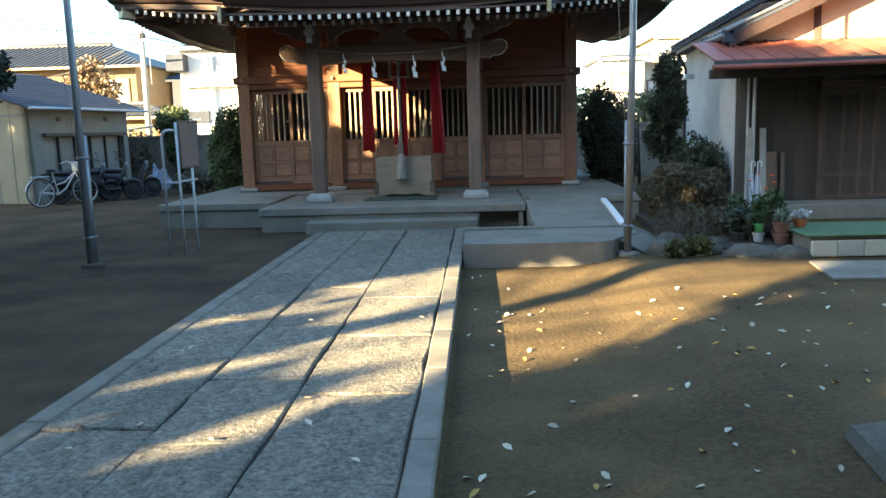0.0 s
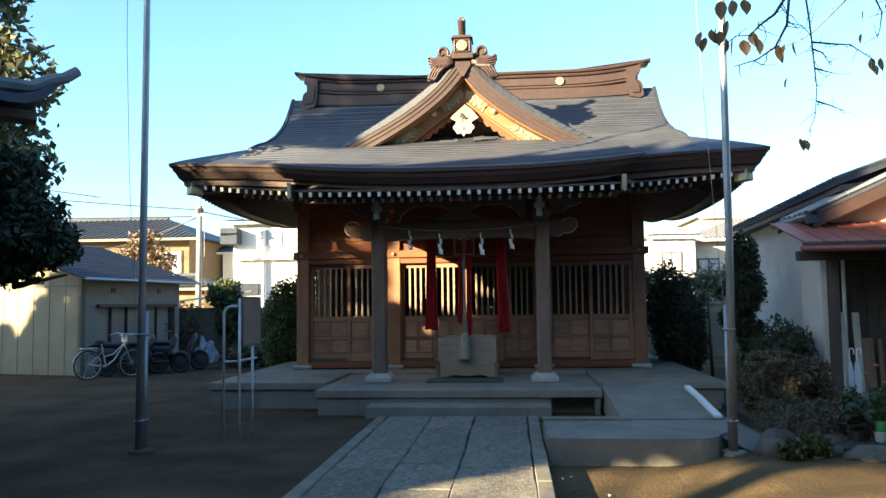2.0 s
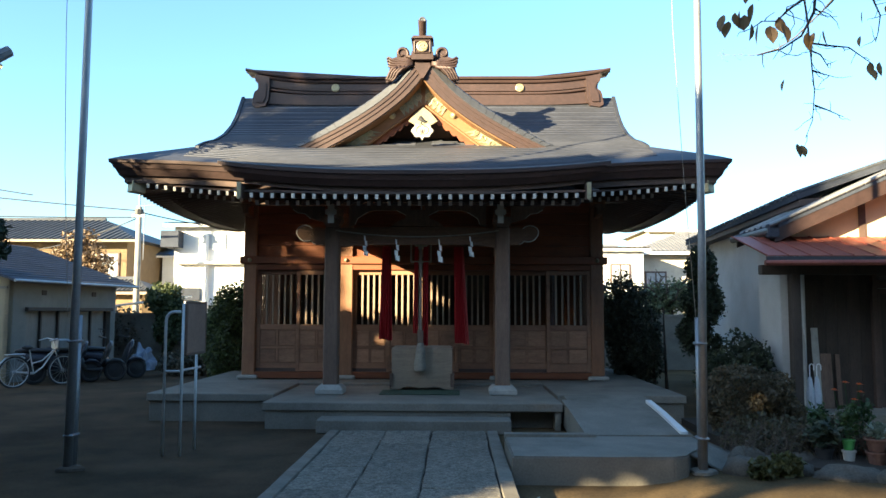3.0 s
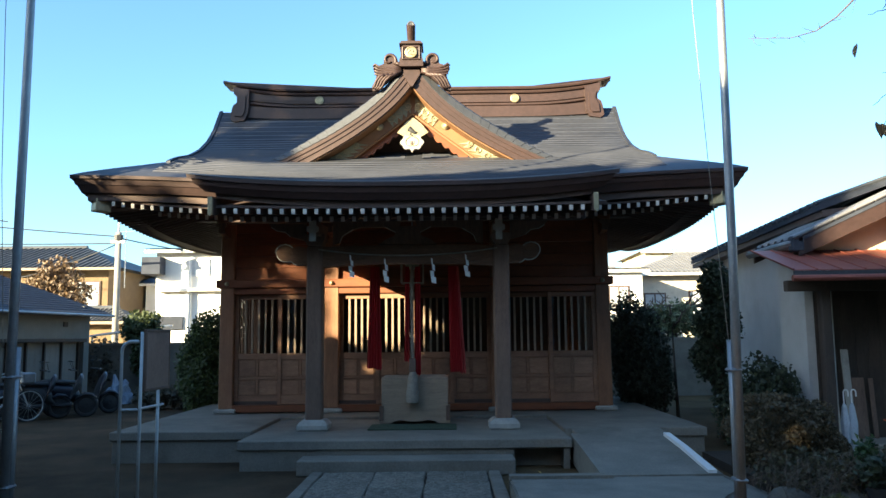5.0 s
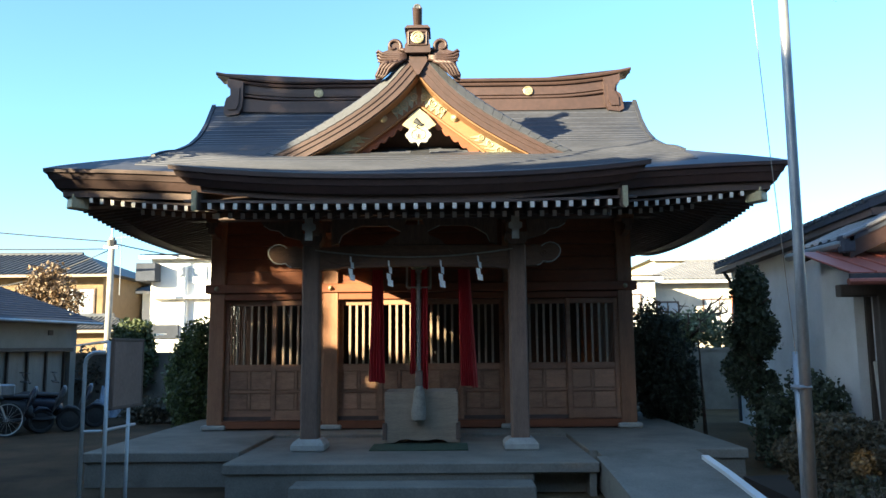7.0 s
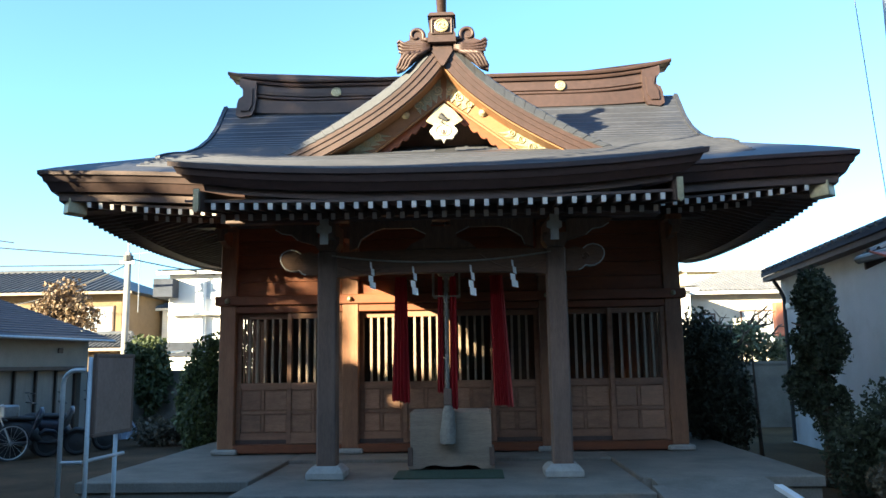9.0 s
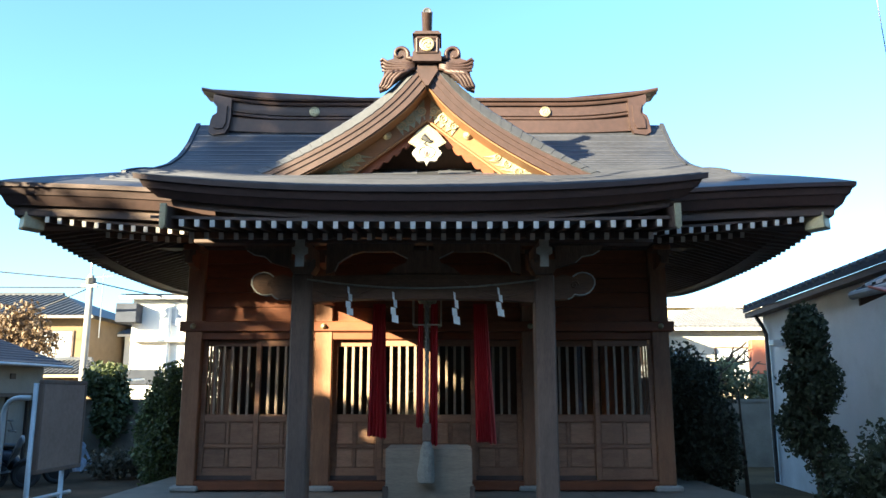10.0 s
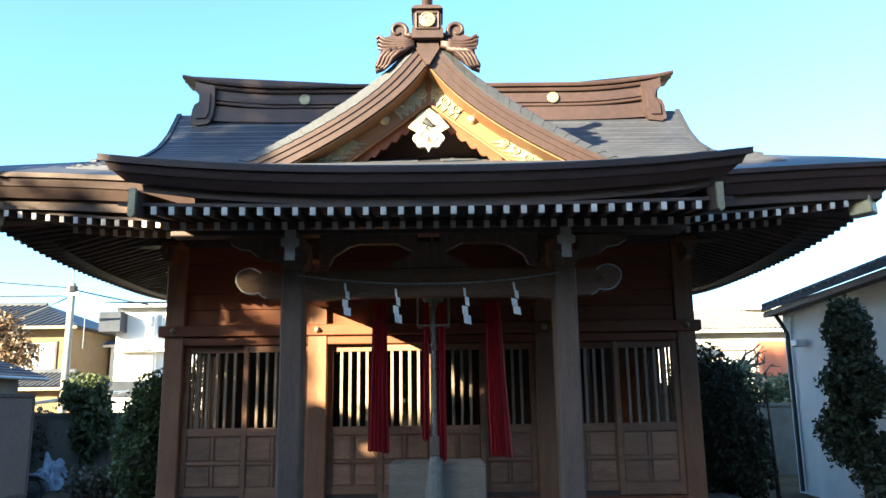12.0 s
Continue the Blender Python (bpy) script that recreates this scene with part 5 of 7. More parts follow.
# dark boarded front with sliding doors
for k in range(7):
    bm = B()
    x = 5.76 + 0.18 * k
    box(bm, x, x + 0.176, 13.24, 13.28, 0.2, 2.7, 0.004)
    part("wall_board", bm, WOOD_BLACK, RH)
for x0, x1, y in ((7.08, 7.95, 13.2), (7.9, 8.75, 13.24), (8.75, 9.6, 13.2)):
    bm = B()
    box(bm, x0 + 0.05, x1 - 0.05, y + 0.015, y + 0.03, 0.3, 2.0)
    d = part("door", bm, WOOD_BLACK, RH)
    for a in (x0, x0 + (x1 - x0) * 0.33, x0 + (x1 - x0) * 0.66, x1 - 0.06):
        bm = B()
        box(bm, a, a + 0.06, y, y + 0.035, 0.25, 2.05, 0.005)
        part("stile", bm, WOOD_DARK, d)
    for z in (0.25, 0.62, 1.97):
        bm = B()
        box(bm, x0 + 0.06, x1 - 0.06, y + 0.004, y + 0.034, z, z + 0.08, 0.004)
        part("rail", bm, WOOD_DARK, d)
bm = B()
box(bm, 7.0, 7.08, 13.16, 13.3, 0.2, 2.7, 0.008)
part("door_post", bm, WOOD_DARK, RH)
bm = B()
box(bm, 7.0, 11.3, 13.14, 13.3, 2.06, 2.18, 0.008)
part("door_lintel", bm, WOOD_DARK, RH)
bm = B()
box(bm, 9.6, 11.3, 13.2, 13.3, 0.0, 2.7)
part("end_wall", bm, CREAM, RH)
bm = B()
box(bm, 5.6, 11.3, 12.45, 13.2, 0.0, 0.24, 0.01)
part("porch_floor", bm, CONCRETE, RH)

# ---- entrance step with brick face ----
st = thing("entrance_step", "pale block step with a green mat on top", "step", at=(0, 0, 0))
bm = B()
box(bm, 5.2, 7.6, 9.05, 10.1, 0.0, 0.235)
part("step_core", bm, CONCRETE, st)
bm = B()
box(bm, 0, 0.292, 0, 0.05, 0, 0.19, 0.012)
BL = mesh_of(bm, "step_block", mat("pale_block", (0.55, 0.52, 0.42), (0.42, 0.4, 0.33), 0.9, scale=6, fine=50, bump=0.25, vary=0.1))
for k in range(8):
    piece("step_block", BL, st, pose(5.2 + 0.3 * k, 9.0, 0.005))
bm = B()
box(bm, 5.15, 7.6, 8.99, 10.12, 0.237, 0.262, 0.008)
tagged(part("green_mat", bm, mat("green_matting", (0.10, 0.17, 0.075), (0.06, 0.1, 0.05), 0.95, scale=8, fine=80, bump=0.4), None, "worn green matting laid over the entrance step"), category="mat")
bm = B()
prism(bm, [(4.88, 7.72), (6.6, 7.62), (6.7, 8.55), (5.05, 8.7)], 0.0, 0.022, "z")
tagged(part("paving_slab", bm, CONCRETE, None, "thin pale concrete slab lying on the earth"), category="slab")

# ---- edging stones ----
DSTONE = mat("dark_mossy_stone", (0.14, 0.118, 0.092), (0.075, 0.063, 0.049), 0.9, scale=5, fine=40, bump=0.4)


def rock(x, y, sx, sy, sz, turn, seed, material=DSTONE, name="edging_stone", label="flat rounded edging stone half sunk in earth"):
    bm = B()
    bmesh.ops.create_icosphere(bm, subdivisions=3, radius=1)
    for v in bm.verts:
        k = 1 + 0.22 * noise.noise(v.co * 1.7 + Vector((seed, seed * 2, 0))) + 0.07 * noise.noise(v.co * 5 + Vector((seed, 0, 0)))
        v.co = Vector((v.co.x * sx, v.co.y * sy, max(-0.2, v.co.z) * sz)) * k
    bmesh.ops.transform(bm, matrix=pose(x, y, 0, 0, 0, turn), verts=bm.verts)
    return tagged(part(name, bm, material, None, label, smooth=True), category="stone", group="edging stones")


for x, y, a, b, c, t, s in ((4.02, 9.55, 0.36, 0.22, 0.17, -10, 1), (4.62, 9.28, 0.36, 0.2, 0.13, -8, 2), (5.02, 9.12, 0.22, 0.18, 0.13, 5, 3), (3.62, 9.5, 0.18, 0.2, 0.19, 20, 4), (3.85, 9.95, 0.25, 0.2, 0.2, 30, 6), (4.4, 9.9, 0.3, 0.2, 0.15, 12, 8)):
    rock(x, y, a, b, c, t, s)
bm = B()
sheet(bm, [[(3.95, 9.6, 0.06), (4.5, 9.35, 0.08), (5.2, 9.2, 0.06)], [(3.9, 10.6, 0.12), (4.6, 10.6, 0.14), (5.3, 10.6, 0.12)], [(4.0, 13.0, 0.10), (4.7, 13.0, 0.12), (5.6, 13.0, 0.1)]], (0, 0, -0.12))
tagged(part("planting_bed", bm, SOIL_D, None, "dark earth planting bed behind edging stones"), category="planting bed", kind="structure")

# ---- dark stone block on a slab beside the path ----
th = thing("stone_pedestal", "low dark stone block standing on a flat worn slab", "stone pedestal")
bm = B()
prism(bm, [(3.20, 3.84), (3.14, 3.3), (3.2, 2.9), (4.0, 2.85), (4.1, 3.4), (4.0, 3.9), (3.55, 3.92)], 0.0, 0.075, "z")
for v in bm.verts:
    if v.co.z > 0.05:
        v.co = Vector((lerp(v.co.x, 3.6, 0.06), lerp(v.co.y, 3.4, 0.06), v.co.z + 0.015 * math.sin(7 * v.co.x)))
part("slab", bm, DSTONE, th)
bm = B()
box(bm, 3.30, 3.9, 3.05, 3.68, 0.07, 0.37, 0.05)
part("block", bm, DSTONE, th)

# ---- shrubs in the bed ----
TWIGS = mat("thin_grey_twigs", (0.17, 0.13, 0.1), (0.1, 0.075, 0.06), 0.9, scale=6, fine=40, bump=0.2)
th = thing("azalea_bush", "dense rounded clipped azalea bush with small dark leaves", "bush", at=(0, 0, 0))
limbs(th, [([(4.3 + 0.05 * i, 11.05, 0.05), (4.3 + 0.22 * math.cos(i * 1.9), 11.05 + 0.2 * math.sin(i * 1.9), 0.5)], 0.02, 0.008) for i in range(7)], TWIGS)
crown("leaves", [((4.3, 11.05, 0.55), (0.58, 0.5, 0.43), 9500), ((4.1, 10.95, 0.48), (0.36, 0.38, 0.3), 1400), ((4.5, 11.0, 0.48), (0.36, 0.38, 0.3), 1400)], 0.03, leafy("azalea_leaf", (0.05, 0.042, 0.022), (0.15, 0.105, 0.055)), th, 3, hollow=0.88)
th = thing("dry_undergrowth", "tangled dry twiggy undergrowth below the azalea", "undergrowth", kind="stuff")
rng = random.Random(5)
bm = B()
for k in range(420):
    x, y = rng.uniform(3.75, 5.2), rng.uniform(9.75, 10.75)
    h = rng.uniform(0.15, 0.45)
    tube(bm, [(x, y, 0.06), (x + rng.uniform(-0.1, 0.1), y + rng.uniform(-0.1, 0.1), 0.06 + h * 0.6), (x + rng.uniform(-0.2, 0.2), y + rng.uniform(-0.2, 0.1), 0.06 + h)], 0.004, 3, 0.002, cap=False)
part("twigs", bm, TWIGS, th)
crown("leaves", [((4.4, 10.3, 0.25), (0.75, 0.5, 0.25), 2200), ((5.0, 10.2, 0.3), (0.35, 0.4, 0.3), 900)], 0.035, leafy("dull_leaf", (0.035, 0.035, 0.018), (0.12, 0.1, 0.05)), th, 8, hollow=0.2)
for x, y, r, h, s, nm, col in ((4.02, 9.32, 0.15, 0.12, 11, "small_shrub", ((0.06, 0.065, 0.022), (0.15, 0.15, 0.06))), (3.72, 9.2, 0.14, 0.1, 12, "small_shrub", ((0.05, 0.055, 0.02), (0.13, 0.13, 0.05)))):
    th = thing(nm, "small yellow-green leafy shrub at the bed's edge", "shrub", "small shrubs")
    crown("leaves", [((x, y, h), (r, r * 0.8, h), 700)], 0.045, leafy("yellowish_leaf", *col), th, s, hollow=0.2)
    limbs(th, [([(x, y, 0), (x + 0.03, y, h * 1.5)], 0.01, 0.004)], TWIGS)

# ---- pots, flowers and things against the porch ----
TERRA = mat("terracotta", (0.25, 0.12, 0.085), (0.17, 0.08, 0.056), 0.8, scale=6, fine=40, bump=0.15)


def pot(x, y, z, r, h, material, label, plant=None, seed=1):
    th = thing("flower_pot", label, "flower pot", "flower pots", at=(x, y, z))
    bm = B()
    lathe(bm, [(r * 0.7, 0), (r * 0.95, h * 0.85), (r * 1.06, h * 0.86), (r * 1.06, h), (r * 0.94, h), (r * 0.9, h * 0.88), (0.01, h * 0.88)], 18)
    part("pot", bm, material, th)
    if plant:
        crown("plant", [((0, 0, h + plant[0]), (plant[1], plant[1], plant[0]), plant[2])], plant[3], plant[4], th, seed, hollow=0.1)
    return th


GREENP, WHITEP, ORANGEP = mat("green_plastic", (0.12, 0.42, 0.12), (0.09, 0.34, 0.1), 0.4, stain=0.1), mat("white_plastic", (0.6, 0.6, 0.58), (0.5, 0.5, 0.48), 0.4, stain=0.3), mat("orange_plastic", (0.45, 0.13, 0.05), (0.36, 0.1, 0.04), 0.5)
PGREEN = leafy("pot_plant_leaf", (0.02, 0.045, 0.015), (0.07, 0.115, 0.035))
pot(4.86, 9.75, 0.06, 0.07, 0.14, WHITEP, "white plastic pail under a green flower pot")
pot(4.86, 9.75, 0.202, 0.068, 0.11, GREENP, "bright green plastic flower pot with orange flowers", (0.2, 0.13, 220, 0.035, PGREEN), 2)
pot(5.09, 9.62, 0.06, 0.105, 0.15, TERRA, "reddish terracotta flower pot standing on another")
pot(5.09, 9.62, 0.212, 0.108, 0.13, TERRA, "reddish terracotta flower pot with pale green plant", (0.09, 0.1, 160, 0.04, leafy("silver_leaf", (0.1, 0.13, 0.09), (0.26, 0.3, 0.24))), 3)
pot(5.36, 9.75, 0.263, 0.09, 0.1, ORANGEP, "orange plastic planter with white flowers", (0.06, 0.12, 160, 0.04, leafy("white_petal", (0.3, 0.32, 0.28), (0.75, 0.72, 0.75))), 4)
pot(4.62, 9.8, 0.06, 0.095, 0.15, BLACK, "black plastic flower pot with wilting plant", (0.16, 0.17, 240, 0.05, LEAF_DARK), 5)
pot(4.7, 10.1, 0.08, 0.14, 0.2, BLACK, "black plastic flower pot with leafy plant", (0.2, 0.13, 160, 0.045, PGREEN), 6)
pot(5.2, 10.1, 0.08, 0.12, 0.2, TERRA, "brown clay flower pot with tall plant", (0.25, 0.13, 160, 0.045, PGREEN), 7)
th = thing("orange_flowers", "bright orange flower heads above the green pot", "flowers")
for k, (x, y, z) in enumerate(((4.82, 9.7, 0.92), (4.98, 9.72, 0.90), (4.9, 9.68, 0.74), (5.08, 9.9, 0.8), (4.75, 9.8, 0.83))):
    bm = B()
    for q in range(14):
        a, t = q * 2.4, 0.3 + 0.7 * (q / 14)
        p = Vector((x, y, z))
        d = Vector((math.cos(a) * t, math.sin(a) * t, 0.6 - 0.5 * t)) * 0.04
        e = Vector((-math.sin(a), math.cos(a), 0)) * 0.014
        bm.faces.new([bm.verts.new(p), bm.verts.new(p + d + e), bm.verts.new(p + d * 1.3), bm.verts.new(p + d - e)])
    part("flower_head", bm, leafy("orange_petal", (0.55, 0.09, 0.015), (0.8, 0.17, 0.03)), th)
    bm = B()
    tube(bm, [(x, y, z), (x + (4.9 - x) * 0.5, y + 0.03, 0.5)], 0.004, 4)
    part("stem", bm, PGREEN, th)
for x, w, zt, m, lab in ((5.86, 0.17, 1.46, STONE_L, "white painted board leaning on the porch wall"), (6.1, 0.10, 1.45, STONE_L, "white painted board leaning on the porch wall"), (6.24, 0.17, 1.06, WOOD_GREY, "grey plank leaning on the porch wall"), (6.42, 0.06, 1.05, WOOD_GREY, "narrow grey plank leaning on the porch wall")):
    bm = B()
    box(bm, x - w / 2, x + w / 2, -0.012, 0.012, 0, zt - 0.24, 0.004, pose(0, 13.08, 0.242, -5))
    tagged(part("plank", bm, m, None, lab), category="plank", group="leaning planks")
th = thing("umbrella_stand", "pale folded umbrellas hanging beside the porch post", "umbrella")
for k in range(2):
    x = 5.66 + 0.1 * k
    bm = B()
    lathe(bm, [(0.008, 0), (0.05, 0.18), (0.06, 0.4), (0.03, 0.62), (0.01, 0.66)], 8, (x, 12.4, 0.12))
    part("umbrella_canopy", bm, mat("pale_film", (0.5, 0.54, 0.6), (0.36, 0.4, 0.46), 0.3, stain=0.1), th)
    bm = B()
    tube(bm, [(x, 12.4, 0.76)] + [(x + 0.03 - 0.03 * math.cos(a), 12.4, 0.92 + 0.03 * math.sin(a)) for a in (0, 0.8, 1.6, 2.4, 3.1)] + [(x + 0.06, 12.4, 0.86)], 0.009, 6)
    part("handle", bm, WHITE, th)

# ---- evergreens by the white wall, rear wall and far things on this side ----
th = thing("evergreen_tree", "slender dark evergreen tree against the white wall", "tree")
limbs(th, [([(5.0, 15.0, 0), (5.03, 15.0, 1.3), (5.0, 15.02, 2.7)], 0.07, 0.02)], name="trunk")
limbs(th, [([(5.02, 15.0, z), (5.02 + 0.35 * math.cos(a), 15 + 0.35 * math.sin(a), z + 0.15)], 0.025, 0.008) for a, z in ((0, 0.8), (2, 1.1), (4, 1.4), (1, 1.7), (3, 2.0), (5, 2.2))])
crown("leaves", [((4.98, 15, 2.45), (0.27, 0.3, 0.45), 2600), ((4.98, 14.95, 1.85), (0.36, 0.38, 0.45), 3600), ((4.86, 15.1, 1.3), (0.3, 0.34, 0.4), 1900), ((5.06, 14.95, 1.0), (0.28, 0.34, 0.4), 1500)], 0.042, LEAF_DARK, th, 21, hollow=0.35)
th = thing("evergreen_shrub", "low dark leafy shrub against the white wall", "shrub")
limbs(th, [([(5.2, 13.6, 0), (5.2, 13.6, 0.7)], 0.03, 0.01)], name="stem")
crown("leaves", [((5.25, 13.7, 0.75), (0.42, 0.5, 0.6), 3800), ((4.95, 14.1, 0.5), (0.4, 0.4, 0.5), 2200), ((5.2, 13.3, 0.4), (0.35, 0.4, 0.4), 1500)], 0.042, LEAF_DARK, th, 22, hollow=0.3)
th = thing("hedge", "tall dark evergreen hedge beside the hall", "hedge", "hedges")
limbs(th, [([(4.2 + 0.25 * i, 17.3, 0), (4.15 + 0.25 * i, 17.3, 1.8)], 0.04, 0.012) for i in range(4)], name="stem")
crown("leaves", [((4.2, 17.4, 1.25), (0.5, 0.8, 1.2), 9000), ((4.6, 17.6, 0.92), (0.36, 0.65, 0.9), 4500), ((4.15, 18.3, 1.6), (0.5, 0.6, 0.9), 2600)], 0.045, leafy("dusty_hedge_leaf", (0.04, 0.045, 0.03), (0.1, 0.105, 0.065)), th, 23, hollow=0.4)
wall_r = thing("boundary_wall", "grey block boundary wall behind the shrine yard", "wall", kind="structure")
bm = B()
box(bm, -14.0, 14.0, 24.2, 24.35, 0, 1.55)
part("wall_body", bm, CONCRETE, wall_r)
bm = B()
box(bm, -14.0, 14.0, 24.16, 24.39, 1.55, 1.62)
part("wall_cap", bm, CONCRETE, wall_r)
th = thing("bare_pruned_tree", "bare pruned tree with knotted dark branches", "tree")
limbs(th, [([(7.3, 25.6, 0), (7.35, 25.6, 1.5), (7.3, 25.6, 2.3)], 0.12, 0.08)], name="trunk")
rng = random.Random(9)
for k in range(22):
    a, z = rng.uniform(0, 6.28), rng.uniform(1.7, 2.4)
    p = [Vector((7.3, 25.6, z))]
    for q in range(4):
        p.append(p[-1] + Vector((0.3 * math.cos(a) + rng.uniform(-0.12, 0.12), 0.2 * math.sin(a), rng.uniform(-0.02, 0.28))))
    limbs(th, [(p, 0.065, 0.022)])
    for q in range(6):
        b = rng.uniform(0, 6.28)
        limbs(th, [([p[2 + q % 3], p[2 + q % 3] + Vector((0.25 * math.cos(b), 0.2 * math.sin(b), rng.uniform(-0.05, 0.32)))], 0.022, 0.008)], name="twig")
th = thing("garden_shrubs", "mixed grey-green garden shrubs behind the boundary wall", "shrub", kind="stuff")
crown("leaves", [((8.4 + 0.9 * i, 25.4, 1.7 + 0.25 * (i % 3)), (0.7, 0.5, 0.55), 900) for i in range(-4, 4)], 0.09, leafy("garden_leaf", (0.06, 0.08, 0.04), (0.2, 0.22, 0.12)), th, 24, hollow=0.3)


def far_house(name, label, x0, x1, y0, y1, h, rise, wall, roof, windows, over=0.5, axis="x", rows=14):
    """A distant house: walls, tiled roof with rows, eaves and framed windows (x0, x1, z0, z1 on the near face)."""
    th = thing(name, label, "house", "houses beyond the yard")
    bm = B()
    box(bm, x0, x1, y0, y1, 0, h)
    part("wall", bm, wall, th)
    ym = (y0 + y1) / 2
    xa, xb = x0 - over, x1 + over
    inset = min((x1 - x0), (y1 - y0)) * 0.45
    bm = B()
    e = [(xa, y0 - over, h), (xb, y0 - over, h), (xb, y1 + over, h), (xa, y1 + over, h)]
    r0, r1 = (xa + inset, ym, h + rise), (xb - inset, ym, h + rise)
    for q in ((e[0], e[1], r1, r0), (e[1], e[2], r1), (e[2], e[3], r0, r1), (e[3], e[0], r0), e[::-1]):
        bm.faces.new([bm.verts.new(p) for p in q])
    part("roof", bm, roof, th)
    bm = B()
    for k in range(rows * 3):
        t = (k + 0.5) / (rows * 3)
        p = Vector(e[0]).lerp(Vector(e[1]), t)
        run = inset / (xb - xa)
        lim = min(1.0, t / run, (1 - t) / run)
        up = Vector((0, (ym - y0 + over), rise)) * lim
        tube(bm, [p + Vector((0, 0, 0.02)), p + up + Vector((0, 0, 0.02))], 0.05, 4, cap=False)
    tagged(part("roof_tiling", bm, roof, th), kind="stuff")
    bm = B()
    tube(bm, [Vector(r0), Vector(r1)], 0.14, 6)
    part("ridge", bm, roof, th)
    bm = B()
    box(bm, xa, xb, y0 - over - 0.02, y0 - over + 0.1, h - 0.12, h - 0.01)
    part("eave_board", bm, WHITE if wall is not OCH else WOOD_BOX, th)
    for a, b, c, d in windows:
        bm = B()
        box(bm, a - 0.07, b + 0.07, y0 - 0.06, y0 - 0.004, c - 0.07, d + 0.07)
        w = part("window", bm, STEEL_W if wall is WHW else WOOD_DARK, th)
        for p, q in ((a, (a + b) / 2 - 0.03), ((a + b) / 2 + 0.03, b)):
            bm = B()
            box(bm, p, q, y0 - 0.075, y0 - 0.062, c, d)
            part("pane", bm, WIN, w)
    return th


WIN = mat("curtained_window", (0.5, 0.52, 0.53), (0.3, 0.32, 0.34), 0.15, scale=0.8, fine=6, bump=0.0, stain=0.1)
far_house("tiled_house", "distant cream house with grey tiled roof", 8.6, 15.5, 35, 42, 4.3, 1.15, mat("cream_siding", (0.62, 0.55, 0.45), (0.5, 0.45, 0.37), 0.9), TILE, ((8.9, 9.7, 2.3, 3.4), (10.8, 12.0, 2.2, 3.5)))
far_house("flat_roofed_house", "distant cream house with low flat roof", 11.8, 20.0, 46, 52, 6.45, 0.12, CREAM, CONCRETE, (), 0.3)
far_house("white_house", "distant small white rendered house", 6.6, 8.3, 33, 38, 4.3, 0.25, WHITE, TILE, ((7.0, 7.7, 2.9, 3.6),), 0.25)
bm = B()
box(bm, 10.2, 11.8, 30.0, 30.3, 2.4, 3.5, 0.02)
sg = thing("red_shutter", "faded orange-red shed panel beyond the garden", "shed")
part("panel", bm, mat("orange_sheet", (0.5, 0.16, 0.08), (0.42, 0.13, 0.07), 0.6), sg)
bm = B()
box(bm, 10.2, 11.8, 30.05, 30.25, 0, 2.4)
part("panel_base", bm, CONCRETE, sg)


# ---- low outbuilding across the yard ----
GA = thing("outbuilding", "low plastered outbuilding with dark slate roof and shuttered bays", "outbuilding", at=(-9.75, 19.0, 0), turn=-13)
GAR = mat("aged_cream_wall", (0.37, 0.315, 0.215), (0.28, 0.24, 0.165), 0.9, scale=1.2, fine=40, bump=0.1, stain=0.35)
GREYW = mat("grey_render", (0.245, 0.23, 0.205), (0.18, 0.168, 0.15), 0.9, scale=1.5, fine=40, bump=0.1, stain=0.3)
bm = B()
box(bm, -6.5, 0.0, 0.0, 0.12, 0, 2.5)
for v in bm.verts:
    if v.co.z > 1 and v.co.x < -1:
        v.co.z = 3.4
part("end_wall", bm, GAR, GA)
for k in range(12):
    bm = B()
    box(bm, -0.5 * k - 0.51, -0.5 * k - 0.49, -0.008, 0.0, 0.0, 2.45 + 0.06 * k)
    part("wall_joint", bm, GREYW, GA)
bm = B()
box(bm, -6.0, -0.05, -0.02, 0.0, 2.18, 2.24)
part("wall_band", bm, GREYW, GA)
bm = B()
box(bm, -1.55, -1.2, -0.03, 0.0, 2.27, 2.42)
vent = part("vent", bm, WOOD_BLACK, GA)
for k in range(3):
    bm = B()
    box(bm, -1.53 + 0.115 * k, -1.45 + 0.115 * k, -0.04, -0.03, 2.3, 2.39, 0.01)
    part("vent_slat", bm, WHITE, vent)
for y0, y1, z0, z1 in ((0, 0.55, 0, 2.4), (0.55, 3.6, 1.72, 2.4), (3.6, 3.8, 0, 2.4)):
    bm = B()
    box(bm, -0.12, 0.0, y0, y1, z0, z1)
    part("front_wall", bm, GREYW, GA)
bm = B()
box(bm, -0.05, 0.10, 0.5, 3.6, 1.66, 1.75, 0.01)
part("door_head", bm, WOOD_BLACK, GA)
SHUT = mat("grey_brown_shutter", (0.24, 0.21, 0.18), (0.17, 0.15, 0.13), 0.7, scale=2, fine=30, stretch=(1, 6, 0.6), bump=0.1, vary=0.15)
for k in range(5):
    bm = B()
    y = 0.57 + 0.6 * k
    box(bm, -0.2, -0.16, y + 0.02, y + 0.56, 0.05, 1.68, 0.006)
    sh = part("shutter", bm, SHUT, GA)
    bm = B()
    box(bm, -0.17, -0.1, y + 0.56, y + 0.6, 0.0, 1.68)
    part("shutter_post", bm, WOOD_BLACK, sh)
for z in (2.05,):
    for y in (1.0, 2.8):
        bm = B()
        box(bm, 0.0, 0.03, y, y + 0.16, z, z + 0.12, 0.01)
        part("vent", bm, WOOD_BLACK, GA)
bm = B()
box(bm, -6.5, -0.12, 3.7, 3.8, 0, 2.6)
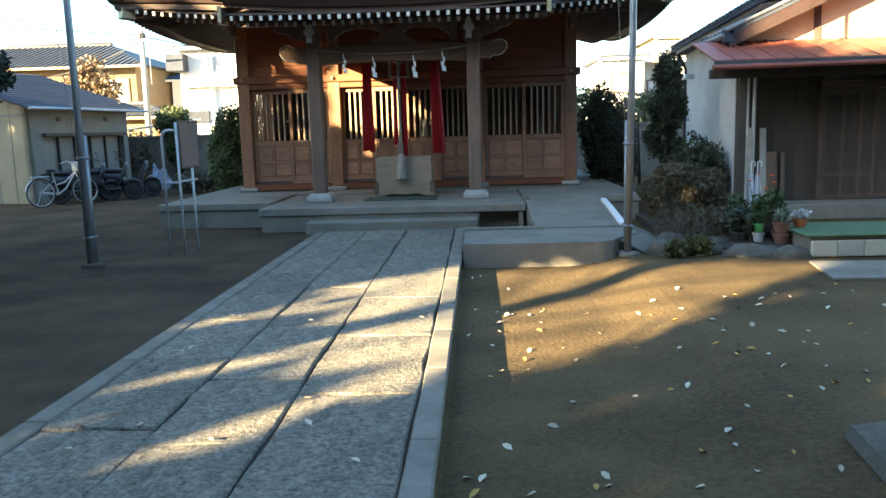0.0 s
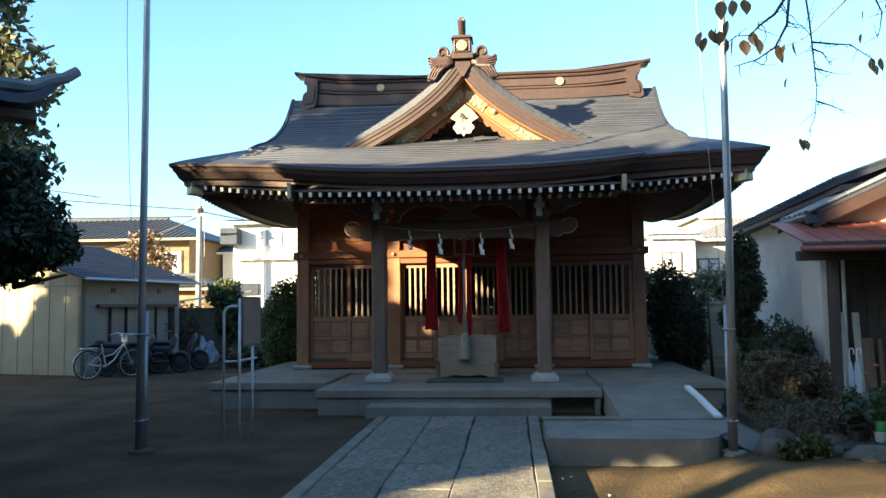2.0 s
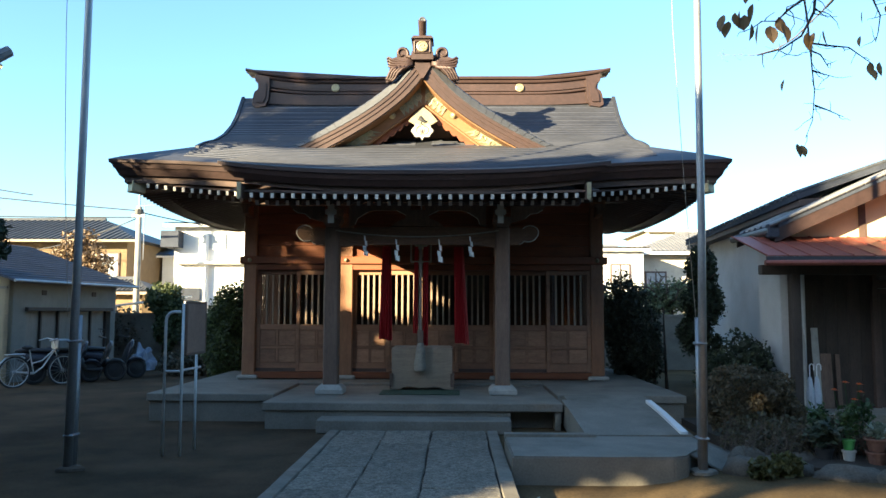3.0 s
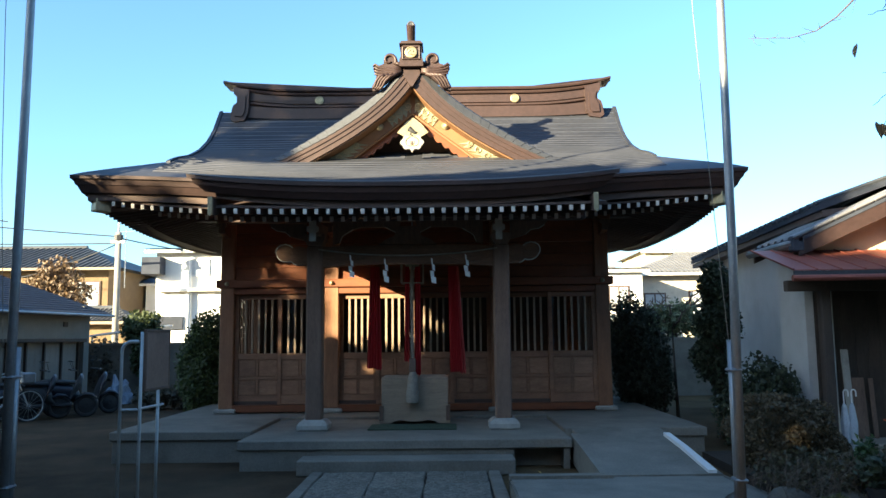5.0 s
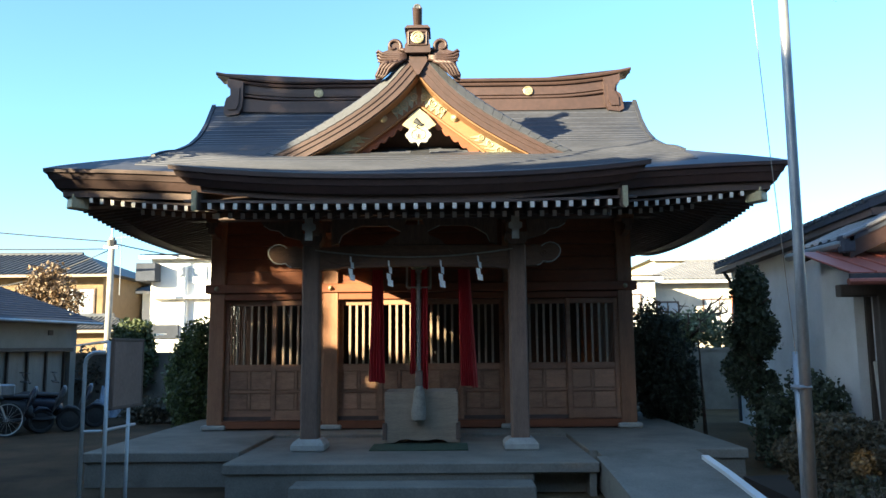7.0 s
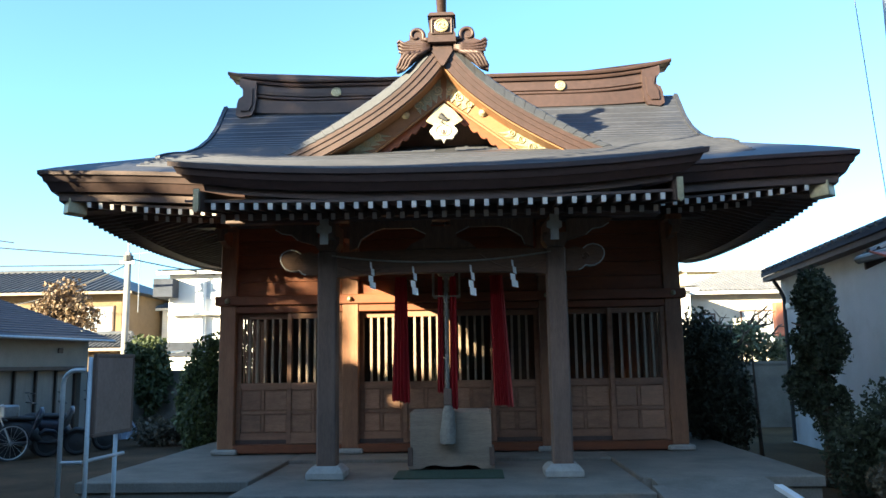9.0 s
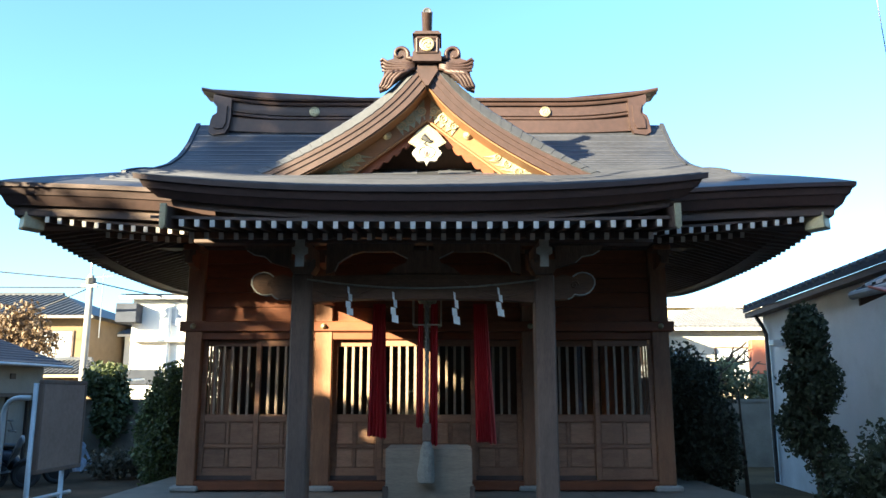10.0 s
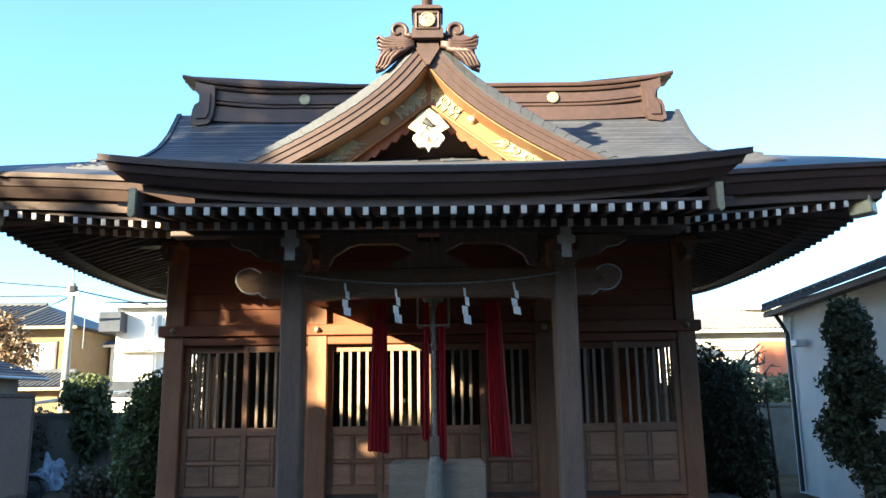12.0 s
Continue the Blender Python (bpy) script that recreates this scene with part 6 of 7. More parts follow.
part("rear_end_wall", bm, GREYW, GA)
bm = B()
sheet(bm, [[(0.42, -0.35, 2.40), (0.42, 4.1, 2.40)], [(-3.2, -0.35, 3.55), (-3.2, 4.1, 3.55)], [(-6.8, -0.35, 2.40), (-6.8, 4.1, 2.40)]], (0, 0, -0.06))
part("roof", bm, SLATE, GA)
bm = B()
for k in range(16):
    t = (k + 1) / 17
    a, b = Vector((0.42, -0.36, 2.405)).lerp(Vector((-3.2, -0.36, 3.555)), t), Vector((0.42, 4.1, 2.405)).lerp(Vector((-3.2, 4.1, 3.555)), t)
    tube(bm, [a, b], 0.012, 4)
tagged(part("roof_course", bm, SLATE, GA), kind="stuff")
bm = B()
tube(bm, [(0.46, -0.35, 2.36), (0.46, 4.15, 2.34)], 0.036, 8)
part("gutter", bm, STEEL, GA)

# ---- bicycle ----
def wheel_parts(th, x, y, r, m):
    bm = B()
    pts = [(x + r * math.cos(2 * math.pi * k / 28), y, r + r * math.sin(2 * math.pi * k / 28)) for k in range(29)]
    tube(bm, pts, 0.02, 6, cap=False)
    w = part("tyre", bm, BLACK, th)
    bm = B()
    tube(bm, [(x + (r - 0.025) * math.cos(2 * math.pi * k / 28), y, r + (r - 0.025) * math.sin(2 * math.pi * k / 28)) for k in range(29)], 0.013, 6, cap=False)
    part("rim", bm, STEEL_W, w)
    for k in range(16):
        a = 2 * math.pi * k / 16
        bm = B()
        tube(bm, [(x, y, r), (x + (r - 0.03) * math.cos(a), y, r + (r - 0.03) * math.sin(a))], 0.003, 3, cap=False)
        part("spoke", bm, STEEL_W, w)
    bm = B()
    tube(bm, [(x, y - 0.04, r), (x, y + 0.04, r)], 0.025, 8)
    part("hub", bm, STEEL, w)
    return w


bk = thing("bicycle", "white city bicycle parked on the earth", "bicycle", at=(-8.98, 18.0, 0), turn=55)
R = 0.33
wheel_parts(bk, 0, 0, R, None)
wheel_parts(bk, 1.08, 0, R, None)
for nm, pts, r in (("frame_tube", [(0, 0.0, R), (0.42, 0, 0.28)], 0.012), ("frame_tube", [(0, 0, R), (0.34, 0, 0.62)], 0.01), ("seat_tube", [(0.42, 0, 0.28), (0.30, 0, 0.82)], 0.016), ("down_tube", [(0.42, 0, 0.28), (0.62, 0, 0.42), (0.86, 0, 0.78)], 0.018), ("down_tube", [(0.36, 0, 0.5), (0.6, 0, 0.56), (0.86, 0, 0.8)], 0.016),
                   ("fork", [(1.08, 0.03, R), (0.9, 0.03, 0.74), (0.84, 0, 0.98)], 0.014), ("handlebar", [(0.62, 0.24, 1.0), (0.8, 0.22, 1.05), (0.84, 0, 1.02), (0.8, -0.22, 1.05), (0.62, -0.24, 1.0)], 0.012), ("mudguard", [(-R * 1.1 * math.cos(a), 0, R + R * 1.1 * math.sin(a)) for a in (0.2, 0.6, 1.0, 1.4, 1.8, 2.2)], 0.02), ("chain_guard", [(0.0, 0.04, R), (0.44, 0.04, 0.28)], 0.03), ("kickstand", [(0.02, 0.05, R), (-0.05, 0.16, 0.0)], 0.01)):
    bm = B()
    tube(bm, pts, r, 8)
    part(nm, bm, STEEL_W, bk)
bm = B()
lathe(bm, [(0.02, 0), (0.11, 0.03), (0.12, 0.07), (0.06, 0.1)], 12, (0.26, 0, 0.8))
for v in bm.verts:
    v.co.y *= 0.8
part("saddle", bm, BLACK, bk)
bm = B()
box(bm, 0.86, 1.14, -0.17, 0.17, 0.80, 1.03, 0.03)
part("basket", bm, STEEL, bk)
bm = B()
box(bm, -0.2, 0.2, -0.06, 0.06, 0.70, 0.73, 0.008)
part("carrier", bm, STEEL_W, bk)


# ---- motor scooters ----
def scooter(x, y, turn, cover):
    th = thing("motor_scooter", "dark motor scooter parked before the outbuilding", "scooter", "parked scooters", at=(x, y, 0), turn=turn)
    for wx in (0, 1.2):
        bm = B()
        tube(bm, [(wx + 0.21 * math.cos(2 * math.pi * k / 20), 0, 0.25 + 0.21 * math.sin(2 * math.pi * k / 20)) for k in range(21)], 0.05, 8, cap=False)
        w = part("tyre", bm, BLACK, th)
        bm = B()
        lathe(bm, [(0.17, -0.03), (0.17, 0.03), (0.05, 0.05), (0.02, 0.05)], 14)
        bmesh.ops.transform(bm, matrix=pose(wx, 0, 0.25, 90), verts=bm.verts)
        part("rim", bm, BLACK, w)
    def shell(name, sections, material):
        """A rounded body through oval sections: x, height, half height, half width."""
        bm = B()
        rings = []
        for sxn, zc, hh, hw in sections:
            rings.append([bm.verts.new((sxn + 0.06 * math.sin(2 * math.pi * k / 14) * hh / 0.2, hw * math.cos(2 * math.pi * k / 14), zc + hh * math.sin(2 * math.pi * k / 14))) for k in range(14)])
        for a, b in zip(rings, rings[1:]):
            for k in range(14):
                bm.faces.new((a[k], a[(k + 1) % 14], b[(k + 1) % 14], b[k]))
        bm.faces.new(rings[0][::-1])
        bm.faces.new(rings[-1])
        return part(name, bm, material, th, smooth=True)

    shell("body", ((-0.42, 0.66, 0.03, 0.04), (-0.3, 0.64, 0.1, 0.12), (0.0, 0.57, 0.16, 0.17), (0.3, 0.5, 0.19, 0.18), (0.46, 0.42, 0.14, 0.17), (0.56, 0.3, 0.05, 0.16)), cover)
    shell("footboard", ((0.5, 0.3, 0.04, 0.17), (0.7, 0.28, 0.045, 0.18), (0.9, 0.3, 0.045, 0.18)), BLACK)
    shell("leg_shield", ((0.86, 0.36, 0.1, 0.2), (0.93, 0.6, 0.26, 0.21), (1.0, 0.72, 0.24, 0.17), (1.08, 0.74, 0.14, 0.1)), cover)
    shell("front_mudguard", ((0.98, 0.4, 0.05, 0.07), (1.14, 0.5, 0.05, 0.08), (1.3, 0.48, 0.04, 0.07), (1.42, 0.4, 0.02, 0.04)), cover)
    shell("seat", ((-0.4, 0.76, 0.03, 0.06), (-0.25, 0.78, 0.06, 0.12), (0.1, 0.76, 0.06, 0.13), (0.42, 0.74, 0.05, 0.1), (0.5, 0.72, 0.02, 0.05)), BLACK)
    bm = B()
    tube(bm, [(0.84, 0.32, 1.05), (0.95, 0.16, 1.04), (0.97, 0, 1.02), (0.95, -0.16, 1.04), (0.84, -0.32, 1.05)], 0.016, 8)
    part("handlebar", bm, BLACK, th)
    bm = B()
    lathe(bm, [(0.02, -0.02), (0.08, 0), (0.08, 0.05), (0.03, 0.07)], 12)
    bmesh.ops.transform(bm, matrix=pose(1.06, 0, 0.88, 0, 90, 0), verts=bm.verts)
    part("headlight", bm, STEEL, th)
    for s in (-1, 1):
        bm = B()
        tube(bm, [(0.92, s * 0.2, 1.04), (0.86, s * 0.3, 1.2)], 0.007, 5)
        lathe(bm, [(0.01, 0), (0.05, 0.008), (0.05, 0.02), (0.01, 0.025)], 10, (0.86, s * 0.3, 1.22))
        part("mirror", bm, BLACK, th)
    return th


DKB = mat("dark_blue_paint", (0.03, 0.035, 0.05), (0.02, 0.023, 0.033), 0.3, 0.2, stain=0.1)
scooter(-8.95, 18.75, 38, DKB)
scooter(-8.6, 19.2, 30, BLACK)
scooter(-8.3, 19.85, 42, DKB)
th = thing("covered_heap", "crumpled bluish plastic cover over a heap", "heap")
bm = B()
bmesh.ops.create_icosphere(bm, subdivisions=4, radius=1)
for v in bm.verts:
    k = 1 + 0.5 * noise.noise(v.co * 2.2) + 0.12 * noise.noise(v.co * 7)
    v.co = Vector((v.co.x * 0.32, v.co.y * 0.4, max(0, v.co.z) * 0.62)) * k
bmesh.ops.transform(bm, matrix=pose(-8.35, 23.3, 0), verts=bm.verts)
part("cover", bm, mat("bluish_sheet", (0.3, 0.36, 0.45), (0.2, 0.24, 0.32), 0.4, stain=0.2), th)

# ---- shrubs and hedge on this side ----
th = thing("hedge", "leafy evergreen hedge beside the hall with sunlit top", "hedge", "hedges")
limbs(th, [([(-4.7 + 0.25 * i, 18.4, 0), (-4.7 + 0.25 * i, 18.4, 1.6)], 0.04, 0.01) for i in range(4)], name="stem")
crown("leaves", [((-4.3, 18.3, 1.45), (0.5, 0.6, 0.85), 6200), ((-4.62, 18.5, 1.1), (0.45, 0.5, 0.95), 5600), ((-4.3, 18.0, 0.7), (0.5, 0.6, 0.7), 4000), ((-4.0, 19.0, 1.6), (0.5, 0.6, 0.85), 3300)], 0.045, leafy("hedge_leaf_mixed", (0.03, 0.045, 0.018), (0.125, 0.165, 0.055)), th, 31, hollow=0.45)
th = thing("clipped_shrub", "tall narrow clipped evergreen shrub", "shrub")
limbs(th, [([(-8.0, 24.0, 0), (-8.0, 24.0, 2.0)], 0.06, 0.02)], name="stem")
crown("leaves", [((-8.0, 24.0, 2.0), (0.55, 0.5, 0.5), 1800), ((-7.85, 24.0, 1.3), (0.45, 0.5, 0.75), 1700)], 0.085, leafy("clipped_leaf", (0.03, 0.045, 0.015), (0.09, 0.11, 0.04)), th, 32, hollow=0.4)
th = thing("low_shrubs", "low tangled shrubs and leaf litter by the wall", "shrub", kind="stuff")
crown("leaves", [((-6.6 + 0.7 * i, 21.5 + 0.2 * (i % 2), 0.3), (0.6, 0.5, 0.35), 700) for i in range(5)] + [((-9.3, 24.4, 1.0), (0.7, 0.4, 0.8), 1200)], 0.07, leafy("litter_leaf", (0.04, 0.04, 0.025), (0.14, 0.12, 0.08)), th, 33, hollow=0.2)

# ---- houses, canopy, pole and wires beyond ----
far_house("ochre_house", "two-storey ochre house with grey tiled roof", -27.0, -15.2, 38, 46, 5.05, 1.45, OCH, TILE_D, ((-16.9, -15.6, 3.3, 4.4), (-21.5, -19.8, 3.3, 4.4)), 0.7)
far_house("ochre_house", "low wing of the ochre house with tiled roof", -20.0, -13.0, 34.6, 37.5, 2.5, 0.6, OCH, TILE_D, (), 0.5)
wh = far_house("white_house", "tall white rendered house with flat eaves", -10.7, -5.0, 32.0, 40.0, 5.15, 0.4, WHW, TILE_D, ((-9.6, -8.7, 4.2, 4.72), (-7.6, -6.6, 2.6, 3.6)), 0.35)
bm = B()
box(bm, -11.05, -10.35, 31.4, 33.5, 4.2, 4.85)
part("balcony_box", bm, SLATE, wh)
bm = B()
box(bm, -10.6, -5.0, 31.7, 31.98, 3.55, 3.65)
part("string_course", bm, WHW, wh)
bm = B()
tube(bm, [(-9.35, 31.9, 4.75), (-9.35, 31.9, 1.2)], 0.06, 8)
part("downpipe", bm, WHW, wh)
bm = B()
box(bm, -10.75, -9.6, 31.9, 31.99, 2.1, 2.6)
part("low_window", bm, SLATE, wh)
far_house("blue_roofed_house", "white house with blue tiled roof beyond", -15.0, -10.9, 42, 48, 4.6, 1.2, WHW, mat("blue_tile", (0.16, 0.22, 0.32), (0.1, 0.15, 0.22), 0.4, stain=0.1), ((-13.3, -11.6, 2.4, 4.0),), 0.4)
th = thing("utility_pole", "grey concrete utility pole with crossarm and wires", "utility pole")
bm = B()
tube(bm, [(-11.35, 30, 0), (-11.35, 30, 5.6)], 0.125, 12, 0.1)
part("shaft", bm, mat("pale_concrete", (0.3, 0.285, 0.26), (0.23, 0.218, 0.2), 0.85), th, smooth=True)
bm = B()
tube(bm, [(-11.35, 30, 5.6), (-11.35, 30, 7.1)], 0.035, 8)
part("top_rod", bm, STEEL, th)
bm = B()
box(bm, -11.6, -11.1, 29.9, 30.0, 5.2, 5.3)
part("crossarm", bm, STEEL, th)
bm = B()
tube(bm, [(-11.35, 30, 5.3), (-11.35, 30, 5.5)], 0.17, 8)
part("band", bm, BLACK, th)
for pts in ([(-30, 27, 7.4), (-20, 28.6, 6.0), (-11.35, 30, 5.45)], [(-30, 28, 5.6), (-20, 29.2, 5.05), (-11.35, 30, 5.2)], [(-11.35, 30, 5.4), (-8, 33, 4.7), (-4.0, 36, 4.9)], [(-11.35, 30, 5.2), (-15, 32, 4.2), (-19, 36, 4.4)], [(-30, 29, 8.4), (-21, 30, 6.9), (-16, 31, 6.2)]):
    bm = B()
    a, b, c = (Vector(p) for p in pts)
    tube(bm, [a * (1 - t) ** 2 + b * 2 * t * (1 - t) + c * t * t for t in [k / 14 for k in range(15)]], 0.022, 5)
    part("wire", bm, BLACK, th)
th = thing("antenna", "thin television antenna on a roof", "antenna")
bm = B()
tube(bm, [(-13.6, 36, 4.0), (-13.6, 36, 6.6)], 0.02, 5)
tube(bm, [(-14.0, 36, 6.45), (-13.2, 36, 6.5)], 0.015, 5)
part("mast", bm, STEEL, th)
th = thing("entrance_canopy", "white sheet canopy over a small entrance", "canopy")
bm = B()
sheet(bm, [[(-10.2, 25.4, 1.85), (-8.4, 25.4, 2.1)], [(-10.2, 27.5, 1.95), (-8.4, 27.5, 2.2)]], (0, 0, -0.05))
part("canopy_sheet", bm, WHITE, th)
for x in (-10.1, -8.5):
    bm = B()
    tube(bm, [(x, 25.5, 0), (x, 25.5, 1.85)], 0.03, 8)
    part("canopy_post", bm, STEEL, th)
th = thing("brown_leaved_tree", "small tree with withered brown leaves", "tree")
limbs(th, [([(-13.7, 30.5, 0), (-13.6, 30.5, 2.4), (-13.8, 30.5, 3.6)], 0.12, 0.05)], name="trunk")
limbs(th, [([(-13.65, 30.5, 2.4), (-13.65 + 0.9 * math.cos(a), 30.5 + 0.5 * math.sin(a), 3.6 + 0.4 * math.sin(a * 2))], 0.05, 0.012) for a in (0, 1, 2, 3, 4, 5)])
crown("leaves", [((-13.8, 30.5, 4.1), (0.85, 0.6, 0.75), 900), ((-13.2, 30.5, 3.4), (0.8, 0.6, 0.8), 800), ((-14.3, 30.5, 3.6), (0.6, 0.5, 0.6), 450)], 0.10, leafy("dull_brown_leaf", (0.08, 0.05, 0.03), (0.19, 0.125, 0.07), 0.2), th, 34, hollow=0.1)

# ---- overhanging cherry branch with last leaves ----
th = thing("cherry_tree", "cherry tree with bare twigs and a few withered leaves", "tree")
limbs(th, [([(5.6, 1.6, 0), (5.5, 1.7, 2.0), (5.1, 2.1, 3.4), (4.6, 2.9, 4.4)], 0.2, 0.09)], name="trunk")
limbs(th, [([(4.9, 2.4, 3.9), (4.0, 3.6, 4.0), (3.2, 4.6, 3.85), (2.75, 5.0, 3.55)], 0.06, 0.018), ([(4.6, 2.9, 4.4), (4.2, 3.0, 5.4), (4.0, 3.4, 6.5)], 0.09, 0.03), ([(5.1, 2.1, 3.4), (6.2, 2.4, 4.6), (7.0, 2.8, 5.6)], 0.09, 0.03)])
rng = random.Random(4)
twigs = [(stem, 0.008, 0.002) for stem in (
    [(2.97, 6.33, 3.93), (3.0, 6.33, 3.64), (3.01, 6.33, 3.48), (3.02, 6.33, 3.3), (3.03, 6.33, 3.16), (3.01, 6.33, 2.96), (2.96, 6.33, 2.84)],
    [(3.01, 6.33, 3.49), (3.16, 6.33, 3.47), (3.27, 6.33, 3.46), (3.35, 6.33, 3.4), (3.43, 6.33, 3.34)],
    [(2.22, 4.5, 3.16), (2.14, 4.5, 3.04), (2.07, 4.5, 2.99), (2.02, 4.5, 2.94), (1.95, 4.5, 2.94)],
    [(2.25, 4.6, 3.19), (2.23, 4.6, 3.02), (2.17, 4.6, 2.91), (2.08, 4.6, 2.85), (1.97, 4.6, 2.82)],
    [(3.44, 6.4, 3.94), (3.49, 6.4, 3.81), (3.53, 6.4, 3.71), (3.51, 6.4, 3.59), (3.49, 6.4, 3.52)],
    [(4.29, 8.7, 4.7), (3.97, 8.7, 4.39), (3.79, 8.7, 4.27), (3.57, 8.7, 4.21), (3.2, 8.7, 4.21)],
    [(3.02, 6.33, 3.3), (3.08, 6.33, 3.28), (3.15, 6.33, 3.26)],
    [(3.03, 6.33, 3.06), (3.11, 6.33, 3.03), (3.22, 6.33, 2.98)],
    [(3.01, 6.33, 3.44), (3.08, 6.33, 3.41), (3.13, 6.33, 3.32)])]
# fine crooked side shoots along each twig
for pts, _, _ in list(twigs):
    for a, b in zip(pts, pts[1:]):
        a, b = Vector(a), Vector(b)
        for k in range(max(2, int((b - a).length / 0.06))):
            p = a.lerp(b, rng.random())
            q = [p]
            d = Vector((rng.uniform(-1, 1), rng.uniform(-0.6, 0.6), rng.uniform(-0.9, 0.7))).normalized()
            for j in range(rng.choice((2, 3, 4))):
                d = (d + Vector((rng.uniform(-0.6, 0.6), rng.uniform(-0.4, 0.4), rng.uniform(-0.6, 0.5)))).normalized()
                q.append(q[-1] + d * rng.uniform(0.02, 0.055))
            twigs.append((q, 0.0028, 0.001))
limbs(th, twigs, name="twig")
limbs(th, [([(3.2, 4.6, 3.85), (3.1, 5.6, 4.1), (2.97, 6.33, 3.93)], 0.02, 0.008), ([(2.75, 5.0, 3.55), (2.5, 4.7, 3.4), (2.22, 4.5, 3.16)], 0.012, 0.008), ([(4.2, 3.0, 5.4), (4.9, 6.0, 5.7), (4.29, 8.7, 4.7)], 0.04, 0.012), ([(3.1, 5.6, 4.1), (3.4, 6.2, 4.1), (3.44, 6.4, 3.94)], 0.014, 0.008), ([(2.75, 5.0, 3.55), (2.5, 4.8, 3.4), (2.25, 4.6, 3.19)], 0.012, 0.008)])
rng = random.Random(7)
for k, (x, y, z) in enumerate(((1.79, 4.5, 2.97), (1.81, 4.5, 2.94), (1.84, 4.5, 2.98), (1.86, 4.5, 2.99), (1.88, 4.5, 2.97), (1.92, 4.5, 3.02), (1.91, 4.5, 2.93), (1.94, 4.5, 2.93), (1.99, 4.5, 2.92), (2.05, 4.5, 2.93), (2.03, 4.5, 2.96), (2.0, 4.5, 3.12), (1.94, 4.5, 3.12), (1.89, 4.5, 3.12), (2.15, 4.5, 2.89), (2.18, 4.5, 2.89), (2.22, 4.5, 2.9),
                               (2.83, 6.33, 3.24), (2.9, 6.33, 2.8), (2.93, 6.33, 2.79), (3.37, 6.33, 3.71), (3.35, 6.33, 3.54), (3.41, 6.33, 3.36), (3.47, 6.33, 3.36), (3.43, 6.33, 3.31), (3.54, 6.33, 3.76))):
    bm = B()
    a = rng.uniform(0, 6.28)
    L, W = rng.uniform(0.075, 0.1), rng.uniform(0.02, 0.03)
    side = Vector((math.cos(a), math.sin(a), 0.1))
    p = Vector((x, y, z))
    down = Vector((rng.uniform(-0.25, 0.25), rng.uniform(-0.2, 0.2), -1)).normalized()
    nrm = side.cross(down) * 0.008
    v = [p] + [p + down * L * t + side * W * w + nrm * abs(w) for t, w in ((0.18, 0.7), (0.42, 1.0), (0.68, 0.8), (0.88, 0.35))] + [p + down * L * 1.05] + [p + down * L * t - side * W * w + nrm * abs(w) for t, w in ((0.88, 0.35), (0.68, 0.8), (0.42, 1.0), (0.18, 0.7))] + [p + down * L * 0.5]
    vs = [bm.verts.new(q) for q in v]
    for q in range(10):
        bm.faces.new((vs[q], vs[(q + 1) % 10], vs[10]))
    part("leaf", bm, LEAF_BROWN, th)

# ---- pines and tiled gate roof at the yard's side ----
th = thing("garden_pine", "dark clipped garden pine with layered foliage", "tree")
limbs(th, [([(-6.3, 9.9, 0), (-6.1, 9.7, 1.3), (-5.4, 9.5, 2.2), (-5.28, 9.46, 3.1)], 0.12, 0.045)], name="trunk")
limbs(th, [([(-5.07, 9.46, z), (-5.07 + 0.67 * math.cos(a), 9.46 + 0.5 * math.sin(a), z + 0.13)], 0.042, 0.013) for a, z in ((0, 1.93), (1.3, 2.18), (2.6, 2.27), (4, 2.02), (5.3, 2.52))])
crown("needles", [((-4.72, 9.38, 2.45), (0.44, 0.5, 0.32), 2600), ((-5.2, 9.54, 2.69), (0.67, 0.59, 0.42), 2800), ((-5.2, 9.29, 2.2), (0.5, 0.5, 0.29), 1800), ((-5.75, 9.29, 2.5), (0.6, 0.59, 0.42), 2400), ((-5.28, 9.54, 3.28), (0.5, 0.5, 0.42), 1600)], 0.052, leafy("pine_needle", (0.012, 0.022, 0.012), (0.045, 0.065, 0.03), 0.1), th, 41, long=2.4, hollow=0.35)
th = thing("ginkgo_tree", "tree with thinning yellow-green autumn foliage", "tree")
limbs(th, [([(-8.1, 12.2, 0), (-8.0, 12.2, 3.0), (-7.8, 12.1, 7.0)], 0.2, 0.06)], name="trunk")
limbs(th, [([(-7.9, 12.2, z), (-7.9 + 1.4 * math.cos(a), 12.2 + 1.1 * math.sin(a), z + 0.6)], 0.06, 0.015) for a, z in ((0, 3.2), (1.2, 3.9), (2.5, 4.4), (3.9, 3.6), (5.1, 4.9), (0.4, 5.4), (3.0, 5.8))])
crown("leaves", [((-7.3, 12.2, 3.9), (0.85, 0.9, 0.9), 1900), ((-7.6, 12.2, 5.2), (1.2, 1.0, 1.0), 2400), ((-8.4, 12.2, 4.4), (1.1, 1.0, 1.4), 2200), ((-7.9, 12.2, 6.6), (1.0, 1.0, 0.9), 1500)], 0.10, leafy("autumn_leaf", (0.07, 0.08, 0.035), (0.18, 0.165, 0.07), 0.25), th, 42, hollow=0.2)
GR = thing("side_pavilion", "small pavilion with dark tiled roof and upturned corner", "pavilion")
PX, PY, PZ, PW, PD = -3.95, 8.5, 3.72, 3.2, 3.4   # far right corner of the eaves, eave height, width, depth


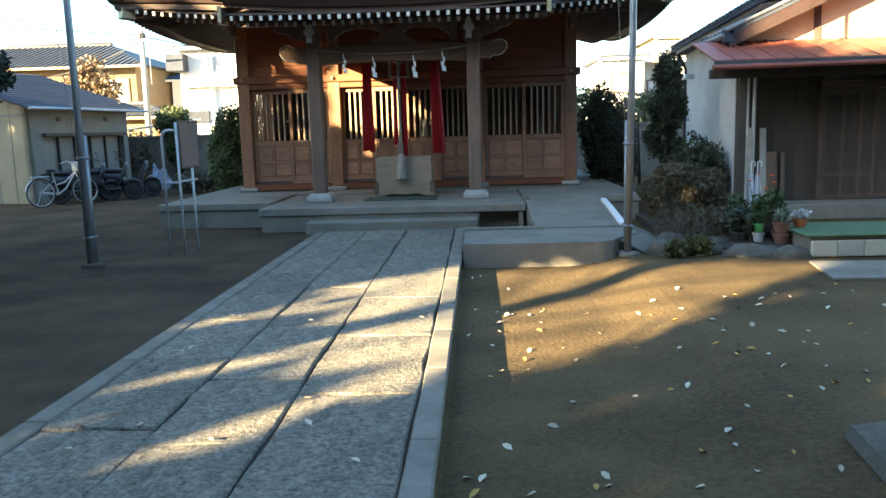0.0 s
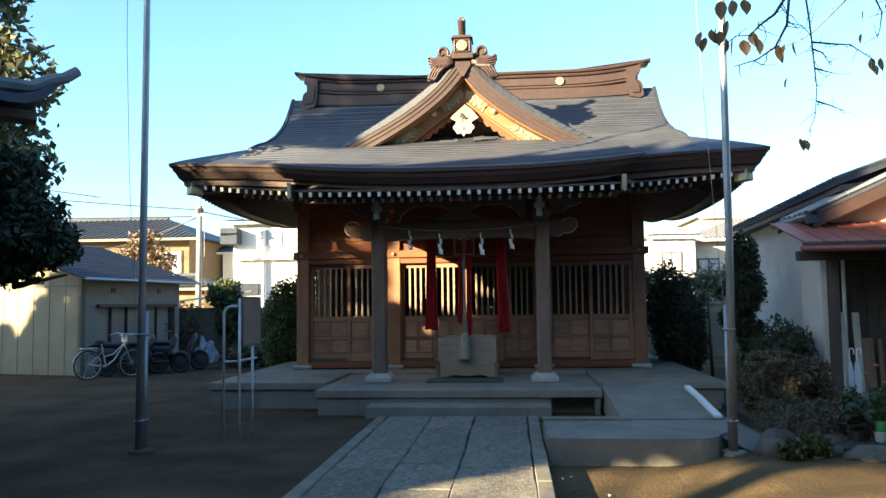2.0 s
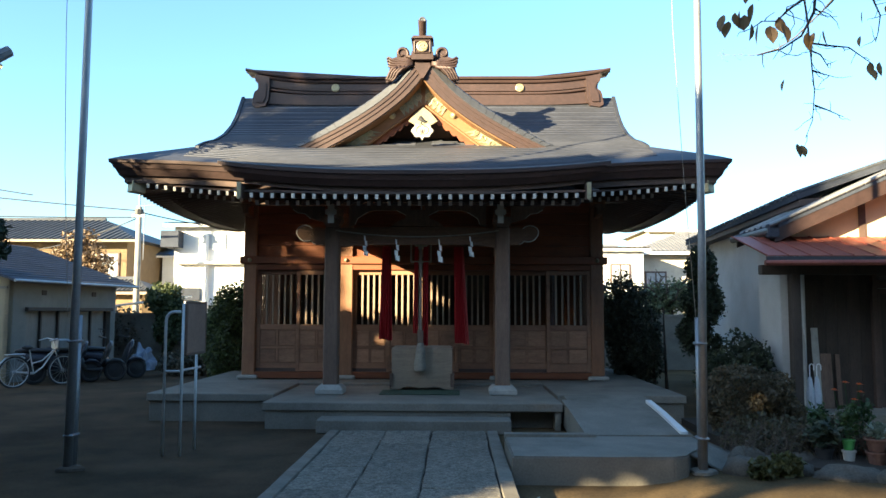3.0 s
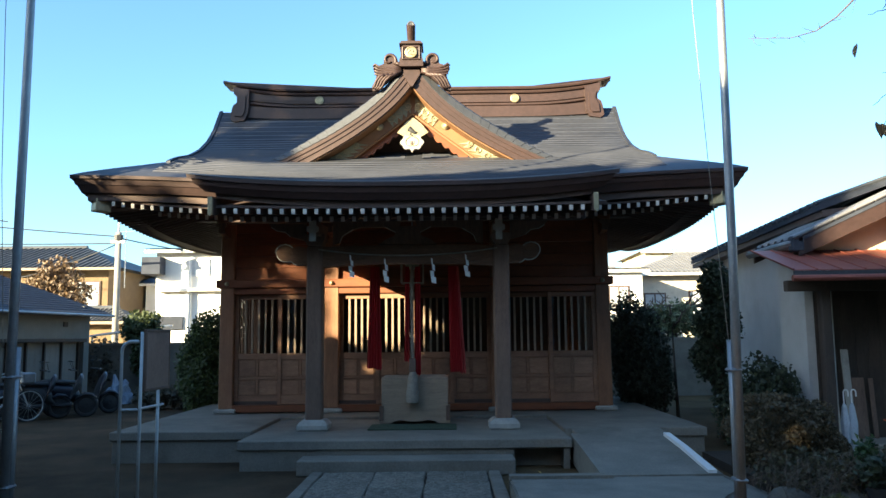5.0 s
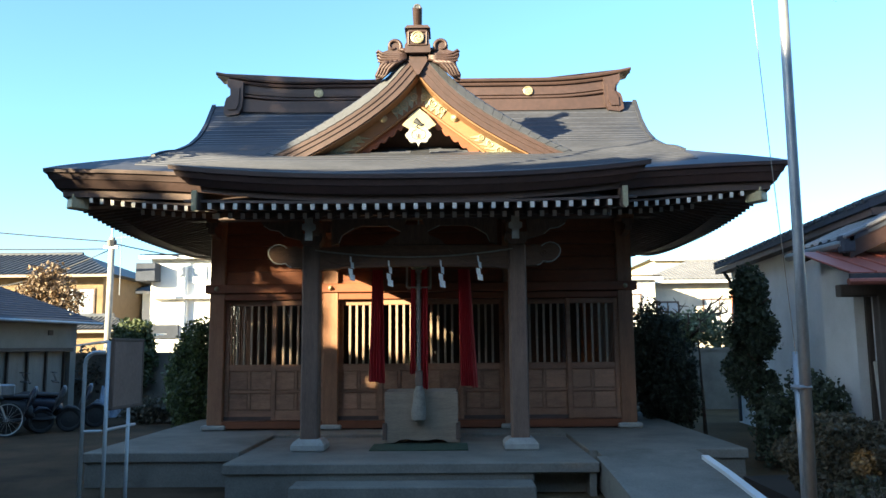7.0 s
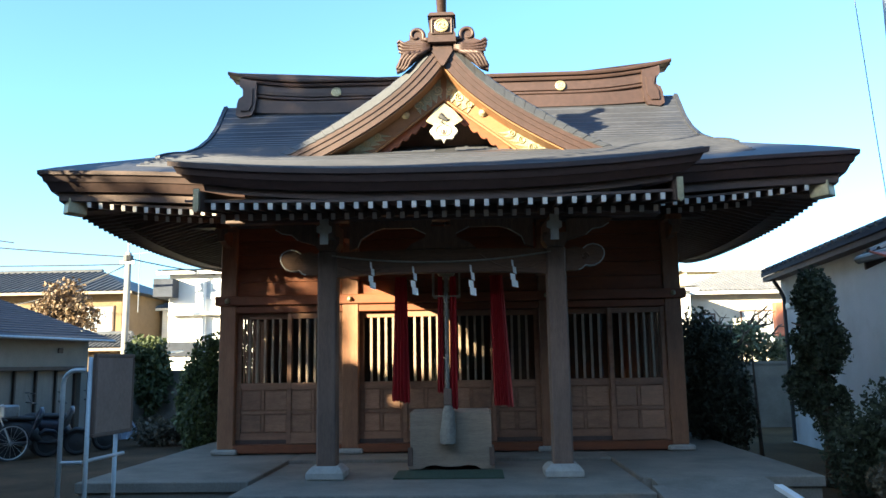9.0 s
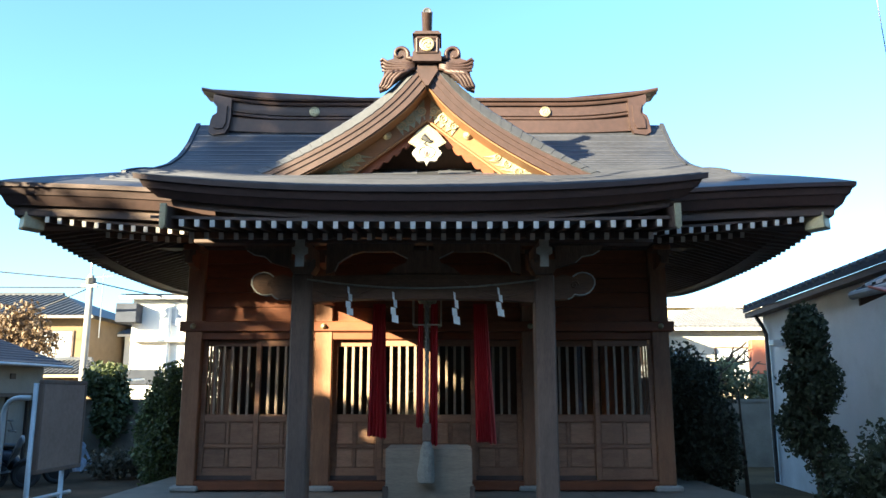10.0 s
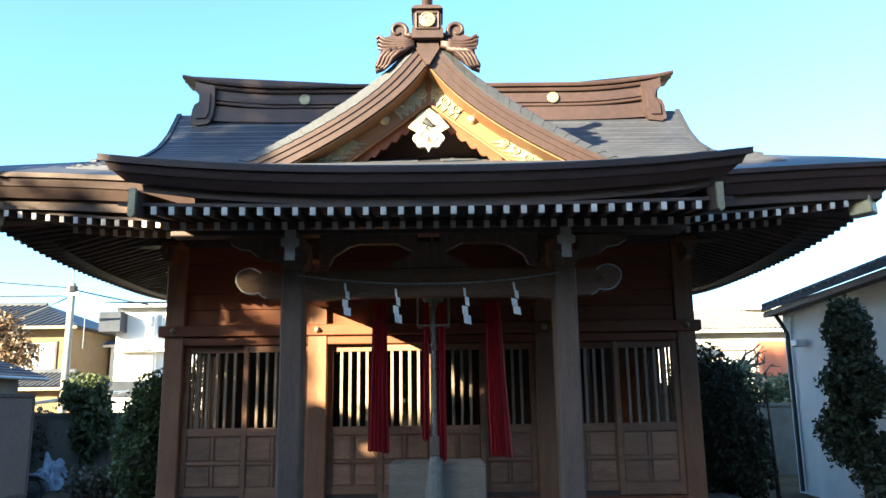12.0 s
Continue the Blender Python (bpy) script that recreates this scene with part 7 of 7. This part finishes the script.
def pav(a, b):
    """A point of the pavilion roof: a, b run from -1 to 1 across it."""
    m = max(abs(a), abs(b))
    lift2 = 0.42 * (abs(a) * abs(b)) ** 4
    return Vector((PX - PW / 2 + a * PW / 2, PY - PD / 2 + b * PD / 2, PZ + 1.15 * (1 - m) ** 1.5 + lift2))


for k, (ax, name) in enumerate((((1, 0), "roof_side"), ((-1, 0), "roof_side"), ((0, 1), "roof_side"), ((0, -1), "roof_side"))):
    bm = B()
    rows = []
    for j in range(9):
        v = 1 - j / 8
        row = []
        for i in range(13):
            s = (2 * i / 12 - 1) * v
            row.append(pav(ax[0] * v if ax[0] else s, ax[1] * v if ax[1] else s))
        rows.append(row)
    rows[-1] = [p + Vector((0.001 * i, 0.001 * i, 0)) for i, p in enumerate(rows[-1])]
    sheet(bm, rows, (0, 0, -0.09))
    part(name, bm, SLATE, GR)
for sa in (-1, 1):
    for sb in (-1, 1):
        bm = B()
        line = [pav(sa * v, sb * v) + Vector((0, 0, 0.06)) for v in (0.15, 0.4, 0.6, 0.75, 0.88, 0.96)]
        line += [line[-1] + Vector((sa * 0.10, sb * 0.10, 0.05)), line[-1] + Vector((sa * 0.19, sb * 0.19, 0.15))]
        tube(bm, line, 0.11, 8, 0.055)
        part("corner_ridge", bm, TILE, GR)
        bm = B()
        line = [pav(sa * v, sb * v) + Vector((0, 0, 0.17)) for v in (0.1, 0.4, 0.6, 0.74)]
        tube(bm, line, 0.12, 8, 0.10)
        part("upper_corner_ridge", bm, TILE, GR)
        bm = B()
        tube(bm, [pav(sa * 0.5, sb * 0.5) - Vector((0, 0, 0.45)), pav(sa * 0.9, sb * 0.9) - Vector((0, 0, 0.28))], 0.08, 6)
        part("corner_rafter", bm, WOOD_DARK, GR)
        bm = B()
        p = pav(sa * 0.62, sb * 0.62)
        box(bm, p.x - 0.09, p.x + 0.09, p.y - 0.09, p.y + 0.09, 0, 3.9, 0.01)
        part("post", bm, WOOD_DARK, GR)
bm = B()
lathe(bm, [(0.22, 0), (0.2, 0.15), (0.08, 0.2), (0.12, 0.32), (0.02, 0.5)], 14, (PX - PW / 2, PY - PD / 2, PZ + 1.0))
part("roof_finial", bm, TILE, GR)

# ---- unseen trees added behind the path's start, to shade the yard ----
SUN_H = Vector((math.sin(_a), math.cos(_a), 0))
ACROSS = Vector((math.cos(_a), -math.sin(_a), 0))
SLOPE = math.tan(_e)


def shade_tree(u0, u1, far, levels, seed, cover=4.5, size=0.22):
    """A tree standing far metres towards the sun: its crown reaches across from u0 to u1, between the heights that levels
    give as (low, high) at its two sides."""
    u = (u0 + u1) / 2
    c = ACROSS * u - SUN_H * far
    (l0, h0), (l1, h1) = levels
    up = SLOPE * far
    top, base = (h0 + h1) / 2 + up, max(0.5, (l0 + l1) / 2 + up)
    th = thing("shade_tree", "tall unseen broadleaf tree added to shade the yard", "tree", "grove trees")
    limbs(th, [([(c.x, c.y, 0), (c.x + 0.15, c.y, base), (c.x, c.y + 0.2, lerp(base, top, 0.85))], 0.24 if cover > 2 else 0.1, 0.04)], name="trunk")
    rng = np.random.default_rng(seed)
    rows = []
    for k in range(8):
        z = lerp(base, top, 0.1 + 0.09 * k)
        e = c + ACROSS * (u1 - u0) * 0.42 * (-1) ** k + SUN_H * float(rng.uniform(-0.6, 0.6))
        rows.append(([(c.x, c.y, z - 0.5), ((c.x + e.x) / 2, (c.y + e.y) / 2, z), (e.x, e.y, z + 0.4)], 0.07 if cover > 2 else 0.035, 0.012))
    limbs(th, rows)
    area = abs(u1 - u0) * max(0.5, top - base)
    n = int(area * cover * 2 / (size * size * 0.8))
    s = rng.random(n)
    low, high = np.maximum(0.3, l0 + (l1 - l0) * s + up), h0 + (h1 - h0) * s + up
    uu = u0 + (u1 - u0) * s + 0.12 * rng.normal(size=n)
    edge = 0.16 * np.sin(uu * 5.1 + seed) + 0.12 * np.sin(uu * 11.3 + 2 * seed)
    zz = low + (high + edge - low) * rng.random(n)
    if cover < 2:
        keep = (np.sin(zz * 4.2 + 1.3 * np.sin(uu * 2.3 + seed)) + 0.7 * np.sin(zz * 9.1 + uu * 2.0)) > -0.15
        uu, zz = uu[keep], zz[keep]
    ff = far + 0.9 * rng.normal(size=len(uu)).clip(-1.5, 1.5)
    zz = zz + SLOPE * (ff - far)
    pos = np.outer(uu, np.array(ACROSS)) - np.outer(ff, np.array(SUN_H))
    pos[:, 2] = zz
    n = len(pos)
    d1 = rng.normal(size=(n, 3))
    d1 /= np.linalg.norm(d1, axis=1)[:, None]
    d2 = np.cross(d1, rng.normal(size=(n, 3)))
    d2 /= np.linalg.norm(d2, axis=1)[:, None]
    sz = size * (0.7 + 0.6 * rng.random(n))[:, None]
    v = np.stack([pos - d1 * sz * 0.8, pos + d2 * sz / 2, pos + d1 * sz * 0.8, pos - d2 * sz / 2], 1).reshape(-1, 3)
    me = bpy.data.meshes.new("leaves")
    me.from_pydata(v.tolist(), [], np.arange(4 * n).reshape(-1, 4).tolist())
    me.materials.append(LEAF_DARK)
    ob = new("leaves", me)
    ob.parent = th


# crown bands placed so that their shadows fall where the yard is shaded
for u0, u1, far, levels, seed, cover in ((-25, -21.8, 13, ((-4, 2.2), (-4, 2.5)), 68, 9), (-21.9, -21.2, 13, ((-4, 2.5), (-4, 4.2)), 51, 7), (-21.3, -19.9, 13, ((-4, 4.2), (-4, 4.5)), 69, 7), (-20.3, -19, 13, ((-4, 4.6), (-4, 4.4)), 66, 4), (-20.9, -19.9, 13, ((4.2, 5.6), (3.3, 5.4)), 67, 4), (-19.1, -15.9, 13, ((-4, 4.0), (-4, 4.15)), 52, 4.5), (-16, -12.4, 13.5, ((-4, 4.1), (-4, 4.1)), 53, 5),
                                         (-12.5, -11.1, 14, ((-4, 3.85), (-4, 4.4)), 54, 5), (-11.2, -10.7, 14, ((-4, 4.4), (-4, 5.1)), 64, 5), (-16.2, -12.5, 13.5, ((6.7, 11), (6.9, 11)), 63, 3.4),
                                         (-10.8, -9, 15, ((-4, 5.4), (-4, 6.8)), 55, 8), (-9.1, -5.6, 16, ((-4, 6.8), (-4, 9.0)), 56, 8), (-16.2, -12.5, 13.5, ((3.8, 6.4), (3.9, 5.8)), 65, 2.4),
                                         (-6.0, -2.3, 12, ((0.8, 3.0), (0.6, 3.0)), 57, 0.10), (-6.0, -2.3, 13, ((1.95, 6.4), (2.95, 6.2)), 58, 8), (-6.4, -2.3, 13.5, ((-4, 1.5), (-4, 0.7)), 62, 7),
                                         (-2.5, 0.6, 12, ((-4, 7), (-4, 7)), 59, 5), (0.5, 4.5, 12, ((-4, 10), (-4, 12)), 60, 4.5), (4.4, 8, 11, ((-3, 12), (-3, 12)), 61, 4.5)):
    shade_tree(u0, u1, far, levels, seed, cover)
# unseen trees added to hold back skylight and darken the door glass reflections
for k, (x, y, h) in enumerate(((9.5, -4, 9), (13, 1, 10), (14, 6, 9), (4.5, -9, 10), (0, -12, 11), (-5, -13, 11), (-20, 4, 9), (-19, -6, 10), (-28, 12, 8), (-10.6, 4.4, 5.6), (-10, 6.5, 4.4), (-11.5, 8.5, 4), (8, -9, 9), (11.5, -8, 10), (6, -12, 11), (15, -12, 12), (10, -14, 12), (3, -15, 12), (20, -8, 11))):
    c = Vector((x, y, 0))
    th = thing("shade_tree", "tall unseen broadleaf tree added to shade the yard", "tree", "grove trees")
    limbs(th, [([(x, y, 0), (x + 0.2, y, h * 0.4), (x, y + 0.2, h * 0.8)], 0.28, 0.07)], name="trunk")
    rng = random.Random(70 + k)
    crown("leaves", [((x + rng.uniform(-1.2, 1.2), y + rng.uniform(-1.2, 1.2), h * (0.15 + 0.85 * q / 8)), (2.0, 2.0, h / 9 + 0.4), 420) for q in range(8)], 0.45, LEAF_DARK, th, 70 + k, hollow=0.1)

# ---- fallen leaves ----
bm = B()
vs = [bm.verts.new(p) for p in ((0, -0.5, 0), (0.28, -0.1, 0.12), (0.22, 0.25, 0.1), (0, 0.5, 0.03), (-0.24, 0.22, 0.14), (-0.27, -0.12, 0.08), (0, 0.02, 0))]
for q in ((0, 1, 6), (1, 2, 6), (2, 3, 6), (3, 4, 6), (4, 5, 6), (5, 0, 6)):
    bm.faces.new([vs[i] for i in q])
for v in bm.verts:
    v.co *= 0.06
PALE = mat("dry_pale_leaf", (0.62, 0.55, 0.42), (0.45, 0.36, 0.24), 0.7, scale=20, fine=60, bump=0.1, vary=0.25)
YEL = mat("dry_yellow_leaf", (0.6, 0.38, 0.08), (0.45, 0.24, 0.06), 0.7, scale=20, fine=60, bump=0.1, vary=0.25)
LP, LY = mesh_of(bm.copy(), "fallen_leaf", PALE), mesh_of(bm, "fallen_leaf", YEL)
litter = thing("fallen_leaves", "dry pale and yellow leaves scattered over the ground", "fallen leaves", kind="stuff")
rng = random.Random(12)
for k in range(190):
    if k < 130:
        x, y = 1.25 + 3.6 * rng.random() ** 0.9, 2.9 + 4.6 * rng.random() ** 1.3
        z = ground_z(x, y) + 0.008
    elif k < 150:
        x, y, z = rng.uniform(-0.9, 1.1), rng.uniform(3.0, 7.0), 0.072
    elif k < 170:
        x, y, z = 1.3 + 0.5 * rng.random() ** 2, rng.uniform(3.0, 9.1), -0.075
    else:
        x, y, z = rng.uniform(1.3, 2.1), rng.uniform(10.7, 12.2), 0.008
    s = rng.uniform(0.6, 1.25)
    piece("fallen_leaf", LY if rng.random() < 0.22 else LP, litter, pose(x, y, z, rng.uniform(-25, 25), rng.uniform(-25, 25), rng.uniform(0, 360)) @ Matrix.Diagonal((s, s, s, 1)))

# ---- stone paving of the approach ----
path = thing("stone_path", "rough grey granite paving with dressed border stones", "path", kind="structure")
bm = B()
box(bm, -1.08, 1.165, -3.0, 11.88, -0.15, 0.035)
part("bed", bm, SOIL_D, path)
rng = random.Random(3)


def stone(x0, x1, y0, y1, top, material, name, chip=0.016):
    """A paving stone with worn, slightly uneven edges."""
    bm = B()
    outline = []
    for (xa, ya), (xb, yb) in (((x0, y0), (x1, y0)), ((x1, y0), (x1, y1)), ((x1, y1), (x0, y1)), ((x0, y1), (x0, y0))):
        for k in range(4):
            t = k / 4
            j = 0 if k == 0 else rng.uniform(-chip, chip)
            outline.append((lerp(xa, xb, t) + (j if xa == xb else 0), lerp(ya, yb, t) + (j if ya == yb else 0)))
    cx, cy = (x0 + x1) / 2, (y0 + y1) / 2
    low = [bm.verts.new((x - cx, y - cy, 0)) for x, y in outline]
    mid = [bm.verts.new((x - cx, y - cy, top - 0.012)) for x, y in outline]
    hi = [bm.verts.new(((x - cx) * (1 - 0.02 / (x1 - x0)), (y - cy) * (1 - 0.02 / (y1 - y0)), top)) for x, y in outline]
    for a, b in ((low, mid), (mid, hi)):
        for k in range(len(a)):
            bm.faces.new((a[k], a[(k + 1) % len(a)], b[(k + 1) % len(a)], b[k]))
    bm.faces.new(hi)
    ob = piece(name, mesh_of(bm, name, material), path, pose(cx, cy, 0, rng.uniform(-0.25, 0.25), rng.uniform(-0.25, 0.25), 0))
    return ob


for x0, x1, y in ((-0.947, -0.33, -2.3), (-0.316, 0.292, -2.75), (0.308, 1.024, -2.0)):
    while y < 11.8:
        ln = rng.uniform(0.95, 1.5)
        end = min(y + ln, 11.87)
        if 11.87 - end < 0.3:
            end = 11.87
        stone(x0 + rng.uniform(-0.004, 0.004), x1 + rng.uniform(-0.004, 0.004), y, end - 0.012, 0.06 + rng.uniform(-0.004, 0.004), GRANITE, "paving_slab")
        y = end
for x0, x1 in ((-1.10, -0.958), (1.038, 1.182)):
    y = -2.6
    while y < 11.8:
        end = min(y + rng.uniform(0.8, 1.2), 11.87)
        if 11.87 - end < 0.3:
            end = 11.87
        stone(x0, x1, y, end - 0.008, 0.066, GRANITE_D, "border_stone", 0.003)
        y = end
